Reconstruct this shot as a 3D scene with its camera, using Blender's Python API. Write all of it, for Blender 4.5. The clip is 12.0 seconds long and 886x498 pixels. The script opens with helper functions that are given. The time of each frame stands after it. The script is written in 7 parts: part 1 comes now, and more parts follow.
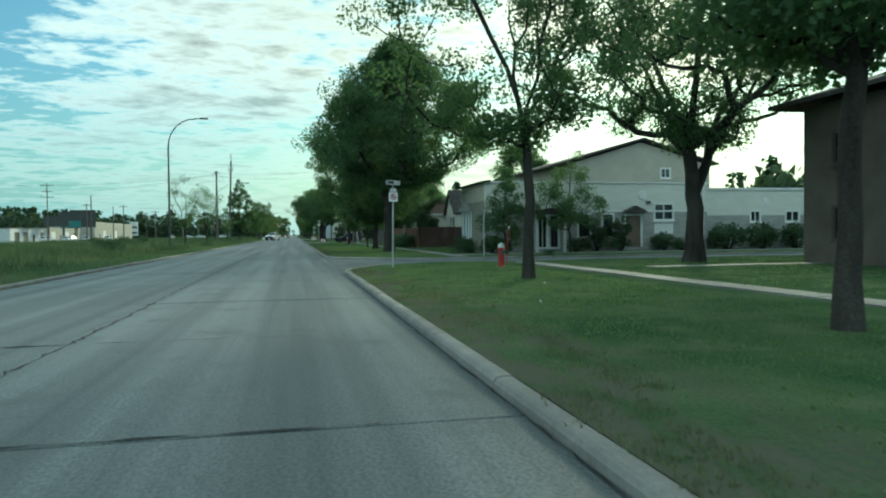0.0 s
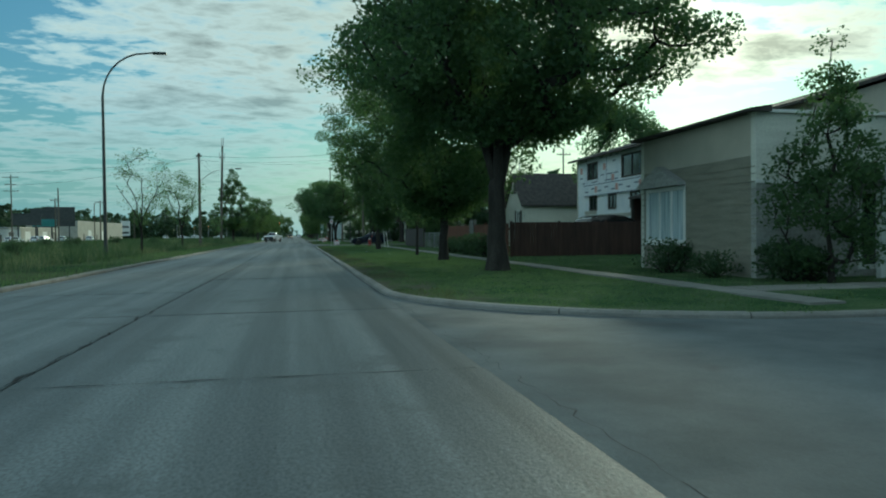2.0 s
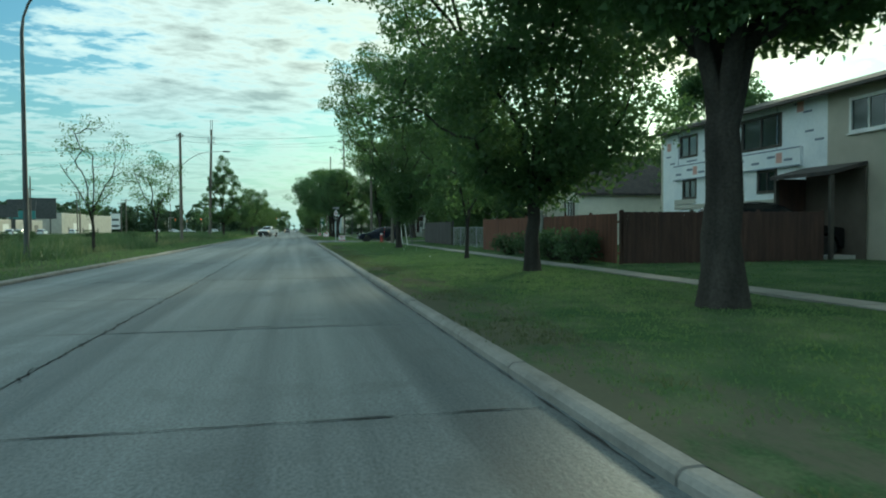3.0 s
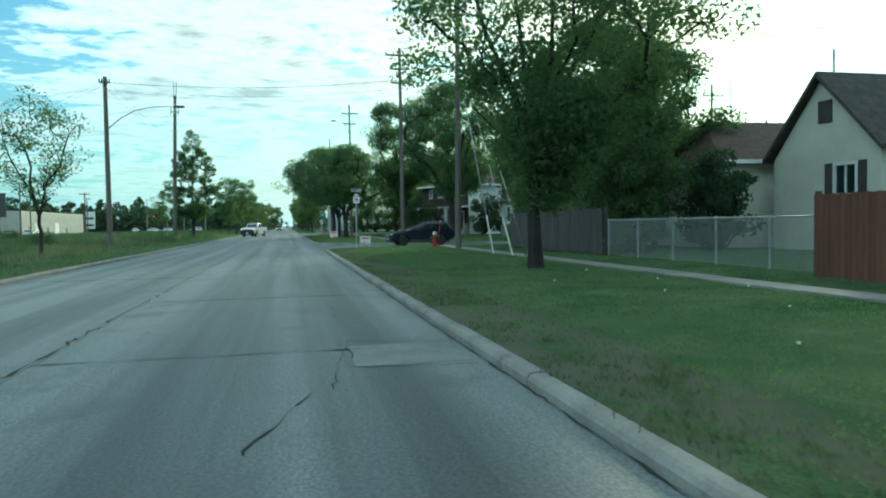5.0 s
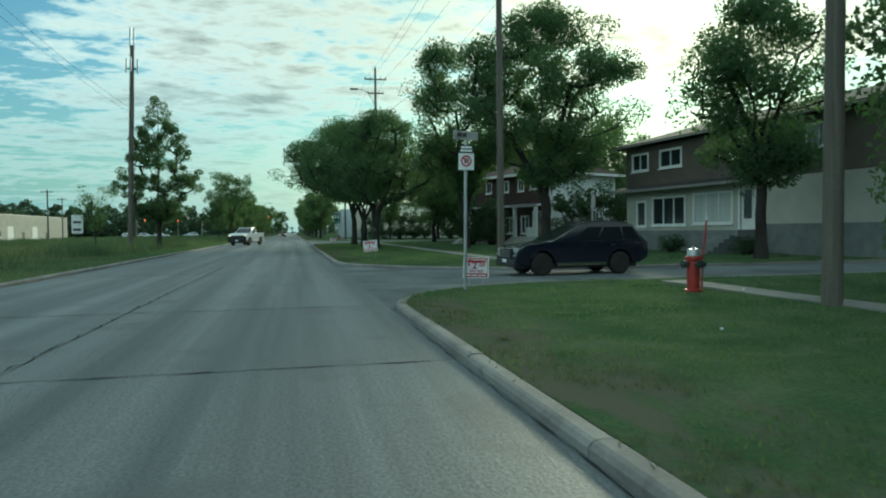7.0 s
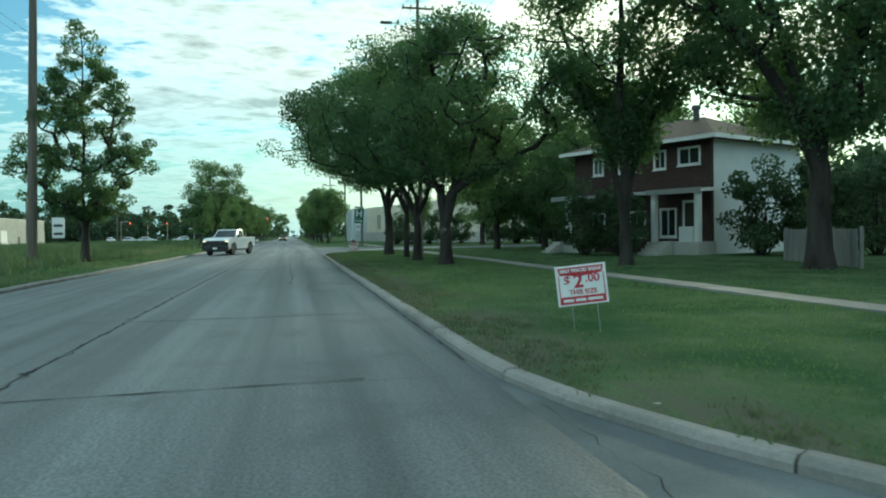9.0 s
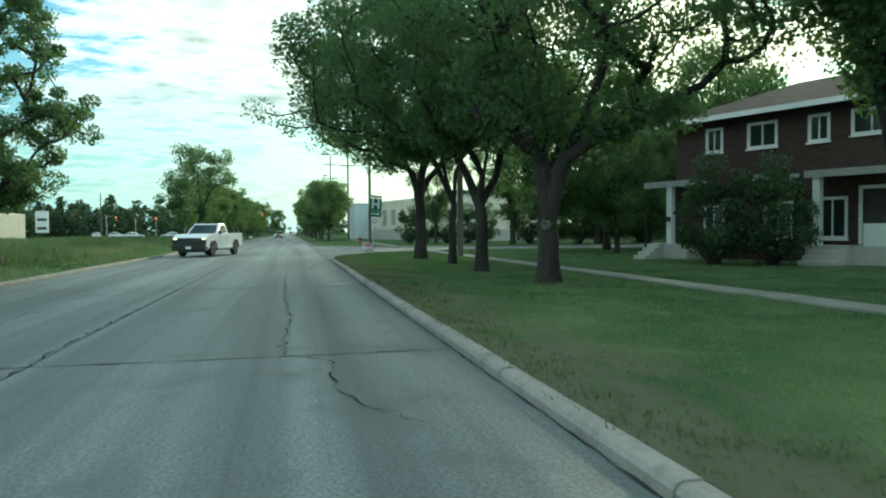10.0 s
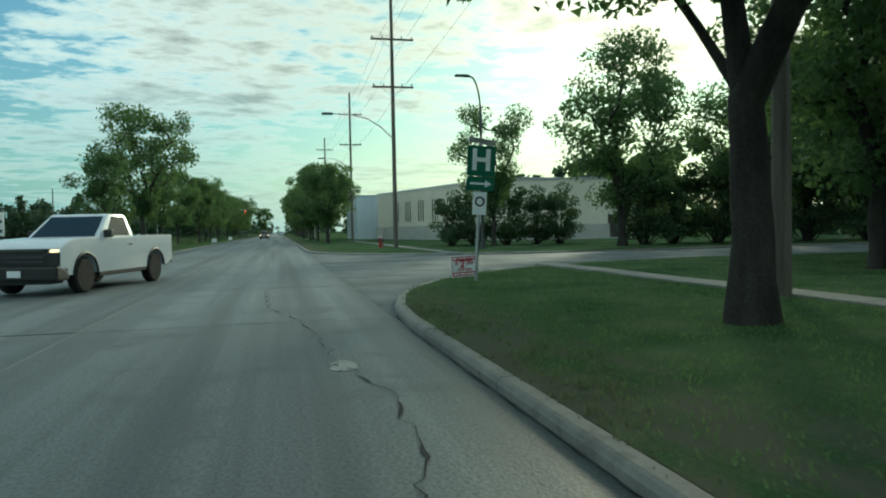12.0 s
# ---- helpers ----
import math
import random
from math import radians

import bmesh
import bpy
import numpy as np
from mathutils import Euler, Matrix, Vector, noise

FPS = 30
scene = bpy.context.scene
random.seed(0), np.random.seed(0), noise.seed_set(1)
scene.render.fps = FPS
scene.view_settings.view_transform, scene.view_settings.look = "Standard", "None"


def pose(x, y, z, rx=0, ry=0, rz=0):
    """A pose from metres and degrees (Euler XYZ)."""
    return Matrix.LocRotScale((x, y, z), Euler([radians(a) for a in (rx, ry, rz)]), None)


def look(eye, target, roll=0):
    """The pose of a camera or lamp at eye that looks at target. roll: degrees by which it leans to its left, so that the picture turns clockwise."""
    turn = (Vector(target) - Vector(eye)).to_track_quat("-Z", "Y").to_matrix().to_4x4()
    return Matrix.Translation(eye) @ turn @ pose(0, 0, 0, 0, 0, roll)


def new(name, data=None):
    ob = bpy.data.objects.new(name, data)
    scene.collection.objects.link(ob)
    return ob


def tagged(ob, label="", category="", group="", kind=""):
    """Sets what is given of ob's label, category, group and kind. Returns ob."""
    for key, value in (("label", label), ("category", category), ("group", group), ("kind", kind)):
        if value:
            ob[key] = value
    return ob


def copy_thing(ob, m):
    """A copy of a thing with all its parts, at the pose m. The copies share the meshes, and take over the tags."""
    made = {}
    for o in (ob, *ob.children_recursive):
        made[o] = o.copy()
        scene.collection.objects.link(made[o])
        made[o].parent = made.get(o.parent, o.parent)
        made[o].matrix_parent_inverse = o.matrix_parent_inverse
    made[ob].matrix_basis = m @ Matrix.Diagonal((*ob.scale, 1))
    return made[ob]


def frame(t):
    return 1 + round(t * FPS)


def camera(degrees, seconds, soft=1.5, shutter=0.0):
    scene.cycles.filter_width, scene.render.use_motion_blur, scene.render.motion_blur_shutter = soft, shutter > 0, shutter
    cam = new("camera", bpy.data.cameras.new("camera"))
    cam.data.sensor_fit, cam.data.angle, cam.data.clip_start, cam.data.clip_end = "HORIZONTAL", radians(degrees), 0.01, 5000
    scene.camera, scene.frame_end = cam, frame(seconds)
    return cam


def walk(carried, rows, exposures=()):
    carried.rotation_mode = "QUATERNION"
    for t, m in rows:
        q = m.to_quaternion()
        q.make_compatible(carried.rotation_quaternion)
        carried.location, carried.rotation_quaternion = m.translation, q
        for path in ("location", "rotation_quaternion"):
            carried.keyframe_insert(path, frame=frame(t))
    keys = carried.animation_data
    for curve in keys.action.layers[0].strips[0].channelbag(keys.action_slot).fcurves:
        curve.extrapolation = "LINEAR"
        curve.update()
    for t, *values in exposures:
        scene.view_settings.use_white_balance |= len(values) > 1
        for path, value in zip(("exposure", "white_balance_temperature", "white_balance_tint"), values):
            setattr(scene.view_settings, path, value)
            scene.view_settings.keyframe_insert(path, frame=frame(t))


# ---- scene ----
cam = camera(64.7, 12.0, 2.0, 0.06)
PATH = [
    (0, (0.358, -1.876, 1.372), (0.773, 0.080, 1.327), -0.61),
    (0.5, (0.363, 4.590, 1.392), (0.770, 6.548, 1.352), -0.51),
    (1, (0.332, 11.020, 1.397), (0.735, 12.978, 1.350), -0.43),
    (1.5, (0.243, 17.559, 1.385), (0.648, 19.517, 1.338), -0.71),
    (2, (0.150, 24.074, 1.383), (0.557, 26.032, 1.339), -0.57),
    (2.5, (0.083, 30.633, 1.384), (0.494, 32.590, 1.338), -0.42),
    (3, (0.060, 37.093, 1.400), (0.475, 39.049, 1.341), -0.31),
    (5, (0.089, 64.857, 1.389), (0.522, 66.808, 1.318), -0.92),
    (5.5, (0.177, 71.333, 1.381), (0.607, 73.285, 1.310), -0.93),
    (6, (0.255, 77.893, 1.386), (0.682, 79.846, 1.323), -0.79),
    (6.5, (0.288, 84.303, 1.379), (0.712, 86.257, 1.322), -0.63),
    (7, (0.333, 90.571, 1.378), (0.752, 92.526, 1.325), -0.66),
    (9, (0.221, 114.179, 1.383), (0.637, 116.135, 1.339), -0.84),
    (9.5, (0.190, 120.323, 1.399), (0.612, 122.278, 1.364), -0.42),
    (10, (0.181, 126.281, 1.376), (0.606, 128.234, 1.326), -0.37),
    (10.5, (0.179, 132.279, 1.385), (0.613, 134.230, 1.317), -0.64),
    (11, (0.188, 138.405, 1.391), (0.635, 140.353, 1.325), -0.15),
    (11.5, (0.233, 144.604, 1.381), (0.684, 146.551, 1.309), -0.69),
    (12, (0.299, 150.842, 1.363), (0.755, 152.789, 1.306), -1.13),
]
EXPOSURES = [
    (0, 0.8, 5920, -17), (0.5, 0.53, 5920, -17), (1, 0.37, 5770, -17), (2, 0.2, 5600, -17), (2.5, 0.33, 5650, -17), (3, 0.75, 5920, -17),
    (4.8, 1.06, 5650, -18), (5, 1.1, 5620, -18), (5.5, 0.95, 5920, -18), (6, 0.75, 5920, -17), (7, 0.6, 5970, -17), (9, 0.97, 5870, -16),
    (10, 1.25, 6220, -16), (10.5, 1.4, 6460, -16), (11, 1.31, 6420, -16), (11.5, 0.9, 6170, -15), (12, 0.57, 6120, -15),
]
walk(cam, [(t, look(eye, target, roll)) for t, eye, target, roll in PATH], EXPOSURES)

# ---------------------------------------------------------------- light
SUN_AZ, SUN_EL = 31.0, 15.5
sun_dir = Vector((math.sin(radians(SUN_AZ)) * math.cos(radians(SUN_EL)),
                  math.cos(radians(SUN_AZ)) * math.cos(radians(SUN_EL)), math.sin(radians(SUN_EL))))
sun_data = bpy.data.lights.new("sun", "SUN")
sun_data.energy, sun_data.angle, sun_data.color = 1.5, radians(8.0), (1.0, 0.86, 0.66)
sun = new("sun", sun_data)
sun.matrix_world = look((0, 0, 60), Vector((0, 0, 60)) - sun_dir)


class Nodes:
    """Short hand for node trees."""

    def __init__(self, tree):
        self.t = tree
        tree.nodes.clear()

    def add(self, kind, values=(), operation="", blend=""):
        n = self.t.nodes.new(kind)
        if operation:
            n.operation = operation
        if blend:
            n.blend_type = blend
        for k, v in dict(values).items():
            if isinstance(v, tuple) and len(v) == 2 and hasattr(v[0], "outputs"):
                self.t.links.new(v[0].outputs[v[1]], n.inputs[k])
            elif hasattr(v, "outputs"):
                self.t.links.new(v.outputs[0], n.inputs[k])
            else:
                n.inputs[k].default_value = v
        return n

    def math(self, op, a, b=0.0, c=0.0):
        return self.add("ShaderNodeMath", {0: a, 1: b, 2: c}, operation=op)

    def ramp(self, fac, stops):
        n = self.add("ShaderNodeValToRGB", {0: fac})
        el = n.color_ramp.elements
        while len(el) < len(stops):
            el.new(0.5)
        for e, (p, c) in zip(el, stops):
            e.position = p
            e.color = (*c, 1) if isinstance(c, tuple) else (c, c, c, 1)
        return n

    def mix(self, fac, a, b, mode="MIX"):
        n = self.t.nodes.new("ShaderNodeMix")
        n.data_type, n.blend_type = "RGBA", mode
        for i, v in ((0, fac), (6, a), (7, b)):
            if hasattr(v, "outputs"):
                self.t.links.new(v.outputs[0], n.inputs[i])
            elif isinstance(v, tuple) and hasattr(v[0], "outputs"):
                self.t.links.new(v[0].outputs[v[1]], n.inputs[i])
            else:
                n.inputs[i].default_value = (*v, 1) if isinstance(v, tuple) else v
        return (n, 2)

    def noise(self, vec, scale, detail=4.0, rough=0.55):
        return self.add("ShaderNodeTexNoise", {"Vector": vec, "Scale": scale, "Detail": detail, "Roughness": rough})


# ---------------------------------------------------------------- sky: clear gradient with torn cloud layers, brighter round the veiled sun
world = bpy.data.worlds.new("sky")
world.use_nodes = True
scene.world = world
N = Nodes(world.node_tree)
co = (N.add("ShaderNodeTexCoord"), 0)
sep = N.add("ShaderNodeSeparateXYZ", {0: co})
sky = N.add("ShaderNodeTexSky")
sky.sky_type, sky.sun_disc, sky.sun_elevation, sky.sun_rotation = "NISHITA", False, radians(SUN_EL), radians(SUN_AZ)
sky.air_density, sky.dust_density, sky.ozone_density = 1.3, 2.0, 2.2
up = N.math("MAXIMUM", (sep, 2), 0.0)
flat = N.math("ADD", up, 0.075)
px, py = N.math("DIVIDE", (sep, 0), flat), N.math("DIVIDE", (sep, 1), flat)
plane = N.add("ShaderNodeCombineXYZ", {0: px, 1: py, 2: 0.0})
turned = N.add("ShaderNodeMapping", {"Vector": plane, "Rotation": (0, 0, radians(-28)), "Scale": (0.9, 1.15, 1.0)})
warp = N.noise(turned, 1.6, 3.0)
warped = N.add("ShaderNodeMixRGB", {0: 0.22, 1: turned, 2: (warp, 1)}, blend="ADD")
big = N.noise(warped, 0.75, 3.0, 0.5)
small = N.noise(warped, 4.8, 7.0, 0.60)
dens = N.math("ADD", N.math("MULTIPLY", (big, 0), 0.56), N.math("MULTIPLY", (small, 0), 0.50))
fade = N.ramp(up, [(0.0, 0.10), (0.05, 0.34), (0.12, 0.50), (0.225, 1.0)])
cover = N.math("MULTIPLY", N.ramp(dens, [(0.480, 0.0), (0.515, 0.55), (0.565, 1.0)]), fade)
thick = N.ramp(dens, [(0.49, 1.0), (0.56, 0.84), (0.68, 0.42)])
to_sun = N.add("ShaderNodeVectorMath", {0: co, 1: tuple(sun_dir)}, operation="DOT_PRODUCT")
near_sun = N.math("POWER", N.math("MAXIMUM", (to_sun, 1), 0.0), 40.0)
wide_sun = N.math("POWER", N.math("MAXIMUM", (to_sun, 1), 0.0), 9.0)
# clouds opposite the low sun are lit from the front
front_lit = N.math("MAXIMUM", N.math("MULTIPLY", (to_sun, 1), -1.0), 0.0)
glow = N.math("ADD", N.math("MULTIPLY", near_sun, 0.75), N.math("MULTIPLY", wide_sun, 0.05))
cloud_light = N.math("MULTIPLY", thick, N.math("ADD", N.math("ADD", front_lit, 0.70), glow))
cloud_tone = N.mix(wide_sun, (0.90, 0.97, 0.99), (1.0, 0.90, 0.70))
cloud = N.add("ShaderNodeVectorMath", {0: cloud_tone, 3: cloud_light}, operation="SCALE")
clear = N.add("ShaderNodeVectorMath", {0: sky, 3: N.math("SUBTRACT", 0.085, N.math("MULTIPLY", wide_sun, 0.048))}, operation="SCALE")
clear = N.mix(1.0, clear, (0.52, 0.80, 1.0), "MULTIPLY")
haze_tone = N.mix(wide_sun, (0.20, 0.38, 0.46), (0.98, 0.86, 0.60))
haze = N.ramp(up, [(0.0, 0.85), (0.05, 0.50), (0.15, 0.05)])
low = N.mix(haze, clear, haze_tone)
sky_mix = N.mix(cover, low, cloud)
bg = N.add("ShaderNodeBackground", {"Color": sky_mix, "Strength": 1.0})
N.add("ShaderNodeOutputWorld", {0: bg})


# ---------------------------------------------------------------- materials
def material(name, a, b, scale=1.0, stretch=(1, 1, 1), rough=0.8, metal=0.0, bump=0.1, fine=40.0, spot=None, piece=0.0,
             island=0.0, spec=0.5, local=False, contrast=(0.35, 0.65), emit=None, mottle=0.25, verge=False, grit=(0.3, 0.7)):
    """A surface of two tones mixed by a coarse noise, a fine grain and, if given, spots of a third tone."""
    m = bpy.data.materials.new(name)
    m.use_nodes = True
    n = Nodes(m.node_tree)
    where = (n.add("ShaderNodeTexCoord"), 3) if local else (n.add("ShaderNodeNewGeometry"), 0)
    place = n.add("ShaderNodeMapping", {"Vector": where, "Scale": stretch})
    coarse = n.noise(place, scale, 5.0)
    grain = n.noise(where, fine, 3.0, 0.7)
    colour = n.mix(n.ramp((coarse, 0), [(contrast[0], 0.0), (contrast[1], 1.0)]), a, b)
    dark = tuple(v * (1 - mottle) for v in (1, 1, 1))
    colour = n.mix(n.ramp((grain, 0), [(grit[0], 0.0), (grit[1], 1.0)]), colour, n_mul(n, colour, dark))
    if spot:
        tone, size, low_at, high_at = spot
        s = n.noise(where, size, 6.0, 0.65)
        colour = n.mix(n.ramp((s, 0), [(low_at, 0.0), (high_at, 1.0)]), colour, tone)
    if verge:
        # trodden soil in the strip beside the kerb
        x = (n.add("ShaderNodeSeparateXYZ", {0: where}), 0)
        strip = n.ramp(n.math("DIVIDE", n.math("SUBTRACT", x, 2.0), 2.4), [(0.0, 1.0), (0.35, 0.8), (1.0, 0.0)])
        s = n.noise(n.add("ShaderNodeMapping", {"Vector": where, "Scale": (1.6, 0.55, 1.0)}), 0.9, 6.0, 0.65)
        worn = n.ramp(n.math("MULTIPLY", strip, n.ramp((s, 0), [(0.37, 0.0), (0.58, 1.0)])), [(0.1, 0.0), (0.6, 0.8)])
        colour = n.mix(worn, colour, (0.115, 0.110, 0.085))
    if piece:
        r = n.add("ShaderNodeObjectInfo")
        colour = n.mix(n.math("MULTIPLY", (r, 5), piece), colour, n_mul(n, colour, (0.45, 0.45, 0.45)))
    if island:
        g = n.add("ShaderNodeNewGeometry")
        colour = n.mix(n.math("MULTIPLY", (g, 8), island), colour, n_mul(n, colour, (0.4, 0.42, 0.35)))
    shade = n.add("ShaderNodeBsdfPrincipled", {"Base Color": colour, "Roughness": rough, "Metallic": metal, "Specular IOR Level": spec})
    if bump:
        h = n.math("ADD", (coarse, 0), n.math("MULTIPLY", (grain, 0), 0.5))
        shade_n = n.add("ShaderNodeBump", {"Strength": bump, "Distance": 0.02, "Height": h})
        n.t.links.new(shade_n.outputs[0], shade.inputs["Normal"])
    if emit:
        shade.inputs["Emission Color"].default_value = (*emit[0], 1)
        shade.inputs["Emission Strength"].default_value = emit[1]
    n.add("ShaderNodeOutputMaterial", {0: shade})
    return m


def n_mul(n, colour, factor):
    return n.mix(1.0, colour, factor, "MULTIPLY")


def leaf_material(name, a, b, through_light=0.35, through_tone=(1.25, 1.35, 0.82), spec=0.3):
    m = bpy.data.materials.new(name)
    m.use_nodes = True
    n = Nodes(m.node_tree)
    g = n.add("ShaderNodeNewGeometry")
    patch = n.noise((g, 0), 0.7, 2.0)
    f = n.math("ADD", n.math("MULTIPLY", (g, 8), 0.6), n.math("MULTIPLY", (patch, 0), 0.5))
    colour = n.mix(f, a, b)
    face = n.add("ShaderNodeBsdfPrincipled", {"Base Color": colour, "Roughness": 0.55, "Specular IOR Level": spec})
    lit = n.add("ShaderNodeBsdfTranslucent", {"Color": n_mul(n, colour, through_tone)})
    both = n.add("ShaderNodeMixShader", {0: through_light, 1: face, 2: lit})
    n.add("ShaderNodeOutputMaterial", {0: both})
    return m


def glass_material(name, tint=(0.03, 0.04, 0.045), spec=0.35):
    m = bpy.data.materials.new(name)
    m.use_nodes = True
    n = Nodes(m.node_tree)
    s = n.add("ShaderNodeBsdfPrincipled", {"Base Color": (*tint, 1), "Roughness": 0.08, "Specular IOR Level": spec})
    n.add("ShaderNodeOutputMaterial", {0: s})
    return m


M = {}
M["road"] = material("worn_concrete", (0.084, 0.102, 0.110), (0.240, 0.268, 0.276), 0.62, (1.8, 0.035, 1), 0.6, bump=0.6, fine=34, mottle=0.55, grit=(0.40, 0.62), contrast=(0.37, 0.63),
                     spot=((0.075, 0.085, 0.088), 0.8, 0.53, 0.74), piece=0.3, spec=0.5)
M["road_base"] = material("joint_filler", (0.022, 0.022, 0.022), (0.05, 0.05, 0.048), 3.0, rough=0.95)
M["side_road"] = material("side_street_surface", (0.092, 0.108, 0.114), (0.195, 0.216, 0.222), 0.5, rough=0.8, bump=0.3, fine=45, spec=0.2,
                          spot=((0.10, 0.10, 0.10), 0.8, 0.58, 0.75))
M["crack"] = material("crack_filler", (0.012, 0.012, 0.012), (0.03, 0.03, 0.03), 6.0, rough=0.9)
M["patch"] = material("pale_patch", (0.33, 0.33, 0.31), (0.43, 0.43, 0.40), 3.0, rough=0.85)
M["repair"] = material("concrete_repair", (0.165, 0.178, 0.178), (0.245, 0.258, 0.255), 1.4, rough=0.75, bump=0.3, fine=40, mottle=0.4)
M["kerb"] = material("kerb_concrete", (0.22, 0.215, 0.20), (0.32, 0.31, 0.29), 1.2, rough=0.85, bump=0.35, fine=30,
                     spot=((0.13, 0.125, 0.11), 2.2, 0.56, 0.74), piece=0.35)
M["walk"] = material("pavement_concrete", (0.20, 0.20, 0.185), (0.28, 0.275, 0.255), 0.9, rough=0.88, bump=0.3, fine=35,
                     spot=((0.17, 0.165, 0.15), 1.5, 0.56, 0.75), piece=0.3)
M["lawn"] = material("lawn_ground", (0.062, 0.116, 0.052), (0.130, 0.180, 0.092), 0.55, rough=0.95, bump=0.6, fine=28,
                     spot=((0.130, 0.152, 0.092), 1.1, 0.54, 0.78), verge=True, mottle=0.5, spec=0.0)
M["field"] = material("field_ground", (0.054, 0.098, 0.048), (0.130, 0.152, 0.084), 0.16, rough=0.95, bump=0.6, fine=12, mottle=0.45, spec=0.0)
M["blade"] = leaf_material("grass_blade", (0.090, 0.158, 0.070), (0.180, 0.236, 0.118), 0.5, (1.05, 1.15, 0.8), 0.03)
M["edge_blade"] = leaf_material("kerb_grass_blade", (0.105, 0.135, 0.074), (0.150, 0.165, 0.100), 0.5, (1.05, 1.08, 0.9), 0.03)
M["dry_blade"] = leaf_material("tall_grass_blade", (0.090, 0.132, 0.068), (0.225, 0.235, 0.145), 0.35, (1.2, 1.25, 0.8), 0.03)
M["leaf"] = leaf_material("maple_leaf", (0.062, 0.110, 0.060), (0.112, 0.170, 0.088), 0.6)
M["leaf_light"] = leaf_material("elm_leaf", (0.070, 0.118, 0.060), (0.126, 0.182, 0.092), 0.6)
M["leaf_dark"] = leaf_material("shrub_leaf", (0.044, 0.082, 0.046), (0.084, 0.126, 0.068), 0.4)
M["leaf_far"] = leaf_material("far_leaf", (0.036, 0.066, 0.040), (0.062, 0.096, 0.056), 0.35)
M["scar"] = material("pale_branch_scar", (0.10, 0.092, 0.08), (0.19, 0.175, 0.15), 9.0, rough=0.95, bump=0.6, fine=30, mottle=0.4)
M["bark"] = material("bark", (0.034, 0.031, 0.028), (0.074, 0.067, 0.060), 3.0, (1, 1, 0.25), 0.95, bump=1.0, fine=22, mottle=0.5, spec=0.2)
M["pole_wood"] = material("weathered_pole_wood", (0.105, 0.090, 0.075), (0.175, 0.155, 0.130), 2.0, (6, 6, 0.25), 0.9, bump=0.4, fine=25)
M["galv"] = material("galvanised_steel", (0.42, 0.43, 0.44), (0.52, 0.53, 0.53), 2.5, rough=0.5, metal=0.7, bump=0.05)
M["dark_steel"] = material("dark_painted_steel", (0.055, 0.060, 0.062), (0.085, 0.09, 0.09), 2.0, rough=0.55, metal=0.3, bump=0.05)
M["black"] = material("black_plastic", (0.012, 0.012, 0.013), (0.022, 0.022, 0.024), 4.0, rough=0.5, bump=0.03)
M["rubber"] = material("tyre_rubber", (0.014, 0.014, 0.014), (0.028, 0.027, 0.025), 6.0, rough=0.9)
M["red_paint"] = material("hydrant_red", (0.30, 0.020, 0.018), (0.40, 0.035, 0.028), 6.0, rough=0.5, bump=0.08, mottle=0.2)
M["silver_paint"] = material("hydrant_silver", (0.50, 0.51, 0.52), (0.62, 0.63, 0.63), 6.0, rough=0.45, metal=0.5, bump=0.08)
M["sign_white"] = material("sign_white", (0.76, 0.78, 0.80), (0.84, 0.85, 0.86), 5.0, rough=0.5, bump=0.0, mottle=0.05)
M["sign_red"] = material("sign_red", (0.38, 0.020, 0.040), (0.46, 0.028, 0.05), 5.0, rough=0.5, bump=0.0, mottle=0.05)
M["sign_green"] = material("sign_green", (0.008, 0.105, 0.060), (0.012, 0.135, 0.075), 4.0, rough=0.45, bump=0.0, mottle=0.08)
M["sign_black"] = material("sign_black", (0.02, 0.02, 0.02), (0.03, 0.03, 0.03), 5.0, rough=0.5, bump=0.0)
M["sign_back"] = material("sign_aluminium", (0.42, 0.43, 0.43), (0.52, 0.52, 0.52), 3.0, rough=0.5, metal=0.5, bump=0.02)
M["stucco_tan"] = material("tan_stucco", (0.46, 0.43, 0.36), (0.54, 0.51, 0.43), 0.8, rough=0.92, bump=0.4, fine=60)
M["siding_white"] = material("cream_siding", (0.70, 0.70, 0.63), (0.78, 0.78, 0.71), 0.7, (1, 1, 8), 0.75, bump=0.25, fine=20)
M["siding_tan"] = material("tan_lap_siding", (0.23, 0.22, 0.18), (0.30, 0.285, 0.235), 0.9, (1, 1, 9), 0.8, bump=0.35, fine=18, mottle=0.2)
M["siding_grey"] = material("grey_stone_siding", (0.34, 0.345, 0.33), (0.44, 0.44, 0.42), 2.2, (1, 1, 3.2), 0.85, bump=0.5, fine=14, mottle=0.35)
M["stucco_white"] = material("white_stucco", (0.70, 0.74, 0.75), (0.79, 0.81, 0.81), 0.9, rough=0.9, bump=0.3, fine=50)
M["stucco_pale"] = material("pale_cream_stucco", (0.66, 0.64, 0.56), (0.75, 0.73, 0.64), 0.9, rough=0.9, bump=0.3, fine=50, spot=((0.56, 0.54, 0.47), 0.6, 0.55, 0.8))
M["stucco_cream"] = material("cream_stucco", (0.43, 0.42, 0.37), (0.52, 0.505, 0.45), 0.8, rough=0.9, bump=0.3, fine=50)
M["brick_red"] = material("red_brown_cladding", (0.040, 0.024, 0.021), (0.068, 0.038, 0.031), 2.5, (1, 1, 3), 0.85, bump=0.4, fine=18, mottle=0.35)
M["wrap"] = material("house_wrap_white", (0.70, 0.75, 0.80), (0.80, 0.83, 0.86), 1.1, rough=0.55, bump=0.4, fine=9, mottle=0.1)
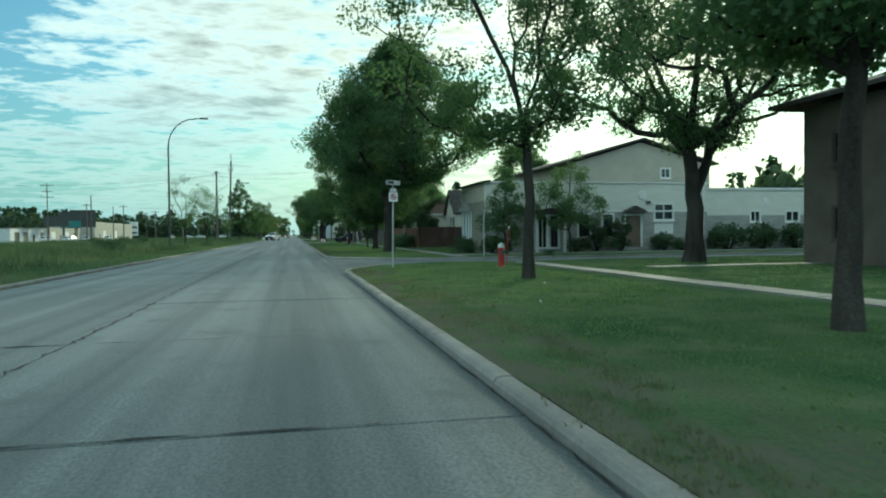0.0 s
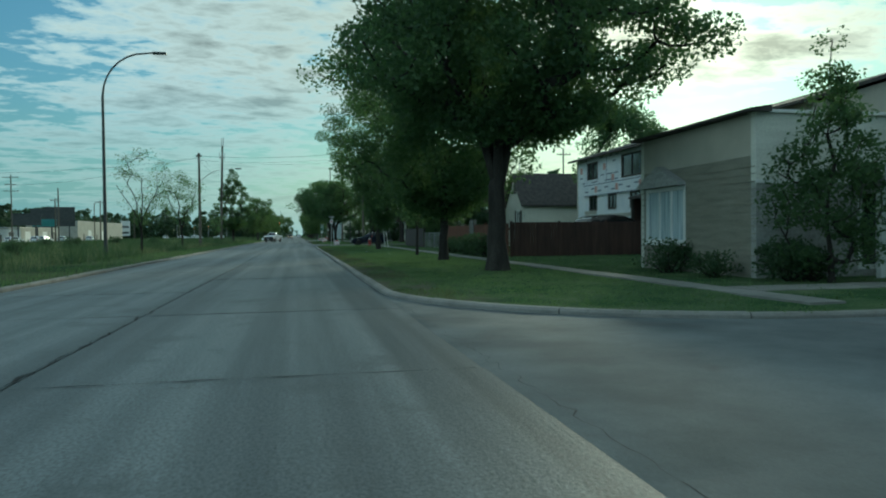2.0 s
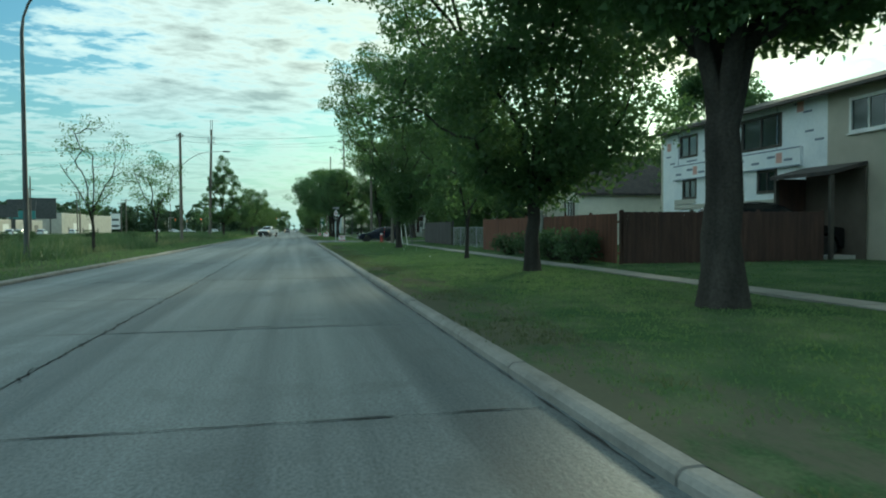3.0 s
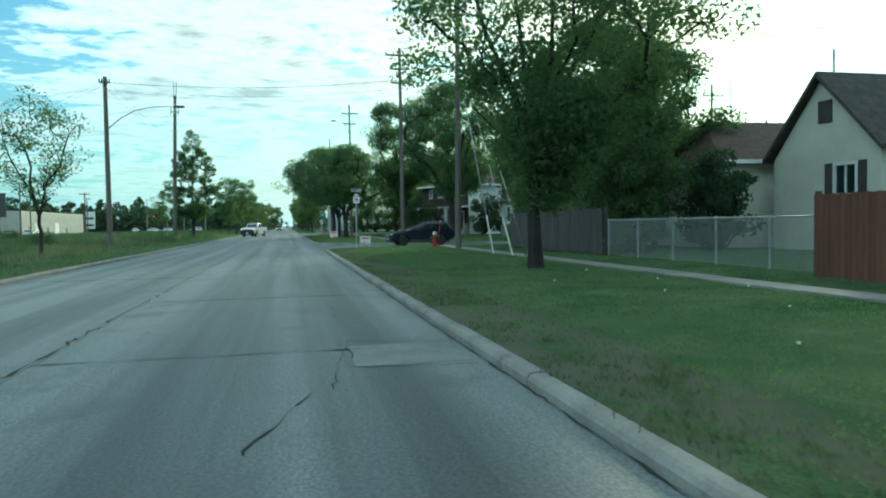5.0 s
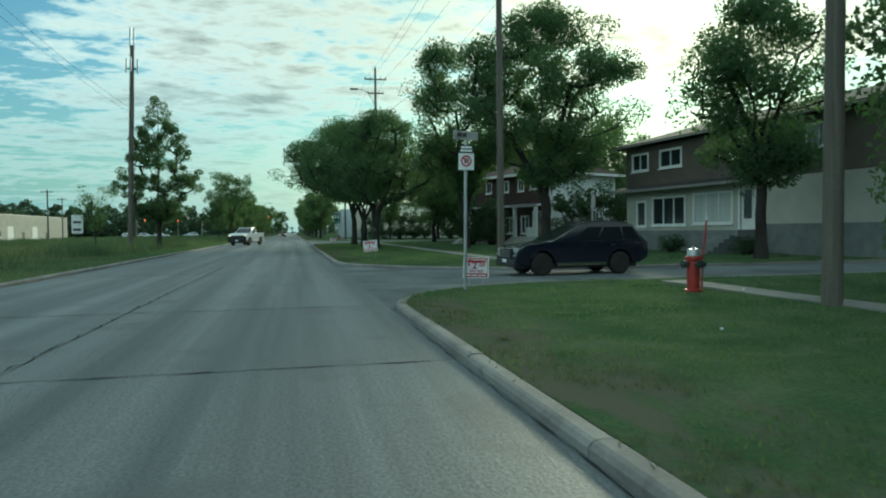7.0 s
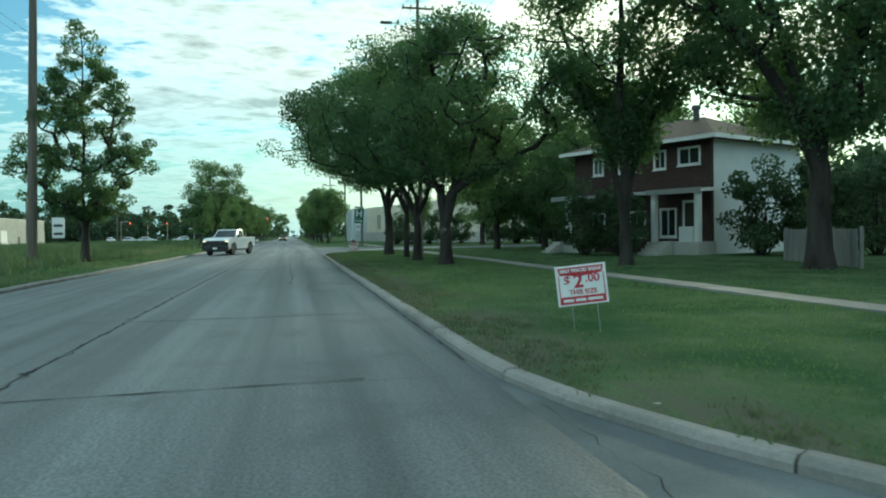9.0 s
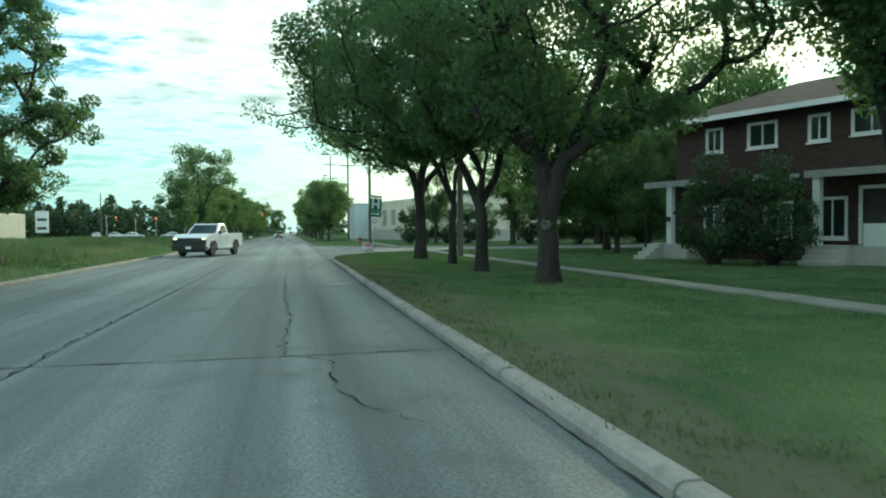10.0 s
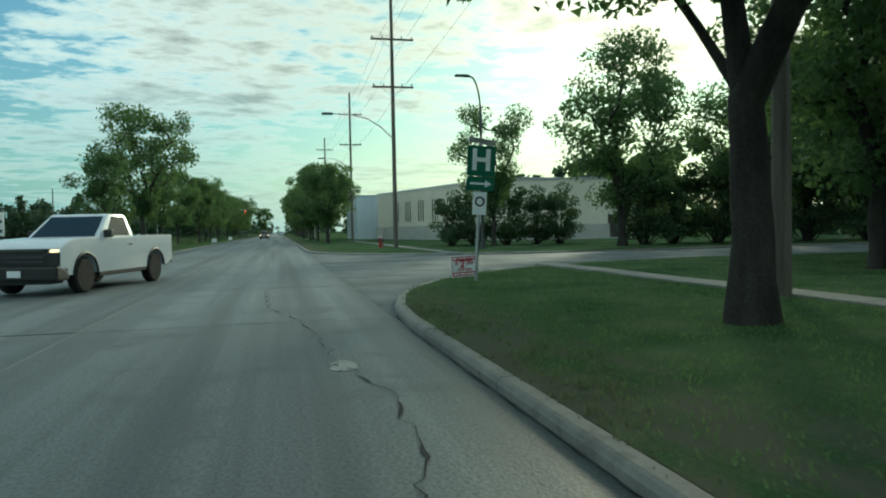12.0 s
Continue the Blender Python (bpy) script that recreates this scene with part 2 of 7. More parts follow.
M["wrap_mark"] = material("house_wrap_print", (0.16, 0.20, 0.28), (0.24, 0.28, 0.36), 4.0, rough=0.6, bump=0.0)
M["wrap_orange"] = material("house_wrap_orange", (0.60, 0.34, 0.30), (0.66, 0.40, 0.36), 4.0, rough=0.6, bump=0.0)
M["concrete_wall"] = material("pale_concrete_wall", (0.70, 0.645, 0.53), (0.78, 0.725, 0.60), 0.4, rough=0.9, bump=0.3, fine=25)
M["block_wall"] = material("grey_block_wall", (0.46, 0.45, 0.42), (0.54, 0.53, 0.49), 0.8, rough=0.9, bump=0.3, fine=25)
M["metal_white"] = material("pale_blue_metal_cladding", (0.60, 0.68, 0.72), (0.68, 0.75, 0.78), 0.4, (4, 4, 0.1), 0.6, bump=0.1)
M["roof"] = material("dark_shingle", (0.045, 0.042, 0.042), (0.085, 0.075, 0.068), 3.0, (1, 1, 1), 0.9, bump=0.6, fine=10, mottle=0.4)
M["roof_brown"] = material("brown_shingle", (0.075, 0.048, 0.035), (0.120, 0.080, 0.060), 3.0, rough=0.9, bump=0.6, fine=10, mottle=0.4)
M["trim"] = material("white_trim", (0.72, 0.73, 0.72), (0.80, 0.80, 0.78), 1.5, rough=0.6, bump=0.05, mottle=0.1)
M["trim_dark"] = material("dark_trim", (0.05, 0.045, 0.04), (0.08, 0.07, 0.06), 1.5, rough=0.7, bump=0.05)
M["door_wood"] = material("brown_door", (0.16, 0.115, 0.09), (0.22, 0.16, 0.125), 3.0, (4, 4, 0.5), 0.7, bump=0.2)
M["fence_red"] = material("red_brown_fence_stain", (0.130, 0.054, 0.036), (0.190, 0.082, 0.052), 2.0, (3, 3, 0.4), 0.85, bump=0.4, fine=30, piece=0.5)
M["fence_brown"] = material("dark_red_brown_fence_stain", (0.060, 0.036, 0.031), (0.098, 0.054, 0.044), 2.0, (3, 3, 0.4), 0.85, bump=0.4, fine=30, piece=0.5)
M["fence_dark"] = material("dark_fence_stain", (0.055, 0.050, 0.052), (0.092, 0.082, 0.082), 2.0, (3, 3, 0.4), 0.85, bump=0.4, fine=30, piece=0.5)
M["fence_grey"] = material("grey_weathered_wood", (0.20, 0.20, 0.19), (0.30, 0.295, 0.28), 2.0, (3, 3, 0.4), 0.85, bump=0.4, fine=30, piece=0.4)
M["car_white"] = material("white_car_paint", (0.70, 0.74, 0.78), (0.75, 0.78, 0.82), 0.5, rough=0.22, bump=0.0, mottle=0.03)
M["car_navy"] = material("dark_blue_car_paint", (0.008, 0.010, 0.020), (0.012, 0.015, 0.028), 0.5, rough=0.16, bump=0.0, mottle=0.05)
M["car_black"] = material("black_car_paint", (0.010, 0.011, 0.012), (0.016, 0.017, 0.018), 0.5, rough=0.15, bump=0.0, mottle=0.05)
M["chrome"] = material("chrome", (0.55, 0.56, 0.57), (0.62, 0.62, 0.63), 3.0, rough=0.15, metal=1.0, bump=0.0)
M["rim"] = material("alloy_rim", (0.22, 0.22, 0.23), (0.32, 0.32, 0.33), 3.0, rough=0.35, metal=0.8, bump=0.0)
M["headlight"] = material("headlight_lit", (0.9, 0.8, 0.6), (0.95, 0.85, 0.65), 3.0, rough=0.2, bump=0.0, emit=((1.0, 0.66, 0.34), 1.4))
M["lens"] = material("headlight_lens", (0.45, 0.47, 0.48), (0.55, 0.56, 0.57), 3.0, rough=0.12, bump=0.0)
M["red_lens"] = material("tail_lens", (0.25, 0.012, 0.010), (0.30, 0.02, 0.015), 3.0, rough=0.2, bump=0.0)
M["signal_red"] = material("signal_red_lit", (0.8, 0.05, 0.03), (0.9, 0.06, 0.04), 3.0, rough=0.4, bump=0.0, emit=((1.0, 0.06, 0.03), 2.6))
M["signal_body"] = material("signal_housing", (0.30, 0.17, 0.02), (0.36, 0.21, 0.03), 3.0, rough=0.5, bump=0.0)
M["stucco_brown"] = material("dark_brown_stucco", (0.105, 0.088, 0.075), (0.15, 0.125, 0.105), 0.8, rough=0.92, bump=0.4, fine=60)
M["glass"] = glass_material("window_glass", (0.02, 0.028, 0.03), 1.0)
M["car_glass"] = glass_material("tinted_car_glass", (0.012, 0.015, 0.017), 0.2)
M["bright_glass"] = material("curtained_glass", (0.30, 0.38, 0.42), (0.62, 0.70, 0.74), 1.2, (7, 7, 0.3), 0.08, bump=0.0, mottle=0.05)
M["curtain"] = material("pale_curtain", (0.45, 0.49, 0.47), (0.56, 0.59, 0.57), 1.5, (9, 9, 0.2), 0.85, bump=0.15)
M["wire"] = material("cable_black", (0.02, 0.02, 0.02), (0.03, 0.03, 0.03), 3.0, rough=0.7, bump=0.0)
M["guy_cover"] = material("pale_guy_guard", (0.55, 0.55, 0.50), (0.66, 0.65, 0.60), 3.0, rough=0.6, bump=0.05)
M["teal"] = material("teal_billboard", (0.05, 0.22, 0.22), (0.08, 0.28, 0.27), 0.3, rough=0.6, bump=0.0)


# ---------------------------------------------------------------- mesh helpers
class Acc:
    """Collects boxes, tubes and faces for one mesh."""

    def __init__(self):
        self.v, self.f = [], []

    def face(self, *pts):
        i = len(self.v)
        self.v += [tuple(p) for p in pts]
        self.f.append(tuple(range(i, i + len(pts))))
        return self

    def box(self, x0, x1, y0, y1, z0, z1, bevel=0.0):
        i, b = len(self.v), bevel
        if not b:
            self.v += [(x0, y0, z0), (x1, y0, z0), (x1, y1, z0), (x0, y1, z0), (x0, y0, z1), (x1, y0, z1), (x1, y1, z1), (x0, y1, z1)]
            self.f += [tuple(i + k for k in q) for q in ((0, 3, 2, 1), (4, 5, 6, 7), (0, 1, 5, 4), (1, 2, 6, 5), (2, 3, 7, 6), (3, 0, 4, 7))]
        else:
            self.v += [(x0, y0, z0), (x1, y0, z0), (x1, y1, z0), (x0, y1, z0)]
            self.v += [(x0, y0, z1 - b), (x1, y0, z1 - b), (x1, y1, z1 - b), (x0, y1, z1 - b)]
            self.v += [(x0 + b, y0 + b, z1), (x1 - b, y0 + b, z1), (x1 - b, y1 - b, z1), (x0 + b, y1 - b, z1)]
            self.f += [tuple(i + k for k in q) for q in ((0, 3, 2, 1), (8, 9, 10, 11))]
            for k in range(4):
                a, c = k, (k + 1) % 4
                self.f += [(i + a, i + c, i + 4 + c, i + 4 + a), (i + 4 + a, i + 4 + c, i + 8 + c, i + 8 + a)]
        return self

    def tube(self, pts, radii, sides=8, caps=True):
        pts = [Vector(p) for p in pts]
        if not hasattr(radii, "__len__"):
            radii = [radii] * len(pts)
        start = len(self.v)
        side = None
        for k, p in enumerate(pts):
            d = (pts[min(k + 1, len(pts) - 1)] - pts[max(k - 1, 0)]).normalized()
            if side is None:
                side = d.cross(Vector((0.31, 0.95, 0.1)) if abs(d.z) > 0.8 else Vector((0, 0, 1))).normalized()
            side = (side - d * side.dot(d)).normalized()
            other = d.cross(side)
            for s in range(sides):
                a = 2 * math.pi * s / sides
                self.v.append(tuple(p + (side * math.cos(a) + other * math.sin(a)) * radii[k]))
        for k in range(len(pts) - 1):
            for s in range(sides):
                a, b = start + k * sides + s, start + k * sides + (s + 1) % sides
                self.f.append((a, b, b + sides, a + sides))
        if caps:
            self.f.append(tuple(start + s for s in reversed(range(sides))))
            self.f.append(tuple(start + (len(pts) - 1) * sides + s for s in range(sides)))
        return self

    def cyl(self, x, y, z0, z1, r, r2=None, sides=12):
        return self.tube([(x, y, z0), (x, y, z1)], [r, r if r2 is None else r2], sides)

    def prism(self, outline, axis, lo, hi):
        """A closed outline of (a, b) pushed along an axis: 'y' takes (x, z), 'x' takes (y, z), 'z' takes (x, y)."""
        i, n = len(self.v), len(outline)
        put = {"y": lambda a, b, c: (a, c, b), "x": lambda a, b, c: (c, a, b), "z": lambda a, b, c: (a, b, c)}[axis]
        for c in (lo, hi):
            self.v += [put(a, b, c) for a, b in outline]
        self.f.append(tuple(i + k for k in range(n)))
        self.f.append(tuple(i + n + k for k in reversed(range(n))))
        for k in range(n):
            m = (k + 1) % n
            self.f.append((i + k, i + n + k, i + n + m, i + m))
        return self

    def lathe(self, profile, sides=14, centre=(0, 0, 0)):
        i = len(self.v)
        for r, z in profile:
            for s in range(sides):
                a = 2 * math.pi * s / sides
                self.v.append((centre[0] + r * math.cos(a), centre[1] + r * math.sin(a), centre[2] + z))
        for k in range(len(profile) - 1):
            for s in range(sides):
                a, b = i + k * sides + s, i + k * sides + (s + 1) % sides
                self.f.append((a, b, b + sides, a + sides))
        self.f.append(tuple(i + s for s in reversed(range(sides))))
        self.f.append(tuple(i + (len(profile) - 1) * sides + s for s in range(sides)))
        return self

    def mesh(self, name, mat, smooth=False, bevel=0.0):
        me = bpy.data.meshes.new(name)
        me.from_pydata(self.v, [], self.f)
        bm = bmesh.new()
        bm.from_mesh(me)
        if bevel:
            bmesh.ops.bevel(bm, geom=[e for e in bm.edges if len(e.link_faces) == 2 and e.calc_face_angle(0) > 0.5],
                            offset=bevel, segments=2, affect="EDGES", profile=0.7, clamp_overlap=True)
        bmesh.ops.recalc_face_normals(bm, faces=bm.faces)
        bm.to_mesh(me)
        bm.free()
        if smooth:
            me.polygons.foreach_set("use_smooth", [True] * len(me.polygons))
            me.set_sharp_from_angle(angle=radians(38))
        me.materials.append(mat)
        return me


def part(name, acc, mat, parent=None, label="", smooth=False, bevel=0.0, m=None):
    ob = new(name, acc.mesh(name, mat, smooth, bevel) if isinstance(acc, Acc) else acc)
    if parent is not None:
        ob.parent = parent
    if m is not None:
        ob.matrix_basis = m
    if label:
        tagged(ob, label)
    return ob


def thing(name, m, label, category, group="", kind=""):
    ob = new(name)
    ob.matrix_basis = m
    return tagged(ob, label, category, group, kind)


def flat_mesh(name, verts, faces, mat, smooth=True):
    """A mesh from arrays; faces all of one size."""
    verts, faces = np.asarray(verts, np.float32), np.asarray(faces, np.int32)
    me = bpy.data.meshes.new(name)
    me.vertices.add(len(verts))
    me.vertices.foreach_set("co", verts.ravel())
    me.loops.add(faces.size)
    me.loops.foreach_set("vertex_index", faces.ravel())
    me.polygons.add(len(faces))
    me.polygons.foreach_set("loop_start", np.arange(0, faces.size, faces.shape[1], dtype=np.int32))
    me.polygons.foreach_set("use_smooth", np.full(len(faces), smooth))
    me.update(calc_edges=True)
    me.materials.append(mat)
    return me


def lettering(text, size, mat, name="lettering", bold=0.0):
    """A flat text mesh in the x-z plane, facing -y, centred."""
    cu = bpy.data.curves.new("text", "FONT")
    cu.body, cu.size, cu.align_x, cu.align_y, cu.extrude, cu.offset = text, size, "CENTER", "CENTER", 0.001, bold
    tmp = bpy.data.objects.new("text", cu)
    scene.collection.objects.link(tmp)
    me = bpy.data.meshes.new_from_object(tmp.evaluated_get(bpy.context.evaluated_depsgraph_get()))
    bpy.data.objects.remove(tmp)
    bpy.data.curves.remove(cu)
    me.transform(Matrix.Rotation(radians(90), 4, "X"))
    me.materials.clear()
    me.materials.append(mat)
    me.name = name
    return me

# ---------------------------------------------------------------- plan
ROAD_L, ROAD_R, MID = -7.18, 2.05, -2.5
GRASS_Z, WALK_Z = 0.095, 0.135
# side streets on the right: near kerb, far kerb, corner radius near and far
STREETS = [(28.2, 33.4, 5.8, 7.0), (106.8, 112.6, 4.6, 8.8), (174.7, 184.8, 14.0, 13.0)]
JOINTS = [-9.0, -3.0, 3.1, 7.8, 13.2, 19.1, 25.1, 31.0, 37.0, 42.2, 47.2, 52.2, 57.3, 62.4, 67.5, 72.7, 78.9, 85.6, 90.7, 97.8, 103.5, 109.2,
          115.0, 120.8, 126.5, 134.2, 144.2, 153.3, 161.6, 168.3] + [174.3 + 6.0 * k for k in range(30)]

ground = new("ground", flat_mesh("ground", [(-3000, -400, -0.06), (3000, -400, -0.06), (3000, 4500, -0.06), (-3000, 4500, -0.06)],
                                 [(0, 1, 2, 3)], M["field"], False))
tagged(ground, "flat green and straw coloured land reaching the horizon", "ground", kind="structure")


def sheet(name, xs, ys, height, mat):
    """A gridded surface; xs may be a function of y."""
    rows = [xs(y) if callable(xs) else xs for y in ys]
    w = len(rows[0])
    verts = [(x, y, height(x, y)) for y, row in zip(ys, rows) for x in row]
    faces = [(j * w + i, j * w + i + 1, (j + 1) * w + i + 1, (j + 1) * w + i) for j in range(len(ys) - 1) for i in range(w - 1)]
    return new(name, flat_mesh(name, verts, faces, mat))


# road: a dark bed that shows in the joints, and its concrete slabs on it
road = tagged(new("road"), "worn grey concrete two-lane road with dark joints", "road", kind="structure")
bed = Acc().box(ROAD_L - 0.02, ROAD_R + 0.02, -40, JOINTS[-1], -0.05, -0.010)
part("road_bed", bed, M["road_base"], road)
slab_data = {}


def slab(x0, x1, y0, y1, parent, mat, z=0.0, gap=0.007, name="slab", thick=0.04, bevel=0.004):
    key = (round(x1 - x0, 2), round(y1 - y0, 2), name)
    if key not in slab_data:
        w, d = (x1 - x0) / 2 - gap, (y1 - y0) / 2 - gap
        slab_data[key] = Acc().box(-w, w, -d, d, -thick, 0, bevel).mesh(name, mat)
    ob = new(name, slab_data[key])
    ob.parent = parent
    ob.matrix_basis = pose((x0 + x1) / 2, (y0 + y1) / 2, z)
    return ob


far_road = Acc().box(ROAD_L, ROAD_R, JOINTS[-1], 2600, -0.05, -0.001)
tagged(part("road_far", far_road, M["road"]), "worn grey road running on to the horizon", "road", kind="structure")

# side streets and the aprons of their corners
for near, far, _, _ in STREETS:
    bed = sheet("side_street", lambda y: [ROAD_R - 0.10, ROAD_R - 0.03] + [ROAD_R + f * (15 if y < near - 0.6 or y > far + 0.6 else 150) for f in (0.01, 0.03, 0.06, 0.1, 0.2, 0.4, 1.0)],
                [near - 13, near - 9, near - 6, near - 3, near - 0.65, near - 0.55, near + 2, far - 2, far + 0.55, far + 0.65, far + 4, far + 8, far + 15],
                lambda x, y: -0.015 if x < ROAD_R - 0.05 else 0.0055 + 0.006 * min(1, max(0, (x - 2.1) / 3)), M["side_road"])
    tagged(bed, "pale worn asphalt side street meeting the road", "road", "side streets", "structure")


def verge_left(y):
    """Where the lawn begins, beside the kerb, along the right of the road."""
    x = ROAD_R + 0.19
    for near, far, r0, r1 in STREETS:
        if near - r0 < y <= near:
            c = y - (near - r0)
            x = max(x, ROAD_R + 0.19 + r0 - math.sqrt(max(r0 * r0 - c * c, 0)))
        if far <= y < far + r1:
            c = far + r1 - y
            x = max(x, ROAD_R + 0.19 + r1 - math.sqrt(max(r1 * r1 - c * c, 0)))
    return x


def lawn_height(x, y):
    return GRASS_Z + 0.035 * (noise.noise(Vector((x * 0.35, y * 0.35, 0.3))) + 0.4) * min(1, (x - ROAD_R) / 1.2) - (0.02 if 8.65 < x < 9.7 else 0)


edges_y = [-40.0] + [v for s in STREETS for v in (s[0], s[1])] + [420.0]
blocks = [(edges_y[k], edges_y[k + 1]) for k in range(0, len(edges_y), 2)]
for a, b in blocks:
    ys = list(np.arange(a, b, 0.5 if b < 200 else 1.0)) + [b]

    def columns(y):
        s = verge_left(y)
        return [s + (152 - s) * f for f in (0, 0.003, 0.008, 0.015, 0.025, 0.036, 0.048, 0.07, 0.1, 0.15, 0.3, 1.0)]

    lawn = sheet("lawn", columns, ys, lawn_height, M["lawn"])
    tagged(lawn, "mown green boulevard lawn with bare patches by the kerb", "grass", kind="structure")

left_ys = list(np.arange(-40, 430, 1.5))
left_lawn = sheet("field", [-7.37, -7.7, -8.2, -9, -10.5, -13, -17, -24, -34, -48, -75], left_ys,
                  lambda x, y: GRASS_Z - 0.02 + 0.06 * noise.noise(Vector((x * 0.2, y * 0.2, 4))), M["field"])
tagged(left_lawn, "rough unmown green and straw coloured field", "grass", kind="structure")


# kerbs, stone by stone
def kerb_path(points, name, label):
    kerb = tagged(new(name), label, "kerb", kind="structure")
    pts = [Vector((*p, 0)) for p in points]
    dist = [0.0]
    for p, q in zip(pts, pts[1:]):
        dist.append(dist[-1] + (q - p).length)

    def at(s):
        k = min(max(np.searchsorted(dist, s) - 1, 0), len(pts) - 2)
        f = (s - dist[k]) / (dist[k + 1] - dist[k])
        d = (pts[k + 1] - pts[k]).normalized()
        return pts[k].lerp(pts[k + 1], f), Vector((d.y, -d.x, 0))

    s, straight = 0.0, {}
    while s < dist[-1] - 0.2:
        e = min(s + 3.0, dist[-1])
        (p0, n0), (p1, n1) = at(s + 0.012), at(e - 0.012)
        line = (n0 - n1).length < 1e-3
        key = round(e - s, 2)
        ang = math.atan2((p1 - p0).y, (p1 - p0).x)
        if line and key in straight:
            me = straight[key]
        else:
            acc, steps = Acc(), 1 if line else 5
            prof = [(0.0, -0.05), (-0.005, 0.065), (0.02, 0.1), (0.05, 0.112), (0.15, 0.115), (0.175, 0.105), (0.18, 0.0)]
            inv = Matrix.Rotation(-ang, 3, "Z")
            n = len(prof)
            for k in range(steps + 1):
                p, nrm = at(s + 0.012 + (e - s - 0.024) * k / steps)
                acc.v += [tuple(inv @ (p + nrm * a - p0) + Vector((0, 0, z))) for a, z in prof]
            for k in range(steps):
                acc.f += [(k * n + i, k * n + i + 1, (k + 1) * n + i + 1, (k + 1) * n + i) for i in range(n - 1)]
            acc.f += [tuple(reversed(range(n))), tuple(steps * n + i for i in range(n))]
            me = acc.mesh("kerb_stone", M["kerb"])
            if line:
                straight[key] = me
        ob = new("kerb_stone", me)
        ob.parent = kerb
        tilt = 0.25 * math.sin(12.9 * s)
        ob.matrix_basis = pose(p0.x, p0.y, 0.006 * math.sin(7.7 * s), tilt, 0, math.degrees(ang))
        s = e
    return kerb


def arc(cx, cy, r, a0, a1, n=12):
    return [(cx + r * math.cos(radians(a0 + (a1 - a0) * k / n)), cy + r * math.sin(radians(a0 + (a1 - a0) * k / n))) for k in range(n + 1)]


KERBS = []
start = (ROAD_R, -20.0)
for k in range(4):
    pts = []
    if k:
        _, far, _, r = STREETS[k - 1]
        pts += [(40.0, far)] + arc(ROAD_R + r, far + r, r, 270, 180)
    else:
        pts += [start]
    if k < 3:
        near, _, r, _ = STREETS[k]
        pts += arc(ROAD_R + r, near - r, r, 180, 90) + [(40.0, near)]
    else:
        pts += [(ROAD_R, 330.0)]
    KERBS.append(pts)

# ---------------------------------------------------------------- grass blades
def blades(name, points, height, spread, mat, per=3, seed=1):
    r = np.random.default_rng(seed)
    p = np.repeat(np.asarray(points, np.float32), per, 0)
    n = len(p)
    p[:, :2] += r.normal(0, spread, (n, 2))
    a = r.uniform(0, 2 * np.pi, n)
    h = height * r.uniform(0.55, 1.25, n)
    w = 0.010 + 0.012 * h
    lean = r.normal(0, 0.35, (n, 2)) * h[:, None]
    side = np.stack([np.cos(a), np.sin(a), 0 * a], 1) * w[:, None]
    tip = p + np.stack([lean[:, 0], lean[:, 1], h], 1)
    v = np.stack([p - side, p + side, tip], 1).reshape(-1, 3)
    return flat_mesh(name, v, np.arange(3 * n).reshape(-1, 3), mat)


def scatter(n, x0, x1, y0, y1, seed):
    r = np.random.default_rng(seed)
    x, y = r.uniform(x0, x1, n), r.uniform(y0, y1, n)
    keep = np.array([not any(s[0] < b < s[1] for s in STREETS) and a > verge_left(b) - 0.03 and not (8.6 < a < 9.7) for a, b in zip(x, y)])
    return [(a, b, lawn_height(a, b) - 0.01) for a, b in zip(x[keep], y[keep])]


pts = scatter(72000, 2.24, 8.6, -2, 174, 3)
pts = [p for p in pts if noise.noise(Vector((p[0] * 0.8, p[1] * 0.5, 9))) > 0.08 - 0.26 * (p[0] - 2.2)]
tagged(new("grass", blades("grass", pts, 0.048, 0.05, M["blade"], 3, 5)), "short mown grass blades on the boulevard", "grass", kind="stuff")
pts = scatter(9000, 2.20, 3.4, -2, 172, 31)
pts = [p for p in pts if noise.noise(Vector((p[0] * 0.7, p[1] * 0.45, 5))) > -0.15 + 0.35 * (p[0] - 2.4)]
tagged(new("grass_edge", blades("grass_edge", pts, 0.065, 0.06, M["edge_blade"], 6, 6)), "ragged grass tufts along the kerb", "grass", kind="stuff")
pts = scatter(15000, 9.75, 22, 0, 174, 4)
tagged(new("lawn_grass", blades("lawn_grass", pts, 0.07, 0.05, M["blade"], 4, 7)), "longer grass blades on the front lawns", "grass", kind="stuff")
r = np.random.default_rng(12)
fx, fy = -7.4 - 48 * r.uniform(0, 1, 30000) ** 1.5, r.uniform(-5, 330, 30000)
tall = [(a, b, 0.08) for a, b in zip(fx, fy)]
tagged(new("field_grass", blades("field_grass", [p for p in tall if p[0] > -10.5], 0.16, 0.12, M["blade"], 4, 8)),
       "ankle-high green grass beside the kerb", "grass", kind="stuff")
clump = [noise.noise(Vector((p[0] * 0.22, p[1] * 0.12, 3))) + 0.5 * noise.noise(Vector((p[0] * 0.7, p[1] * 0.5, 8))) for p in tall]
tagged(new("tall_grass", blades("tall_grass", [p for p, c in zip(tall, clump) if p[0] <= -10.5 and c <= 0.12], 0.42, 0.30, M["dry_blade"], 6, 9)),
       "tall straw-tinged wild grass in the field", "grass", kind="stuff")
tagged(new("weed_clumps", blades("weed_clumps", [p for p, c in zip(tall, clump) if p[0] <= -10.0 and c > 0.12], 0.80, 0.26, M["leaf_dark"], 8, 10)),
       "dark green clumps of tall weeds in the field", "grass", kind="stuff")


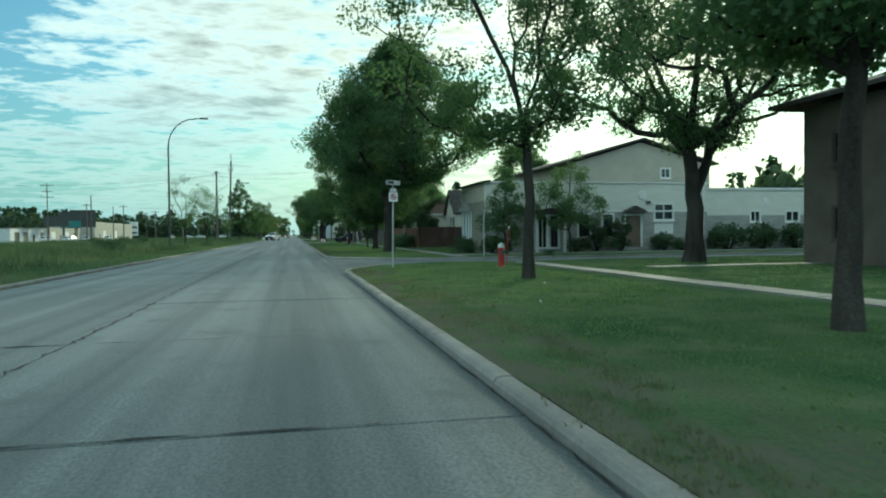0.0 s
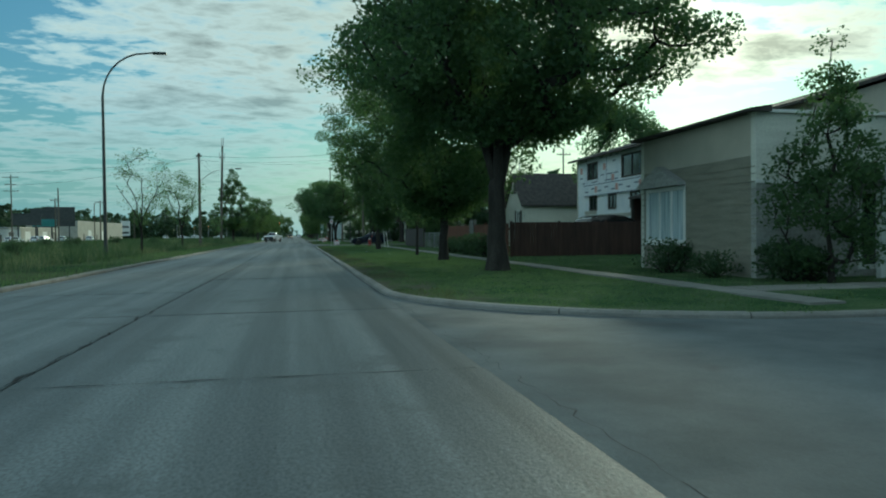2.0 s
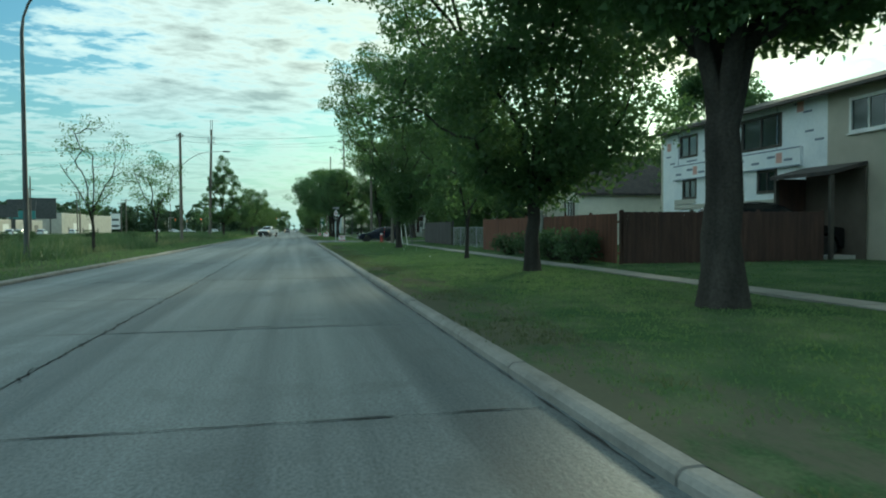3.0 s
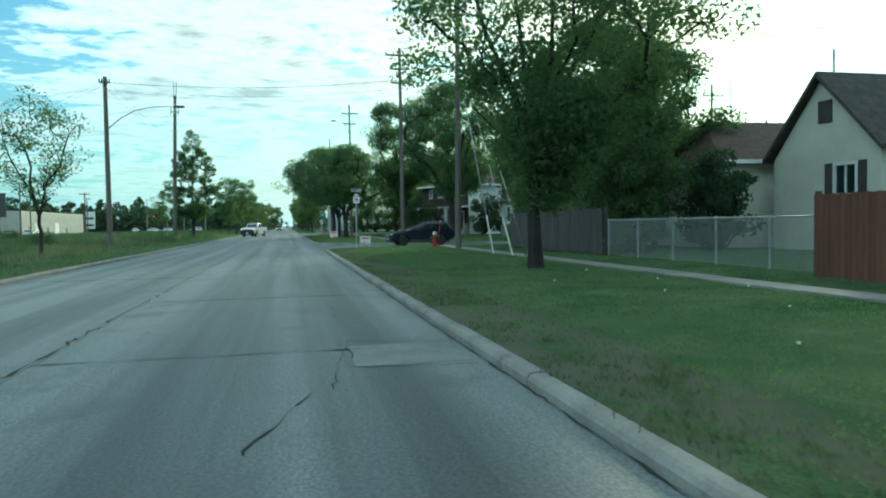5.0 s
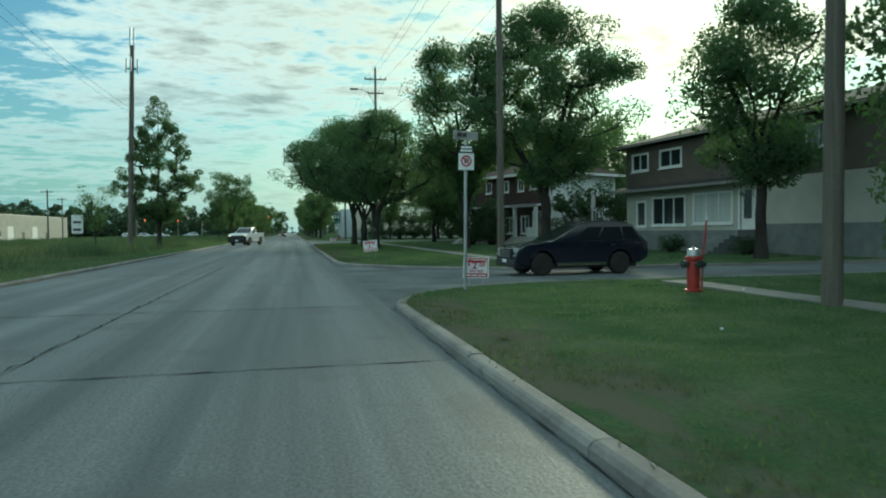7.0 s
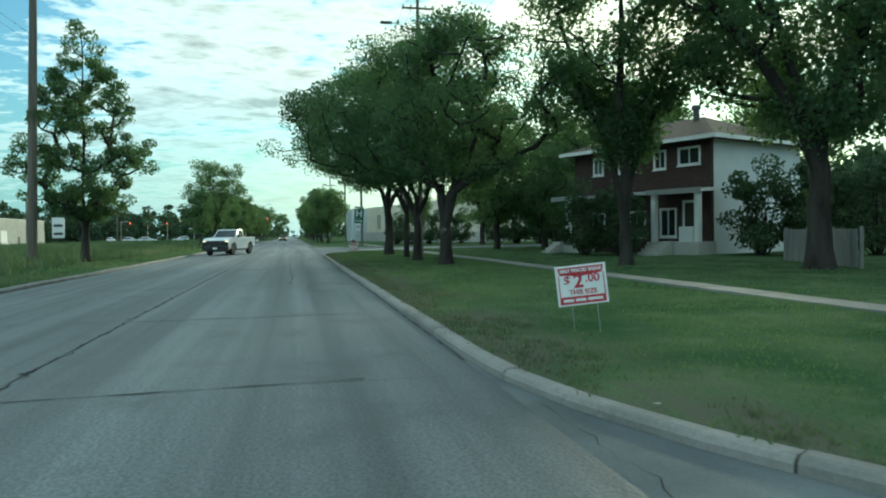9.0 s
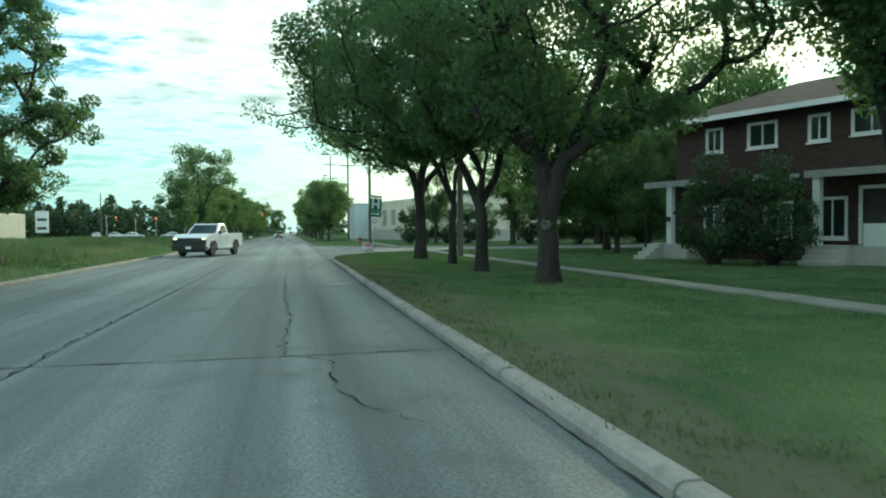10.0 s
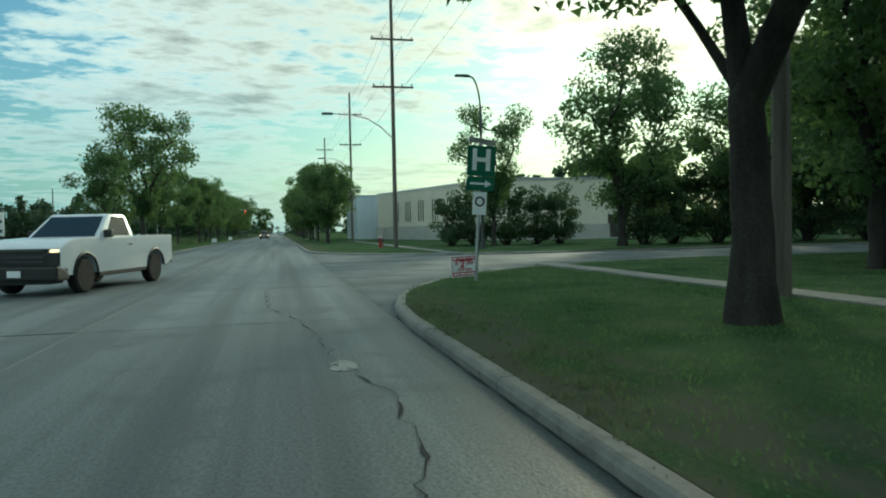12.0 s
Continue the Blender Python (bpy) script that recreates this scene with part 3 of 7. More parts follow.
# ---------------------------------------------------------------- trees
def leaf_cloud(centres, radii, counts, size, r, flatten=0.75, plain=False):
    out = []
    for c, rad, n in zip(centres, radii, counts):
        d = r.normal(0, 1, (n, 3))
        d /= np.linalg.norm(d, axis=1)[:, None] + 1e-9
        d *= (rad * r.uniform(0.15, 1.0, n) ** 0.5)[:, None]
        d[:, 2] *= flatten
        out.append(c + d)
    p = np.concatenate(out)
    n = len(p)
    u = r.normal(0, 1, (n, 3))
    u /= np.linalg.norm(u, axis=1)[:, None]
    t = r.normal(0, 1, (n, 3))
    v = np.cross(u, t)
    v /= np.linalg.norm(v, axis=1)[:, None] + 1e-9
    w = np.cross(u, v)
    s = size * r.uniform(0.6, 1.35, n)[:, None]
    if plain:
        corner = np.stack([p - u * s * 0.70, p + u * s * 0.35 + v * s * 0.48, p + u * s * 0.35 - v * s * 0.48], 1).reshape(-1, 3)
        return corner, np.arange(3 * n).reshape(-1, 3)
    quad = np.stack([p - u * s * 0.62, p + v * s * 0.40 + w * s * 0.12, p + u * s * 0.62, p - v * s * 0.40 + w * s * 0.12], 1).reshape(-1, 3)
    base = np.arange(n)[:, None] * 4
    tris = np.concatenate([base + [0, 1, 2], base + [0, 2, 3]], 0)
    return quad, tris


def grow(seed, height, fork, trunk_r, crown_r, crown_low, clumps=70, leaves=8000, leaf=0.2, clump_r=0.95, shape="round", lean=(0, 0),
         leafmat=None, stems=1, gaps=0.0, shift=(0, 0), plain=False):
    """Meshes of a trunk with limbs, and of a crown. shape: round, egg, cone, vase, or column."""
    r = np.random.default_rng(seed)
    nodes, par = [Vector((0, 0, -0.1))], [-1]
    steps = 5
    top = 0
    for k in range(1, steps + 1):
        f = k / steps
        nodes.append(Vector((lean[0] * f + r.normal(0, 0.05) * f, lean[1] * f + r.normal(0, 0.05) * f, fork * f)))
        par.append(top)
        top = len(nodes) - 1
    heads = [top]
    if shape in ("cone", "column"):
        for k in range(1, 8):
            f = k / 7
            nodes.append(Vector((lean[0] * (1 + f) + r.normal(0, 0.08), lean[1] * (1 + f) + r.normal(0, 0.08), fork + (height * 0.95 - fork) * f)))
            par.append(heads[-1])
            heads.append(len(nodes) - 1)
    else:
        a0 = r.uniform(0, 6.28)
        for s in range(3 + stems):
            a = a0 + 6.28 * s / (3 + stems) + r.normal(0, 0.3)
            last = top
            reach = crown_r * r.uniform(0.35, 0.6)
            rise = (height - fork) * r.uniform(0.45, 0.72)
            for k in range(1, 6):
                f = k / 5
                nodes.append(nodes[top] + Vector((math.cos(a) * reach * f ** 1.2 + r.normal(0, 0.12), math.sin(a) * reach * f ** 1.2 + r.normal(0, 0.12), rise * f ** 0.9)))
                par.append(last)
                last = len(nodes) - 1
                heads.append(last)
    centres = []
    mid, half = (height + crown_low) / 2, (height - crown_low) / 2
    tries = 0
    while len(centres) < clumps and tries < 6000:
        tries += 1
        z = r.uniform(-1, 1)
        a = r.uniform(0, 6.28)
        if shape == "cone":
            z = 1 - 2 * math.sqrt((z + 1) / 2)
            f = (z + 1) / 2
            wide = crown_r * (1 - f) ** 0.75 * (0.35 + 0.65 * min(1, f * 5))
        elif shape == "column":
            wide = crown_r * (1 - abs(z) ** 3)
        elif shape == "egg":
            wide = crown_r * (1 - ((z + 0.3) / 1.3) ** 1.7 if z > -0.3 else math.sqrt(1 - 0.92 * ((z + 0.3) / 0.7) ** 2))
        elif shape == "vase":
            f = (z + 1) / 2
            wide = crown_r * math.sqrt(max(0, 1 - (2 * abs(f - 0.62)) ** 2 * 0.75)) * (0.45 + 0.55 * min(1, f * 2.2))
        else:
            wide = crown_r * math.sqrt(max(0, 1 - z * z))
        rough = 0.82 + 0.38 * noise.noise(Vector((math.cos(a) * 1.6 + seed, math.sin(a) * 1.6, z * 2.2)))
        q = wide * rough * r.uniform(0.08, 1.0) ** 0.55
        p = Vector((math.cos(a) * q + lean[0] * 1.3 + shift[0], math.sin(a) * q + lean[1] * 1.3 + shift[1], mid + z * half * 0.97))
        if gaps and noise.noise(p * 0.55 + Vector((seed, 0, 0))) < -0.35 + gaps * 0.6 - 0.3:
            continue
        centres.append(p)
    centres.sort(key=lambda p: (p - nodes[top]).length)
    for c in centres:
        best = min(range(top, len(nodes)), key=lambda i: (nodes[i] - c).length + 0.9 * max(0, nodes[i].z - c.z + 0.3) + 0.02 * i / len(nodes))
        a = nodes[best]
        gap = (c - a).length
        last = best
        n = max(2, min(4, int(gap / 0.8) + 1))
        for k in range(1, n + 1):
            f = k / n
            q = a.lerp(c, f) + Vector((r.normal(0, 0.05 * gap), r.normal(0, 0.05 * gap), -0.10 * gap * math.sin(math.pi * f)))
            nodes.append(q)
            par.append(last)
            last = len(nodes) - 1
    weight = [0.0] * len(nodes)
    kids = [0] * len(nodes)
    for p in par:
        if p >= 0:
            kids[p] += 1
    for i in range(len(nodes) - 1, -1, -1):
        weight[i] = max(weight[i], 1.0)
        if par[i] >= 0:
            weight[par[i]] += weight[i] * 0.98
    whole = weight[1]
    rad = [max(0.014, trunk_r * (w / whole) ** 0.54) for w in weight]
    for i in range(6):
        rad[i] = trunk_r * (1.0 + 0.42 * (1 - i / 5) ** 6) * (1 - 0.03 * i)
    child = [[] for _ in nodes]
    for i, q in enumerate(par):
        if q >= 0:
            child[q].append(i)
    acc, roots = Acc(), [(0, 1)]
    while roots:
        q, i = roots.pop()
        line, size = [nodes[q], nodes[i]], [min(rad[q], rad[i] * 1.3) if q else rad[0], rad[i]]
        while child[i]:
            best = max(child[i], key=lambda c: weight[c])
            roots += [(i, c) for c in child[i] if c != best]
            i = best
            line.append(nodes[i])
            size.append(rad[i])
        acc.tube(line, size, 12 if size[0] > 0.12 else (7 if size[0] > 0.04 else 4), caps=False)
    trunk = acc.mesh("trunk", M["bark"], True)
    leaves, leaf = int(leaves * 2.05), leaf * 0.70
    per = np.maximum(4, (leaves / max(1, len(centres)) * r.uniform(0.55, 1.45, len(centres))).astype(int))
    v, t = leaf_cloud(np.array([tuple(c) for c in centres]), clump_r * r.uniform(0.7, 1.25, len(centres)), per, leaf, r, plain=plain)
    v[:, 2] = np.maximum(v[:, 2], 0.15)
    crown = flat_mesh("crown", v, t, leafmat or M["leaf"], False)
    return trunk, crown


def tree(name, at, meshes, label, group="", turn=0.0, size=1.0, category="tree", z=GRASS_Z):
    ob = thing(name, pose(at[0], at[1], z, 0, 0, turn) @ Matrix.Scale(size, 4), label, category, group)
    for n, me in zip(("trunk", "crown"), meshes):
        o = new(n, me)
        o.parent = ob
    return ob


def bush_meshes(seed, rx, ry, h, leaves=2500, leaf=0.11, mat=None, clumps=26):
    r = np.random.default_rng(seed)
    c = []
    acc = Acc()
    for _ in range(clumps):
        a, q, z = r.uniform(0, 6.28), r.uniform(0.1, 1) ** 0.6, r.uniform(0.18, 0.95)
        k = math.sqrt(max(0.1, 1 - (z - 0.35) ** 2 * 1.6))
        p = Vector((rx * q * k * math.cos(a), ry * q * k * math.sin(a), h * z * r.uniform(0.8, 1.1)))
        c.append(tuple(p))
        acc.tube([(p.x * 0.15, p.y * 0.15, -0.05), (p.x * 0.55, p.y * 0.55, p.z * 0.55), tuple(p)], [0.03, 0.02, 0.008], 4, False)
    rad = min(rx, ry, h) * 0.42
    v, t = leaf_cloud(np.array(c), rad * r.uniform(0.7, 1.3, clumps), np.full(clumps, leaves // clumps), leaf, r)
    v[:, 2] = np.maximum(v[:, 2], 0.03)
    return acc.mesh("stem", M["bark"]), flat_mesh("foliage", v, t, mat or M["leaf_dark"], False)


def bush(at, meshes, label, group="", turn=0.0, size=1.0, z=GRASS_Z):
    ob = thing("shrub", pose(at[0], at[1], z, 0, 0, turn) @ Matrix.Scale(size, 4), label, "shrub", group)
    for n, me in zip(("stem", "foliage"), meshes):
        o = new(n, me)
        o.parent = ob
    return ob


ST = "boulevard trees"
# first block
tree("street_tree", (7.2, 5.7), grow(11, 10.5, 3.2, 0.15, 3.6, 3.4, 90, 7500, 0.16, 0.8, "round"), "slim dark-barked street tree on the lawn", ST)
tree("street_tree", (6.6, 16.3), grow(12, 11.5, 3.6, 0.145, 5.0, 3.6, 190, 13500, 0.135, 0.62, "round", gaps=0.45, shift=(-0.5, 0), plain=True), "slim straight street tree with a thin open crown", ST)
tree("old_tree", (16.3, 23.9), grow(13, 13.5, 2.7, 0.38, 7.6, 4.0, 260, 25000, 0.15, 0.85, "vase", stems=2, gaps=0.42, plain=True), "massive old tree forking low into spreading limbs")
tree("yard_tree", (25.0, 23.99), grow(14, 6.5, 1.2, 0.16, 2.4, 0.6, 40, 5000, 0.18, 0.9, "round", leafmat=M["leaf_dark"]), "dense dark yard tree beside the house")
# second block
tree("maple_tree", (6.9, 47.3), grow(21, 14.6, 2.9, 0.33, 7.2, 4.7, 275, 45000, 0.20, 1.05, "egg", stems=2, shift=(0.6, 0), plain=True), "large full-crowned maple with a thick trunk", ST)
tree("maple_tree", (7.05, 57.1), grow(22, 13.0, 2.6, 0.21, 6.3, 2.3, 190, 30000, 0.185, 1.1, "round", plain=True), "dark leafy maple beside the pavement", ST)
tree("young_tree", (7.3, 66.3), grow(23, 7.5, 1.4, 0.085, 2.3, 1.8, 34, 3200, 0.17, 0.75, "vase", stems=1, gaps=0.3), "young many-stemmed tree with a light crown", ST)
tree("elm_tree", (6.9, 83.5), grow(25, 13.0, 2.6, 0.19, 6.0, 1.9, 220, 30000, 0.155, 0.95, "vase", leafmat=M["leaf_light"], lean=(-0.1, 0), shift=(0.5, 0), gaps=0.25, plain=True), "leafy elm with foliage hanging low", ST)
# back yards behind the fences
yard_a = grow(31, 10.5, 1.8, 0.2, 4.0, 0.9, 100, 14000, 0.22, 1.05, "round", plain=True)
yard_b = grow(32, 8.5, 1.5, 0.17, 3.3, 0.7, 80, 13000, 0.19, 1.0, "round", leafmat=M["leaf_light"], plain=True)
for x, y, a, k, s in ((14.2, 95.76, 20, 0, 1.0), (14.4, 92.27, 200, 1, 0.9), (13.8, 101.45, 100, 1, 0.95), (19, 98.4, 60, 0, 1.0), (13.6, 91.2, 300, 1, 0.62),
                      (27, 78.5, 150, 0, 1.1)):
    tree("yard_tree", (x, y), (yard_a, yard_b)[k], "dense leafy yard tree behind the fence", "yard trees", a, s)
tree("thuja", (17.4, 91.0), grow(33, 4.0, 0.6, 0.08, 0.85, 0.2, 40, 6000, 0.12, 0.5, "column", leafmat=M["leaf_dark"], plain=True), "narrow dark evergreen beside the cottage", "yard trees")
# third block
tree("corner_tree", (16.2, 133.0), grow(41, 15.0, 3.2, 0.36, 6.6, 4.2, 170, 30000, 0.19, 1.15, "round", stems=1, gaps=0.2, plain=True), "large dark corner tree on the lawn")
tree("corner_tree", (18.3, 114.8), grow(42, 10.6, 2.9, 0.22, 3.3, 3.0, 80, 14000, 0.17, 1.0, "round", plain=True), "leafy tree in front of the tan house")
tree("lawn_tree", (12.2, 138.0), grow(43, 13.8, 1.7, 0.24, 5.2, 3.9, 150, 21000, 0.175, 1.0, "vase", gaps=0.4, plain=True), "forked lawn tree in front of the brick house")
row = [((6.4, 142.6), 51, 1.75, 0.27, 9.9, 5.8, 3.4, 0.8), ((6.05, 147.5), 52, 2.1, 0.20, 10.0, 6.2, 3.9, -0.5), ((6.4, 153.1), 53, 2.4, 0.15, 10.2, 5.6, 4.3, -1.6),
       ((6.15, 158.6), 56, 2.8, 0.27, 11.2, 7.4, 4.4, -1.4)]
for p, s, fork, tr, h, cr, low_z, out in row:
    tree("elm_tree", p, grow(s, h, fork, tr, cr, low_z, 175, 18000, 0.155, 0.82, "round", stems=1 if out < 0 else 0, gaps=0.45 if out < 0 else 0.0, shift=(out, -0.4), plain=True), "street elm with spreading limbs arching over the road", ST)
part("branch_scar", Acc().lathe([(0.02, 0.0), (0.05, 0.015), (0.07, 0.05), (0.10, 0.055), (0.125, 0.0), (0.125, -0.08)], 14), M["scar"], bpy.data.objects["elm_tree.001"], "pale round branch scar", m=pose(-0.16, -0.24, 1.42, 90, 0, -34))
lawn_e = grow(55, 11.0, 2.6, 0.22, 4.2, 2.2, 100, 9500, 0.23, 1.05, "round", leafmat=M["leaf_light"], plain=True)
for x, y, a, s in ((15.5, 166.0, 0, 1.0), (20.5, 169.0, 120, 1.05), (25.5, 172.6, 250, 1.0), (29, 189.0, 30, 1.1), (33, 173.23, 77, 1.2), (27, 165.8, 200, 1.2), (17.8, 162.0, 90, 0.66), (21.0, 190.5, 20, 1.15), (31, 153.2, 210, 1.1), (34, 190.0, 15, 1.2), (38, 189.0, 45, 1.2)):
    tree("lawn_tree", (x, y), lawn_e, "leafy lawn tree behind the pavement", "lawn trees", a, s)
# beyond the third street
far_a = grow(61, 10.0, 2.4, 0.2, 4.8, 2.6, 110, 5600, 0.31, 0.95, "vase", leafmat=M["leaf_light"], gaps=0.45, stems=2, plain=True)
far_b = grow(62, 11.5, 2.6, 0.2, 4.4, 2.8, 100, 5200, 0.31, 0.95, "vase", gaps=0.5, plain=True)
for k in range(17):
    y = 226 + 9.5 * k + 2.5 * math.sin(k * 2.1)
    tree("street_tree", (5.4 + 0.7 * math.sin(k * 1.7), y), (far_a, far_b)[k % 3 == 2], "round leafy street tree along the far road", "far street trees", 47 * k, 0.82 + 0.14 * math.sin(k * 3.3))
tree("street_tree", (-7.5, 527), far_a, "round leafy tree where the road ends", "far street trees", 20, 1.35)
tree("lawn_tree", (15.0, 197.93), grow(63, 9.5, 2.0, 0.16, 3.0, 2.6, 50, 4500, 0.2, 0.9, "vase", leafmat=M["leaf_light"], gaps=0.3), "slender light-crowned tree beside the hall")
# left side
bare = grow(71, 10.0, 2.2, 0.12, 3.4, 2.8, 46, 1300, 0.16, 0.8, "vase", gaps=0.2)
bare2 = grow(72, 8.0, 2.0, 0.10, 3.0, 2.6, 42, 2000, 0.16, 0.8, "vase", gaps=0.2)
tree("thin_tree", (-12.0, 83.5), bare, "half-bare young tree in the field edge", "field edge trees", 0, 0.82)
tree("thin_tree", (-12.0, 103.5), bare2, "half-bare young tree in the field edge", "field edge trees", 130)
tree("thin_tree", (-12.4, 140.5), bare2, "small leafy tree in the field edge", "field edge trees", 40, 0.55)
tree("conical_tree", (-11.4, 157.3), grow(76, 14.4, 2.2, 0.23, 5.2, 2.3, 230, 20000, 0.16, 0.52, "cone", gaps=0.3, leafmat=M["leaf"], plain=True), "tall conical tree with open whorled limbs")
med_a = grow(74, 11.0, 2.4, 0.18, 4.6, 2.9, 110, 6200, 0.25, 0.85, "vase", gaps=0.5, stems=2, leafmat=M["leaf_light"], plain=True)
med_b = grow(75, 8.8, 2.2, 0.15, 3.3, 2.5, 90, 5000, 0.25, 0.8, "round", gaps=0.45, leafmat=M["leaf_light"], plain=True)
for k, (x, y, s, w) in enumerate(((-10.4, 199.5, 0.72, 1), (-9.6, 207.01, 1.0, 0), (-10.8, 223.12, 0.85, 1), (-11, 236, 0.95, 1), (-10, 249.13, 0.95, 1), (-10.6, 262.26, 0.9, 0))):
    tree("median_tree", (x, y), (med_a, med_b)[w], "leafy tree along the field side of the road", "median trees", 77 * k, s)
for k in range(13):
    tree("median_tree", (-10.3 + 0.6 * math.sin(k * 2.9), 268 + 11 * k), (med_b, med_a)[k % 4 == 3], "leafy tree along the field side of the road", "median trees", 61 * k, 0.9 + 0.15 * math.sin(k * 1.9))

# far woods behind the field, along the horizon and behind the houses
r = np.random.default_rng(81)
cs, rs = [], []
for (x0, x1), (y0, y1), (h0, h1), count in (((-135, -88), (60, 340), (9, 14), 150), ((-150, -86), (340, 420), (9, 15), 70), ((-140, -16), (385, 470), (8, 14), 190),
                                            ((6, 60), (400, 800), (8, 13), 50), ((-60, -3), (700, 1100), (7, 11), 40), ((44, 78), (-10, 110), (7, 11), 60), ((40, 75), (110, 330), (8, 12), 110)):
    for k in range(count):
        x, y, h = r.uniform(x0, x1), r.uniform(y0, y1), r.uniform(h0, h1) * (1.35 if k % 17 == 0 else 1.0)
        for j in range(5):
            cs.append((x + r.normal(0, 1.9), y + r.normal(0, 1.9), h * (0.14 + 0.19 * j) * r.uniform(0.9, 1.1)))
            rs.append(r.uniform(1.5, 2.6) * (1.0 if j < 4 else 0.7))
v, t = leaf_cloud(np.array(cs), np.array(rs), np.full(len(cs), 34), 1.1, r, 0.8, True)
tagged(new("far_woods", flat_mesh("far_woods", v, t, M["leaf_far"], False)), "uneven line of distant leafy trees", "trees", kind="stuff")


# ---------------------------------------------------------------- houses
def wall(parent, length, height, openings, mat, m, thick=0.22, z0=0.0, name="wall", label="", ends=(True, True)):
    """A wall along local x that faces local -y, with openings (x0, x1, z0, z1) through it. A side wall butts against front and back."""
    side = abs(m[0][0]) < 0.1
    a0, a1 = (thick + 0.002 if side and ends[0] else 0.0), length - (thick + 0.002 if side and ends[1] else 0.0)
    xs = sorted({a0, a1, *(v for o in openings for v in o[:2])})
    zs = sorted({z0, z0 + height, *(v for o in openings for v in o[2:4] if z0 < v < z0 + height)})
    nx, nz = len(xs), len(zs)
    solid = {(i, j): not any(o[0] <= xs[i] and xs[i + 1] <= o[1] and o[2] <= zs[j] and zs[j + 1] <= o[3] for o in openings) for i in range(nx - 1) for j in range(nz - 1)}
    acc = Acc()
    acc.v = [(x, y, z) for y in (0, thick) for x in xs for z in zs]

    def at(y, i, j):
        return y * nx * nz + i * nz + j

    for (i, j), full in solid.items():
        if not full:
            continue
        acc.f += [(at(0, i, j), at(0, i + 1, j), at(0, i + 1, j + 1), at(0, i, j + 1)), (at(1, i, j), at(1, i, j + 1), at(1, i + 1, j + 1), at(1, i + 1, j))]
        for di, dj, p, q in ((-1, 0, (i, j), (i, j + 1)), (1, 0, (i + 1, j), (i + 1, j + 1)), (0, -1, (i, j), (i + 1, j)), (0, 1, (i, j + 1), (i + 1, j + 1))):
            if not solid.get((i + di, j + dj), False):
                acc.f.append((at(0, *p), at(0, *q), at(1, *q), at(1, *p)))
    return part(name, acc, mat, parent, label, m=m)


def window(parent, m, x0, x1, z0, z1, panes=2, frame_mat=None, pane_mat=None, sill=True, rail=False, label=""):
    w = 0.07
    acc = Acc()
    outer = [(x0 - 0.05, z0 - 0.05), (x1 + 0.05, z0 - 0.05), (x1 + 0.05, z1 + 0.05), (x0 - 0.05, z1 + 0.05)]
    inner = [(x0 + w, z0 + w), (x1 - w, z0 + w), (x1 - w, z1 - w), (x0 + w, z1 - w)]
    acc.v = [(x, y, z) for y in (-0.03, 0.12) for x, z in outer + inner]
    for k in range(4):
        n = (k + 1) % 4
        acc.f += [(k, n, 4 + n, 4 + k), (8 + k, 12 + k, 12 + n, 8 + n), (k, 8 + k, 8 + n, n), (4 + k, 4 + n, 12 + n, 12 + k)]
    ob = part("window", acc, frame_mat or M["trim"], parent, label, m=m)
    step = (x1 - x0 - 2 * w) / panes
    for k in range(1, panes):
        part("mullion", Acc().box(x0 + w + step * k - 0.025, x0 + w + step * k + 0.025, -0.015, 0.10, z0 + w, z1 - w), frame_mat or M["trim"], ob)
    if rail:
        part("rail", Acc().box(x0 + w, x1 - w, -0.014, 0.10, (z0 + z1) / 2 - 0.03, (z0 + z1) / 2 + 0.03), frame_mat or M["trim"], ob)
    for k in range(panes):
        a = x0 + w + step * k + (0.025 if k else 0)
        b = x0 + w + step * (k + 1) - (0.025 if k < panes - 1 else 0)
        part("pane", Acc().box(a, b, 0.04, 0.055, z0 + w, z1 - w), pane_mat or M["glass"], ob)
    if sill:
        part("sill", Acc().box(x0 - 0.1, x1 + 0.1, -0.10, -0.032, z0 - 0.11, z0 - 0.052), frame_mat or M["trim"], ob)
    return ob


def door(parent, m, x0, x1, z0, z1, mat, frame_mat=None):
    acc = Acc().box(x0, x1, 0.06, 0.11, z0, z1)
    for a, b, c, d in ((0.15, 0.45, 0.1, 0.45), (0.55, 0.85, 0.1, 0.45), (0.15, 0.45, 0.52, 0.92), (0.55, 0.85, 0.52, 0.92)):
        acc.box(x0 + (x1 - x0) * a, x0 + (x1 - x0) * b, 0.045, 0.0595, z0 + (z1 - z0) * c, z0 + (z1 - z0) * d)
    ob = part("door", acc, mat, parent, m=m)
    fr = Acc().box(x0 - 0.14, x0 - 0.003, -0.04, 0.11, z0, z1 + 0.14).box(x1 + 0.003, x1 + 0.14, -0.04, 0.11, z0, z1 + 0.14)
    fr.box(x0 - 0.003, x1 + 0.003, -0.04, 0.11, z1 + 0.003, z1 + 0.14)
    part("door_frame", fr, frame_mat or M["trim"], ob)
    part("door_handle", Acc().tube([(x1 - 0.1, 0.06, z0 + 1.0), (x1 - 0.1, 0.0, z0 + 1.0), (x1 - 0.2, 0.0, z0 + 1.0)], 0.014, 6), M["chrome"], ob)
    return ob


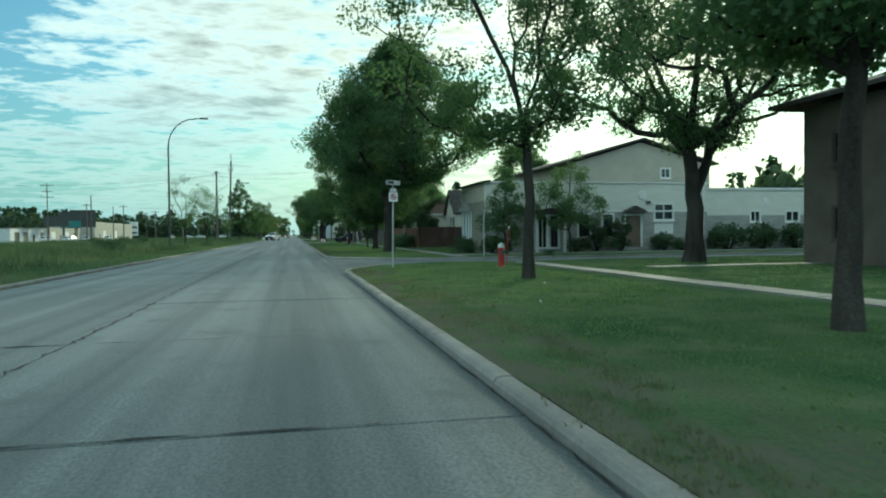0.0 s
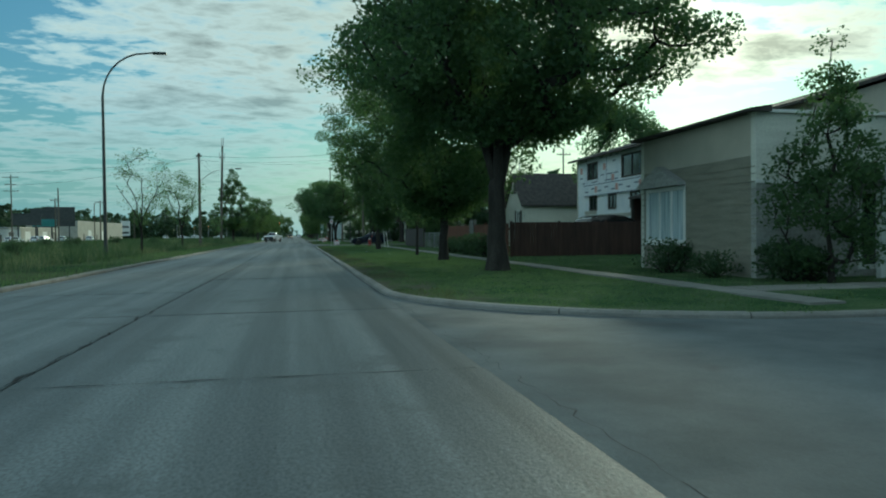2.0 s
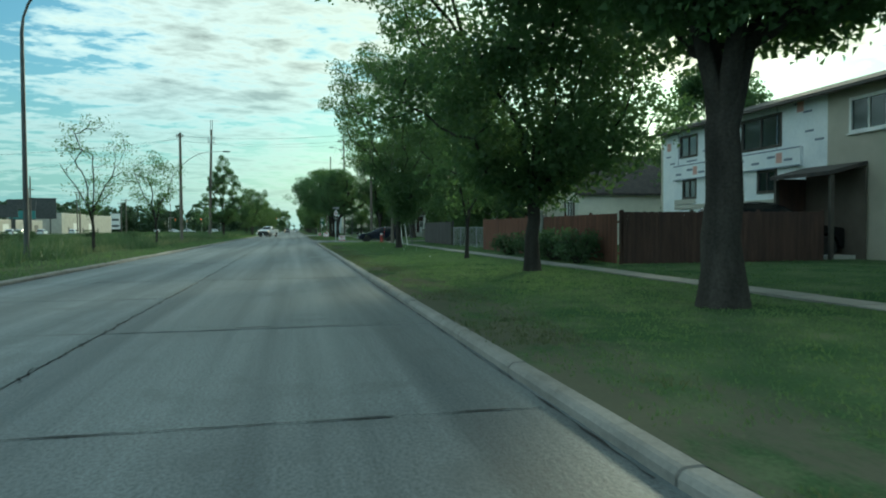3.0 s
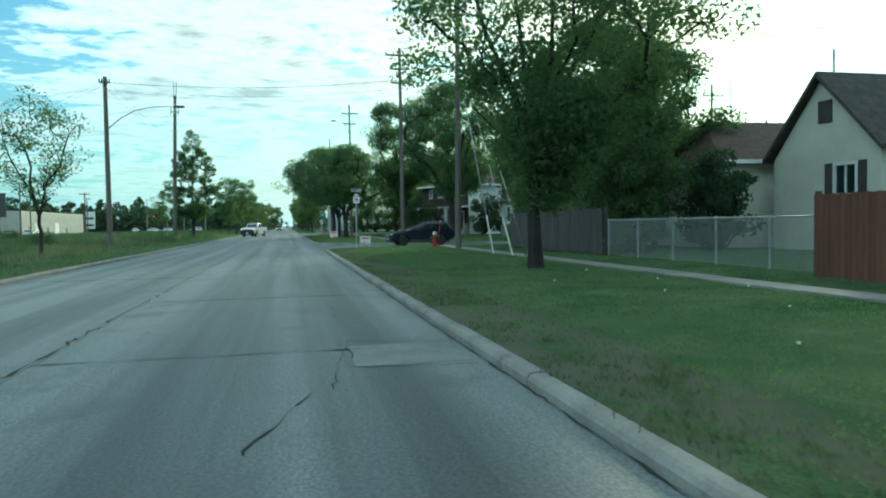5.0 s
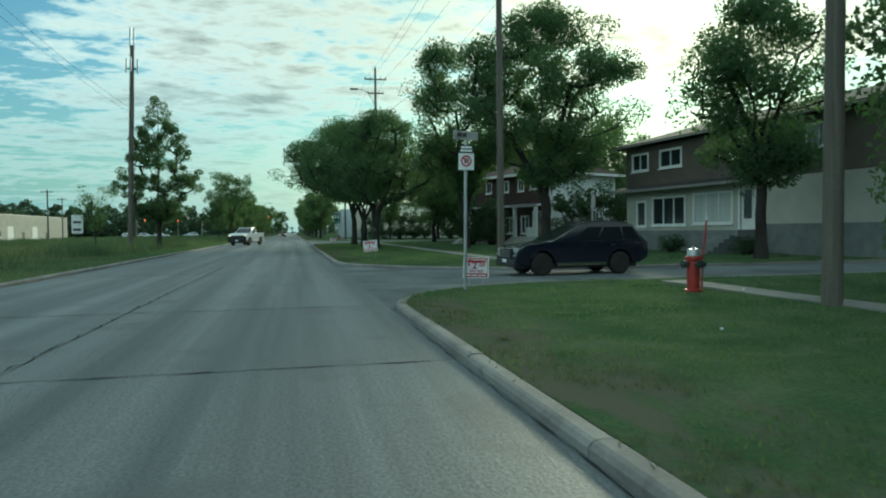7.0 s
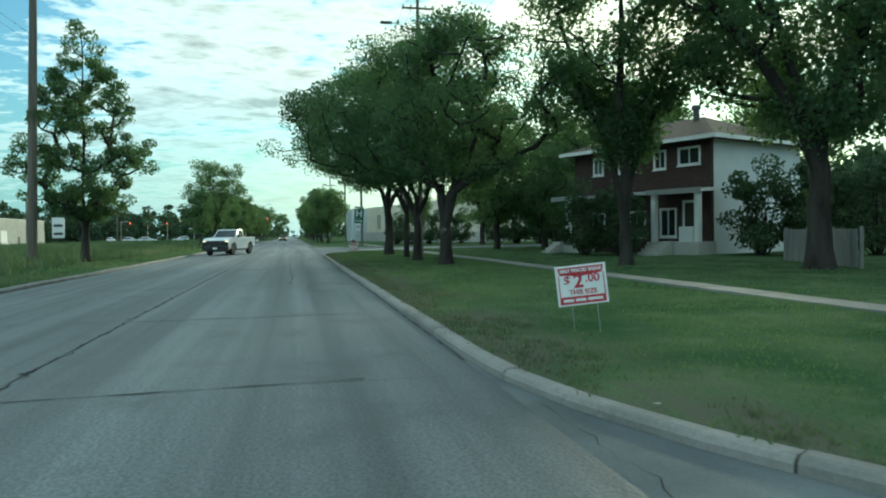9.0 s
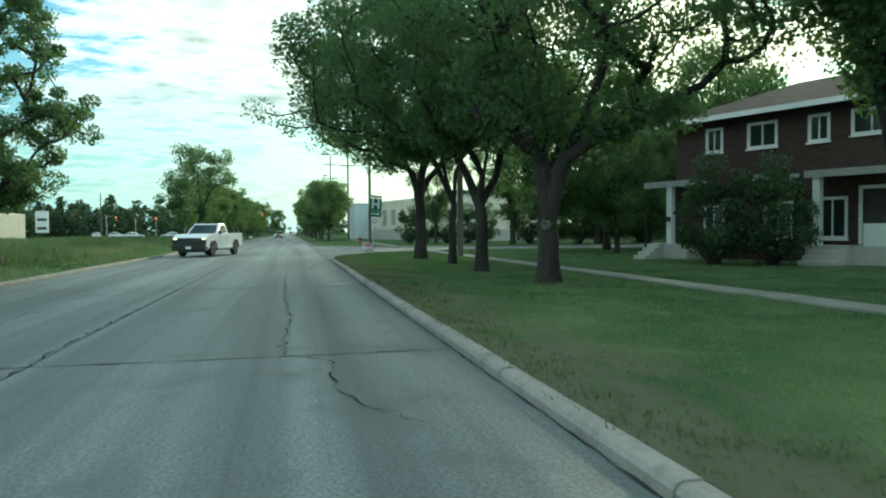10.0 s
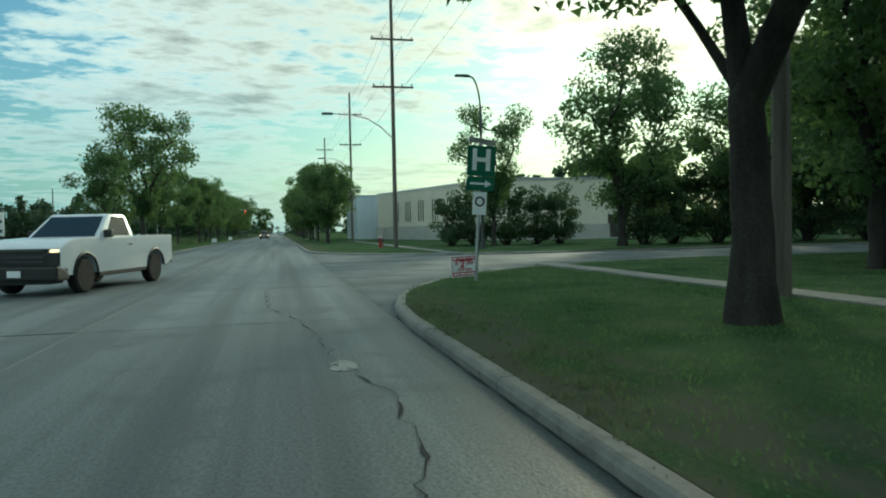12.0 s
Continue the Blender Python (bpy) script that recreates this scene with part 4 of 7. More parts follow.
def roof_mesh(x0, x1, y0, y1, z, rise, over=0.4, hip=0.0, along="y", thick=0.16):
    """A gable (hip 0) or hipped roof over a rectangle; the ridge runs along x or y."""
    x0, x1, y0, y1 = x0 - over, x1 + over, y0 - over, y1 + over
    acc = Acc()
    if along == "y":
        c = (x0 + x1) / 2
        r0, r1 = (c, y0 + hip, z + rise), (c, y1 - hip, z + rise)
    else:
        c = (y0 + y1) / 2
        r0, r1 = (x0 + hip, c, z + rise), (x1 - hip, c, z + rise)
    top = [(x0, y0, z), (x1, y0, z), (x1, y1, z), (x0, y1, z)]
    if along == "y":
        shell = [(top[0], r0, r1, top[3]), (top[1], top[2], r1, r0), (top[0], top[1], r0), (top[2], top[3], r1)]
    else:
        shell = [(top[0], top[1], r1, r0), (top[2], top[3], r0, r1), (top[3], top[0], r0), (top[1], top[2], r1)]
    for f in shell:
        if len(f) == 3 and not hip:
            continue
        acc.face(*f)
        acc.face(*[(p[0], p[1], p[2] - thick) for p in reversed(f)])
    loop = [top[0], top[1], top[2], top[3]]
    for k in range(4):
        a, b = loop[k], loop[(k + 1) % 4]
        gable_side = not hip and ((along == "y" and k in (0, 2)) or (along == "x" and k in (1, 3)))
        if gable_side:
            rid = r0 if k in (0, 3) else r1
            for p, q in ((a, rid), (rid, b)):
                acc.face(p, q, (q[0], q[1], q[2] - thick), (p[0], p[1], p[2] - thick))
        else:
            acc.face(a, b, (b[0], b[1], b[2] - thick), (a[0], a[1], a[2] - thick))
    return acc


def gable(parent, width, z, rise, mat, m, thick=0.22, label=""):
    return part("gable", Acc().prism([(0, z), (width, z), (width / 2, z + rise)], "y", 0, thick), mat, parent, label, m=m)


def steps(parent, x0, x1, n, m, mat):
    ob = part("steps", Acc().box(x0, x1, -0.32 * n, -0.32 * (n - 1) - 0.005, 0, 0.18, 0.01), mat, parent, m=m)
    for k in range(1, n):
        part("step", Acc().box(x0, x1, -0.32 * (n - k), -0.32 * (n - k - 1) - 0.005, 0, 0.18 * (k + 1), 0.01), mat, ob)
    return ob


G = GRASS_Z
# the corner shop house: a low cream front with a stone base, wrapped round the corner
shop = thing("corner_shop", pose(12.1, 40.6, G), "low flat-roofed cream building with grey stone base and white porches", "house")
I0 = Matrix.Identity(4)
front = [(3.2, 4.9, 0.25, 2.35), (6.2, 7.1, 0.9, 2.45), (7.9, 8.7, 0.9, 2.45), (9.6, 10.6, 0.25, 2.3), (11.6, 13.0, 1.1, 2.6)]
wall(shop, 15.5, 2.6, front, M["siding_grey"], I0, label="grey stone-faced lower wall")
wall(shop, 15.5, 1.82, [(11.6, 13.0, 2.6, 3.1)], M["siding_white"], I0, 0.22, 2.6, label="cream upper siding")
west = pose(0, 6.35, 0, 0, 0, -90)
wall(shop, 6.35, 3.3, [(0.45, 2.85, 0.95, 2.68)], M["siding_tan"], west, label="weathered tan lap siding")
wall(shop, 6.35, 1.12, [], M["stucco_tan"], west, 0.22, 3.3)
for k in range(1, 16):
    for x0, x1 in ((0.0, 6.33),) if k < 4 or k > 12 else ((0.0, 0.36), (2.94, 6.33)):
        part("lap", Acc().box(x0, x1, -0.018, -0.002, 0.2 * k, 0.2 * k + 0.018), M["siding_tan"], shop, m=west)
part("eave", Acc().prism([(-0.35, 4.425), (0.3, 4.425), (0.3, 4.60), (-0.35, 4.50)], "x", -0.1, 6.6), M["roof"], shop, "dark shingled eave", m=west)
wall(shop, 15.5, 4.42, [], M["siding_white"], pose(15.5, 6.35, 0, 0, 0, 180))
wall(shop, 6.35, 4.42, [], M["siding_white"], pose(15.5, 0, 0, 0, 0, 90))
part("flat_roof", Acc().box(0.25, 15.25, 0.25, 6.1, 4.1, 4.22), M["roof"], shop)
part("parapet_cap", Acc().box(-0.08, 15.58, -0.08, 0.26, 4.422, 4.51), M["trim"], shop)
part("belt_trim", Acc().box(-0.03, 15.53, -0.03, -0.003, 2.55, 2.65), M["trim"], shop)
for a, b, c, d in front[1:3]:
    window(shop, I0, a, b, c, d, 1)
window(shop, I0, 11.6, 13.0, 2.0, 3.1, 2)
part("panel", Acc().box(11.55, 13.05, 0.02, 0.06, 1.1, 1.94), M["trim"], shop, "white panel under the window")
window(shop, west, 0.45, 2.85, 0.95, 2.68, 3, pane_mat=M["bright_glass"], label="white-framed bay window with pale curtains")
part("window_pediment", Acc().prism([(0.35, 2.74), (2.95, 2.74), (2.95, 2.84), (1.65, 3.42), (0.35, 2.84)], "y", -0.34, -0.02), M["siding_grey"], shop, m=west)
door(shop, I0, 9.6, 10.6, 0.25, 2.3, M["door_wood"])
part("door_canopy", Acc().prism([(9.3, 2.5), (10.9, 2.5), (10.7, 2.68), (10.1, 2.95), (9.5, 2.68)], "y", -0.5, -0.005), M["roof"], shop, "small pointed door canopy")
porch = part("porch_roof", Acc().prism([(2.9, 2.42), (5.2, 2.42), (5.0, 2.62), (4.05, 2.80), (3.1, 2.62)], "y", -1.0, -0.005), M["roof"], shop, "dark porch roof with white columns")
for x in (3.05, 3.75, 4.9):
    part("column", Acc().box(x, x + 0.16, -0.9, -0.74, 0.0, 2.418), M["trim"], porch)
window(shop, I0, 3.2, 4.9, 0.25, 2.35, 3, sill=False)
part("wall_vent", Acc().lathe([(0.001, 0.03), (0.26, 0.03), (0.3, 0.0)], 16), M["trim"], shop, m=pose(10.75, -0.01, 3.65, 90, 0, 0))
part("meter_box", Acc().box(11.0, 11.3, -0.16, -0.004, 3.1, 3.26), M["dark_steel"], shop)
part("downpipe", Acc().tube([(15.2, -0.06, 0.05), (15.2, -0.06, 4.2)], 0.045, 8), M["trim"], shop)

wing = thing("shop_wing", pose(27.85, 41.13, G), "lower cream wing with grey base and small windows", "house")
wo = [(3.4, 4.2, 1.85, 2.6), (6.2, 7.3, 1.85, 2.6)]
wall(wing, 9.5, 2.3, [(a, b, c, 2.3) for a, b, c, d in wo], M["siding_grey"], I0)
wall(wing, 9.5, 1.75, [(a, b, 2.3, d) for a, b, c, d in wo], M["siding_white"], I0, 0.22, 2.3)
wall(wing, 6, 4.05, [], M["siding_white"], pose(9.5, 0, 0, 0, 0, 90))
part("flat_roof", Acc().box(0, 9.6, -0.1, 6.2, 4.052, 4.2), M["trim"], wing)
for a, b, c, d in wo:
    window(wing, I0, a, b, c, d, 2)
part("vent_plate", Acc().lathe([(0.001, 0.03), (0.2, 0.03), (0.24, 0.0)], 14), M["trim"], wing, m=pose(4.6, -0.01, 3.3, 90, 0, 0))

# the long two-storey house behind it, half of it wrapped in building paper
house = thing("two_storey_house", pose(21.5, 49.9, G), "tan two-storey gabled house, its far half in white house wrap", "house")
wl = pose(0, 25.4, 0, 0, 0, -90)


def wy(y):
    return 25.4 + 52.7 - y


up_w = [(wy(76.0), wy(74.3), 5.2, 6.35), (wy(70.4), wy(67.6), 4.95, 6.4)]
low_w = [(wy(75.7), wy(74.4), 2.9, 3.9), (wy(72.5), wy(71.3), 2.9, 3.9), (wy(69.2), wy(67.9), 2.9, 3.9)]
tan_w = [(wy(63.6) - 13.3, wy(61.8) - 13.3, 5.0, 6.3)]
wall(house, 13.3, 6.75, up_w + low_w, M["wrap"], wl, label="white house wrap over the wall", ends=(True, False))
wall(house, 12.1, 6.75, tan_w, M["stucco_tan"], wl @ pose(13.3, 0, 0), ends=(False, True))
wall(house, 12.3, 6.60, [(7.9, 8.75, 5.55, 6.35)], M["stucco_tan"], I0)
wall(house, 12.3, 6.60, [], M["stucco_tan"], pose(12.3, 25.4, 0, 0, 0, 180))
wall(house, 25.4, 6.60, [], M["stucco_tan"], pose(12.3, 0, 0, 0, 0, 90))
gable(house, 12.3, 6.605, 1.8, M["stucco_tan"], I0)
gable(house, 12.3, 6.605, 1.8, M["stucco_tan"], pose(0, 25.18, 0))
part("roof", roof_mesh(0, 12.3, 0, 25.4, 6.78, 1.95, 0.55), M["roof"], house)
window(house, I0, 7.9, 8.75, 5.55, 6.35, 2)
for a, b, c, d in up_w:
    window(house, wl, a, b, c, d, 2, M["trim_dark"], sill=False, label="dark-framed new window")
for a, b, c, d in low_w:
    window(house, wl, a, b, c, d, 2, M["trim_dark"], sill=False)
for a, b, c, d in tan_w:
    window(house, wl @ pose(13.3, 0, 0), a, b, c, d, 2)
part("bump_out", Acc().box(wy(76.5), wy(66.2), -0.14, -0.005, 3.95, 4.75), M["wrap"], house, "wrapped box over the lower windows", m=wl)
part("lower_panel", Acc().box(wy(76.5), wy(74.45), -0.06, -0.005, 2.6, 2.85).box(wy(76.5), wy(66.2), -0.06, -0.005, 2.3, 2.55), M["stucco_cream"], house, m=wl)
r = np.random.default_rng(5)
for k in range(60):
    x, z = r.uniform(0.4, 12.6), 4.9 + 0.42 * r.integers(0, 5)
    if any(a - 0.6 < x < b + 0.3 and c - 0.3 < z < d + 0.3 for a, b, c, d in up_w):
        continue
    part("print_mark", Acc().box(x, x + 0.52, -0.008, -0.003, z, z + 0.09), M["wrap_mark"], house, m=wl)
for k in range(9):
    x, z = 0.7 + 1.35 * k, (5.7, 4.85, 6.25)[k % 3]
    if any(a - 0.6 < x < b + 0.2 and c - 0.5 < z < d + 0.2 for a, b, c, d in up_w):
        continue
    part("orange_label", Acc().box(x, x + 0.4, -0.009, -0.003, z, z + 0.45), M["wrap_orange"], house, m=wl)
for k in range(9):
    x = wy(76.2) + 1.12 * k
    part("print_mark", Acc().box(x, x + 0.55, -0.150, -0.144, 4.2 + 0.2 * (k % 2), 4.31 + 0.2 * (k % 2)), M["wrap_mark"], house, m=wl)
    if k % 3 == 1:
        part("orange_label", Acc().box(x + 0.6, x + 1.0, -0.150, -0.144, 4.15, 4.6), M["wrap_orange"], house, m=wl)
for x in (1.9, 5.3, 10.2):
    part("seam_tape", Acc().box(x, x + 0.05, -0.010, -0.004, 4.8, 6.7), M["wrap_mark"], house, m=wl)
for z in (3.96, 4.74):
    part("seam_tape", Acc().box(wy(76.5), wy(66.2), -0.150, -0.142, z - 0.03, z + 0.03), M["wrap_mark"], house, m=wl)
part("eaves_gutter", Acc().tube([(0, -0.55, 6.66), (25.4, -0.55, 6.66)], 0.06, 6), M["trim_dark"], house, m=wl)
lean = thing("porch_canopy", pose(19.8, 59.9, G), "dark shingled canopy on the house wall", "canopy")
part("roof", Acc().prism([(0, 3.25), (1.68, 3.65), (1.68, 3.8), (0, 3.4)], "y", 0, 3.4), M["roof"], lean)
for y in (0.1, 3.2):
    part("post", Acc().box(0.10, 0.24, y - 0.07, y + 0.07, 0.0, 3.24), M["trim_dark"], lean)
# added dark boarding, stands in for the shade inside the porch
part("side_screen", Acc().box(0.3, 1.62, 3.22, 3.28, 0.0, 3.30), M["fence_brown"], lean, "dark boarding standing in for shade at the porch side")
# added dark brown sheet, paints the shade on the tan wall behind
part("back_panel", Acc().box(1.60, 1.66, 0.0, 3.2, 0.0, 3.55), M["stucco_brown"], lean, "dark panel standing in for shade on the wall under the canopy")
part("porch_step", Acc().box(0.2, 1.55, 0.4, 3.0, 0.0, 0.18, 0.01), M["block_wall"], lean)

# the tall brown house behind the first trees
brown = thing("brown_house", pose(19.5, 12.53, G), "tall brown two-storey house with wide eaves", "house")
wall(brown, 9.0, 5.9, [(1.5, 2.6, 3.6, 4.8), (5.5, 6.6, 3.6, 4.8), (1.5, 2.6, 0.9, 2.1)], M["stucco_brown"], pose(0, 9.0, 0, 0, 0, -90))
for a, b, c, d in [(1.5, 2.6, 3.6, 4.8), (5.5, 6.6, 3.6, 4.8), (1.5, 2.6, 0.9, 2.1)]:
    window(brown, pose(0, 9.0, 0, 0, 0, -90), a, b, c, d, 2, M["trim_dark"])
wall(brown, 10.0, 5.9, [], M["stucco_brown"], pose(10.0, 9.0, 0, 0, 0, 180))
wall(brown, 10.0, 5.9, [], M["stucco_brown"], I0)
wall(brown, 9.0, 5.9, [], M["stucco_brown"], pose(10.0, 0, 0, 0, 0, 90))
part("roof", roof_mesh(0, 10, 0, 9, 6.08, 1.8, 0.9, 4.0), M["roof"], brown)

# white gabled cottage behind the fences
cot = thing("cottage", pose(20.6, 85.65, G), "pale cream stucco cottage with a steep gable towards the road", "house")
CW, CE = 5.6, 3.75
cw = pose(0, CW, 0, 0, 0, -90)
wall(cot, CW, CE, [(3.4, 4.5, 2.15, 3.35)], M["stucco_pale"], cw)
gable(cot, CW, CE + 0.005, 3.02, M["stucco_pale"], cw)
window(cot, cw, 3.4, 4.5, 2.15, 3.35, 2, label="white-framed window with dark shutters")
for x in (2.96, 4.6):
    part("shutter", Acc().box(x, x + 0.36, -0.05, -0.004, 2.1, 3.4), M["trim_dark"], cot, m=cw)
vent = part("attic_vent", Acc().box(2.6, 3.3, -0.05, -0.004, 5.0, 5.85), M["trim_dark"], cot, m=cw)
for k in range(5):
    part("slat", Acc().box(2.66, 3.24, -0.066, -0.052, 5.08 + 0.15 * k, 5.15 + 0.15 * k), M["trim_dark"], vent, m=cw)
wall(cot, 10.0, CE, [], M["stucco_pale"], pose(10, CW, 0, 0, 0, 180))
wall(cot, 10.0, CE, [], M["stucco_pale"], I0)
wall(cot, CW, CE, [], M["stucco_pale"], pose(10, 0, 0, 0, 0, 90))
part("roof", roof_mesh(0, 10, 0, CW, CE + 0.1, 3.15, 0.3, 0, "x"), M["roof"], cot)
part("bargeboard", Acc().prism([(-0.32, CE - 0.1), (-0.32, CE + 0.08), (CW / 2, CE + 3.23), (CW + 0.32, CE + 0.08), (CW + 0.32, CE - 0.1), (CW / 2, CE + 3.03)], "x", -0.34, -0.304), M["trim_dark"], cot)
part("vent_pipe", Acc().tube([(0.5, 2.8, 6.8), (0.5, 2.8, 7.9)], 0.05, 8), M["galv"], cot)
wing2 = thing("cottage_wing", pose(19.0, 92.6, G), "low cream cottage with a brown hipped shingle roof", "house")
wall(wing2, 8.0, 3.8, [(2.0, 3.2, 1.2, 2.4)], M["stucco_pale"], pose(0, 8, 0, 0, 0, -90))
window(wing2, pose(0, 8, 0, 0, 0, -90), 2.0, 3.2, 1.2, 2.4, 2)
wall(wing2, 11.0, 3.8, [], M["stucco_pale"], I0)
wall(wing2, 11.0, 3.8, [], M["stucco_pale"], pose(11, 8, 0, 0, 0, 180))
part("roof", roof_mesh(0, 11, 0, 8, 3.95, 2.3, 0.4, 2.2, "x"), M["roof_brown"], wing2)
part("eaves_board", Acc().box(-0.42, 11.42, -0.435, -0.403, 3.76, 3.94).box(-0.435, -0.403, -0.4, 8.4, 3.76, 3.94), M["trim"], wing2)
part("mast", Acc().tube([(3.2, 4.0, 6.1), (3.2, 4.0, 8.4)], 0.03, 6), M["galv"], wing2, "thin aerial mast")


def corner_house(m):
    """A two-storey house on a high base, facing local -y, with a porch roof between its storeys."""
    L, D = 17.5, 9.0
    h = thing("tan_house", m, "two-storey house, cream below and dark brown above", "house")
    lo = [(1.05, 1.95, 1.4, 2.9), (2.6, 5.5, 1.45, 3.05), (6.2, 9.1, 1.5, 3.1), (9.65, 10.55, 1.18, 3.15)]
    hi = [(0.6, 2.2, 4.75, 5.75), (3.3, 5.2, 4.75, 5.75), (9.0, 10.6, 4.75, 5.75), (13.6, 15.0, 4.75, 5.75)]
    wall(h, 11.2, 3.6, lo, M["stucco_cream"], I0)
    wall(h, L - 11.2, 3.6, [], M["stucco_cream"], pose(11.2, 0, 0))
    wall(h, L, 2.55, hi, M["stucco_brown"], I0, 0.22, 3.6)
    window(h, I0, *lo[0], 1)
    window(h, I0, *lo[1], 3, label="white window with dark panes")
    window(h, I0, *lo[2], 3, pane_mat=M["curtain"], label="wide window with pale curtains")
    for a, b, c, d in hi:
        window(h, I0, a, b, c, d, 2)
    door(h, I0, *lo[3], M["trim"])
    part("door_pane", Acc().box(9.85, 10.35, 0.02, 0.044, 1.7, 3.1), M["glass"], h, "dark glass of the storm door")
    part("base", Acc().box(-0.05, 11.18, -0.16, -0.004, 0, 1.14), M["repair"], h, "grey concrete base")
    part("base", Acc().box(11.22, L + 0.05, -0.10, -0.004, 0, 1.42), M["repair"], h, "grey concrete base")
    part("porch_slab", Acc().box(9.3, 10.9, -1.3, -0.164, 0, 1.13), M["repair"], h)
    steps(h, 9.5, 10.7, 5, pose(0, -1.305, 0), M["repair"])
    wall(h, D, 6.15, [(3.5, 4.6, 4.6, 5.6)], M["stucco_brown"], pose(L, 0, 0, 0, 0, 90))
    window(h, pose(L, 0, 0, 0, 0, 90), 3.5, 4.6, 4.6, 5.6, 2)
    wall(h, D, 6.15, [(2.0, 3.2, 1.6, 2.8)], M["stucco_cream"], pose(0, D, 0, 0, 0, -90))
    window(h, pose(0, D, 0, 0, 0, -90), 2.0, 3.2, 1.6, 2.8, 2)
    wall(h, L, 6.15, [], M["stucco_brown"], pose(L, D, 0, 0, 0, 180))
    part("porch_roof", Acc().prism([(-1.0, 3.43), (-0.005, 3.73), (-0.005, 3.83), (-1.0, 3.53)], "x", -0.5, 11.3), M["roof"], h, "dark shingled porch roof")
    part("porch_fascia", Acc().box(-0.5, 11.3, -1.03, -1.003, 3.41, 3.55), M["fence_grey"], h)
    part("roof", roof_mesh(0, L, 0, D, 6.32, 1.5, 0.6, 4.0, "x"), M["roof"], h)
    part("eaves_gutter", Acc().tube([(-0.6, -0.66, 6.20), (L + 0.6, -0.66, 6.20)], 0.05, 6), M["fence_grey"], h)
    return h


corner_house(pose(20.8, 131.0, G, 0, 0, -82.5))

# the brick and white house, turned towards the bend of the street
brick = thing("brick_house", pose(17.6, 155.6, G, 0, 0, -67.7) @ Matrix.Scale(0.945, 4), "two-storey house, red-brown front and white side wall, with white awnings", "house")
BL = 10.3
blo = [(1.6, 2.6, 0.9, 2.5), (4.6, 5.8, 1.0, 2.5), (6.9, 8.0, 1.0, 2.6), (8.6, 9.5, 0.75, 2.9)]
bhi = [(1.7, 2.5, 4.95, 6.0), (3.8, 5.1, 4.95, 6.0), (6.5, 7.3, 4.95, 6.0), (8.2, 9.6, 5.05, 6.0)]
wall(brick, BL, 3.4, blo, M["brick_red"], I0)
wall(brick, BL, 2.95, bhi, M["brick_red"], I0, 0.22, 3.4)
for a, b, c, d in blo[:3]:
    window(brick, I0, a, b, c, d, 2)
for a, b, c, d in bhi:
    window(brick, I0, a, b, c, d, 2)
door(brick, I0, 8.6, 9.5, 0.75, 2.9, M["trim_dark"])
bs = pose(BL, 0, 0, 0, 0, 90)
wall(brick, 9.0, 6.35, [], M["stucco_white"], bs, label="white side wall")
wall(brick, 9.0, 6.35, [], M["stucco_white"], pose(0, 9.0, 0, 0, 0, -90))
wall(brick, BL, 6.35, [], M["stucco_white"], pose(BL, 9.0, 0, 0, 0, 180))
part("roof", roof_mesh(0, BL, 0, 9.0, 6.5, 1.9, 0.7, 4.3, "x"), M["roof_brown"], brick, "brown hipped roof")
part("fascia", Acc().box(-0.72, BL + 0.72, -0.735, -0.703, 6.30, 6.52).box(BL + 0.703, BL + 0.735, -0.7, 9.7, 6.30, 6.52), M["trim"], brick)
part("roof_vent", Acc().cyl(6.8, 3.6, 7.6, 8.75, 0.2, 0.2).cyl(6.8, 3.6, 8.755, 9.0, 0.3, 0.26), M["dark_steel"], brick)
for a, b in ((-0.7, 1.9), (4.3, 6.1), (7.1, 10.7)):
    aw = part("awning", Acc().prism([(-1.5, 3.42), (-0.005, 3.5), (-0.005, 3.68), (-1.5, 3.60)], "x", a, b), M["trim"], brick, "white flat awning")
    part("awning_edge", Acc().box(a, b, -1.53, -1.503, 3.36, 3.64), M["galv"], aw)
part("porch_slab", Acc().box(7.2, 10.6, -1.6, -0.005, 0, 0.72), M["block_wall"], brick)
for x in (0.55, 7.4, 10.25):
    part("pillar", Acc().box(x, x + 0.28, -1.45, -1.17, 0.722, 3.40), M["trim"], brick)
part("letter_box", Acc().box(0.60, 0.78, -1.57, -1.455, 1.75, 1.98, 0.01), M["black"], brick, "black letter box on the porch pillar")
part("porch_wall", Acc().box(9.3, 10.2, -1.5, -1.35, 0.722, 1.55), M["stucco_white"], brick)
steps(brick, 7.6, 9.0, 4, pose(0, -1.605, 0), M["block_wall"])
part("porch_slab", Acc().box(-0.3, 1.8, -1.6, -0.005, 0, 0.72), M["block_wall"], brick)
steps(brick, -0.2, 0.5, 4, pose(0, -1.605, 0), M["block_wall"])

# the low hall at the third street
hall = thing("low_hall", pose(14.0, 249.41, G, 0, 0, -75.1), "long pale flat-roofed hall with groups of slit windows", "building")
slits = []
for s in (5.6, 9.3, 13.0, 16.8, 20.6, 24.4):
    slits += [(s + 0.62 * k, s + 0.62 * k + 0.26, 2.3, 4.9) for k in range(3)]
wall(hall, 33.0, 6.2, slits, M["concrete_wall"], I0)
for a, b, c, d in slits:
    part("pane", Acc().box(a, b, 0.012, 0.03, c, d), M["car_glass"], hall)
part("plinth", Acc().box(0, 33.0, -0.3, -0.005, 0, 1.7), M["block_wall"], hall)
part("roof_edge", Acc().box(-0.1, 33.1, -0.1, 0.3, 6.202, 6.4), M["trim"], hall)
part("roof", Acc().box(0, 33, 0.31, 16, 6.1, 6.2), M["roof"], hall)
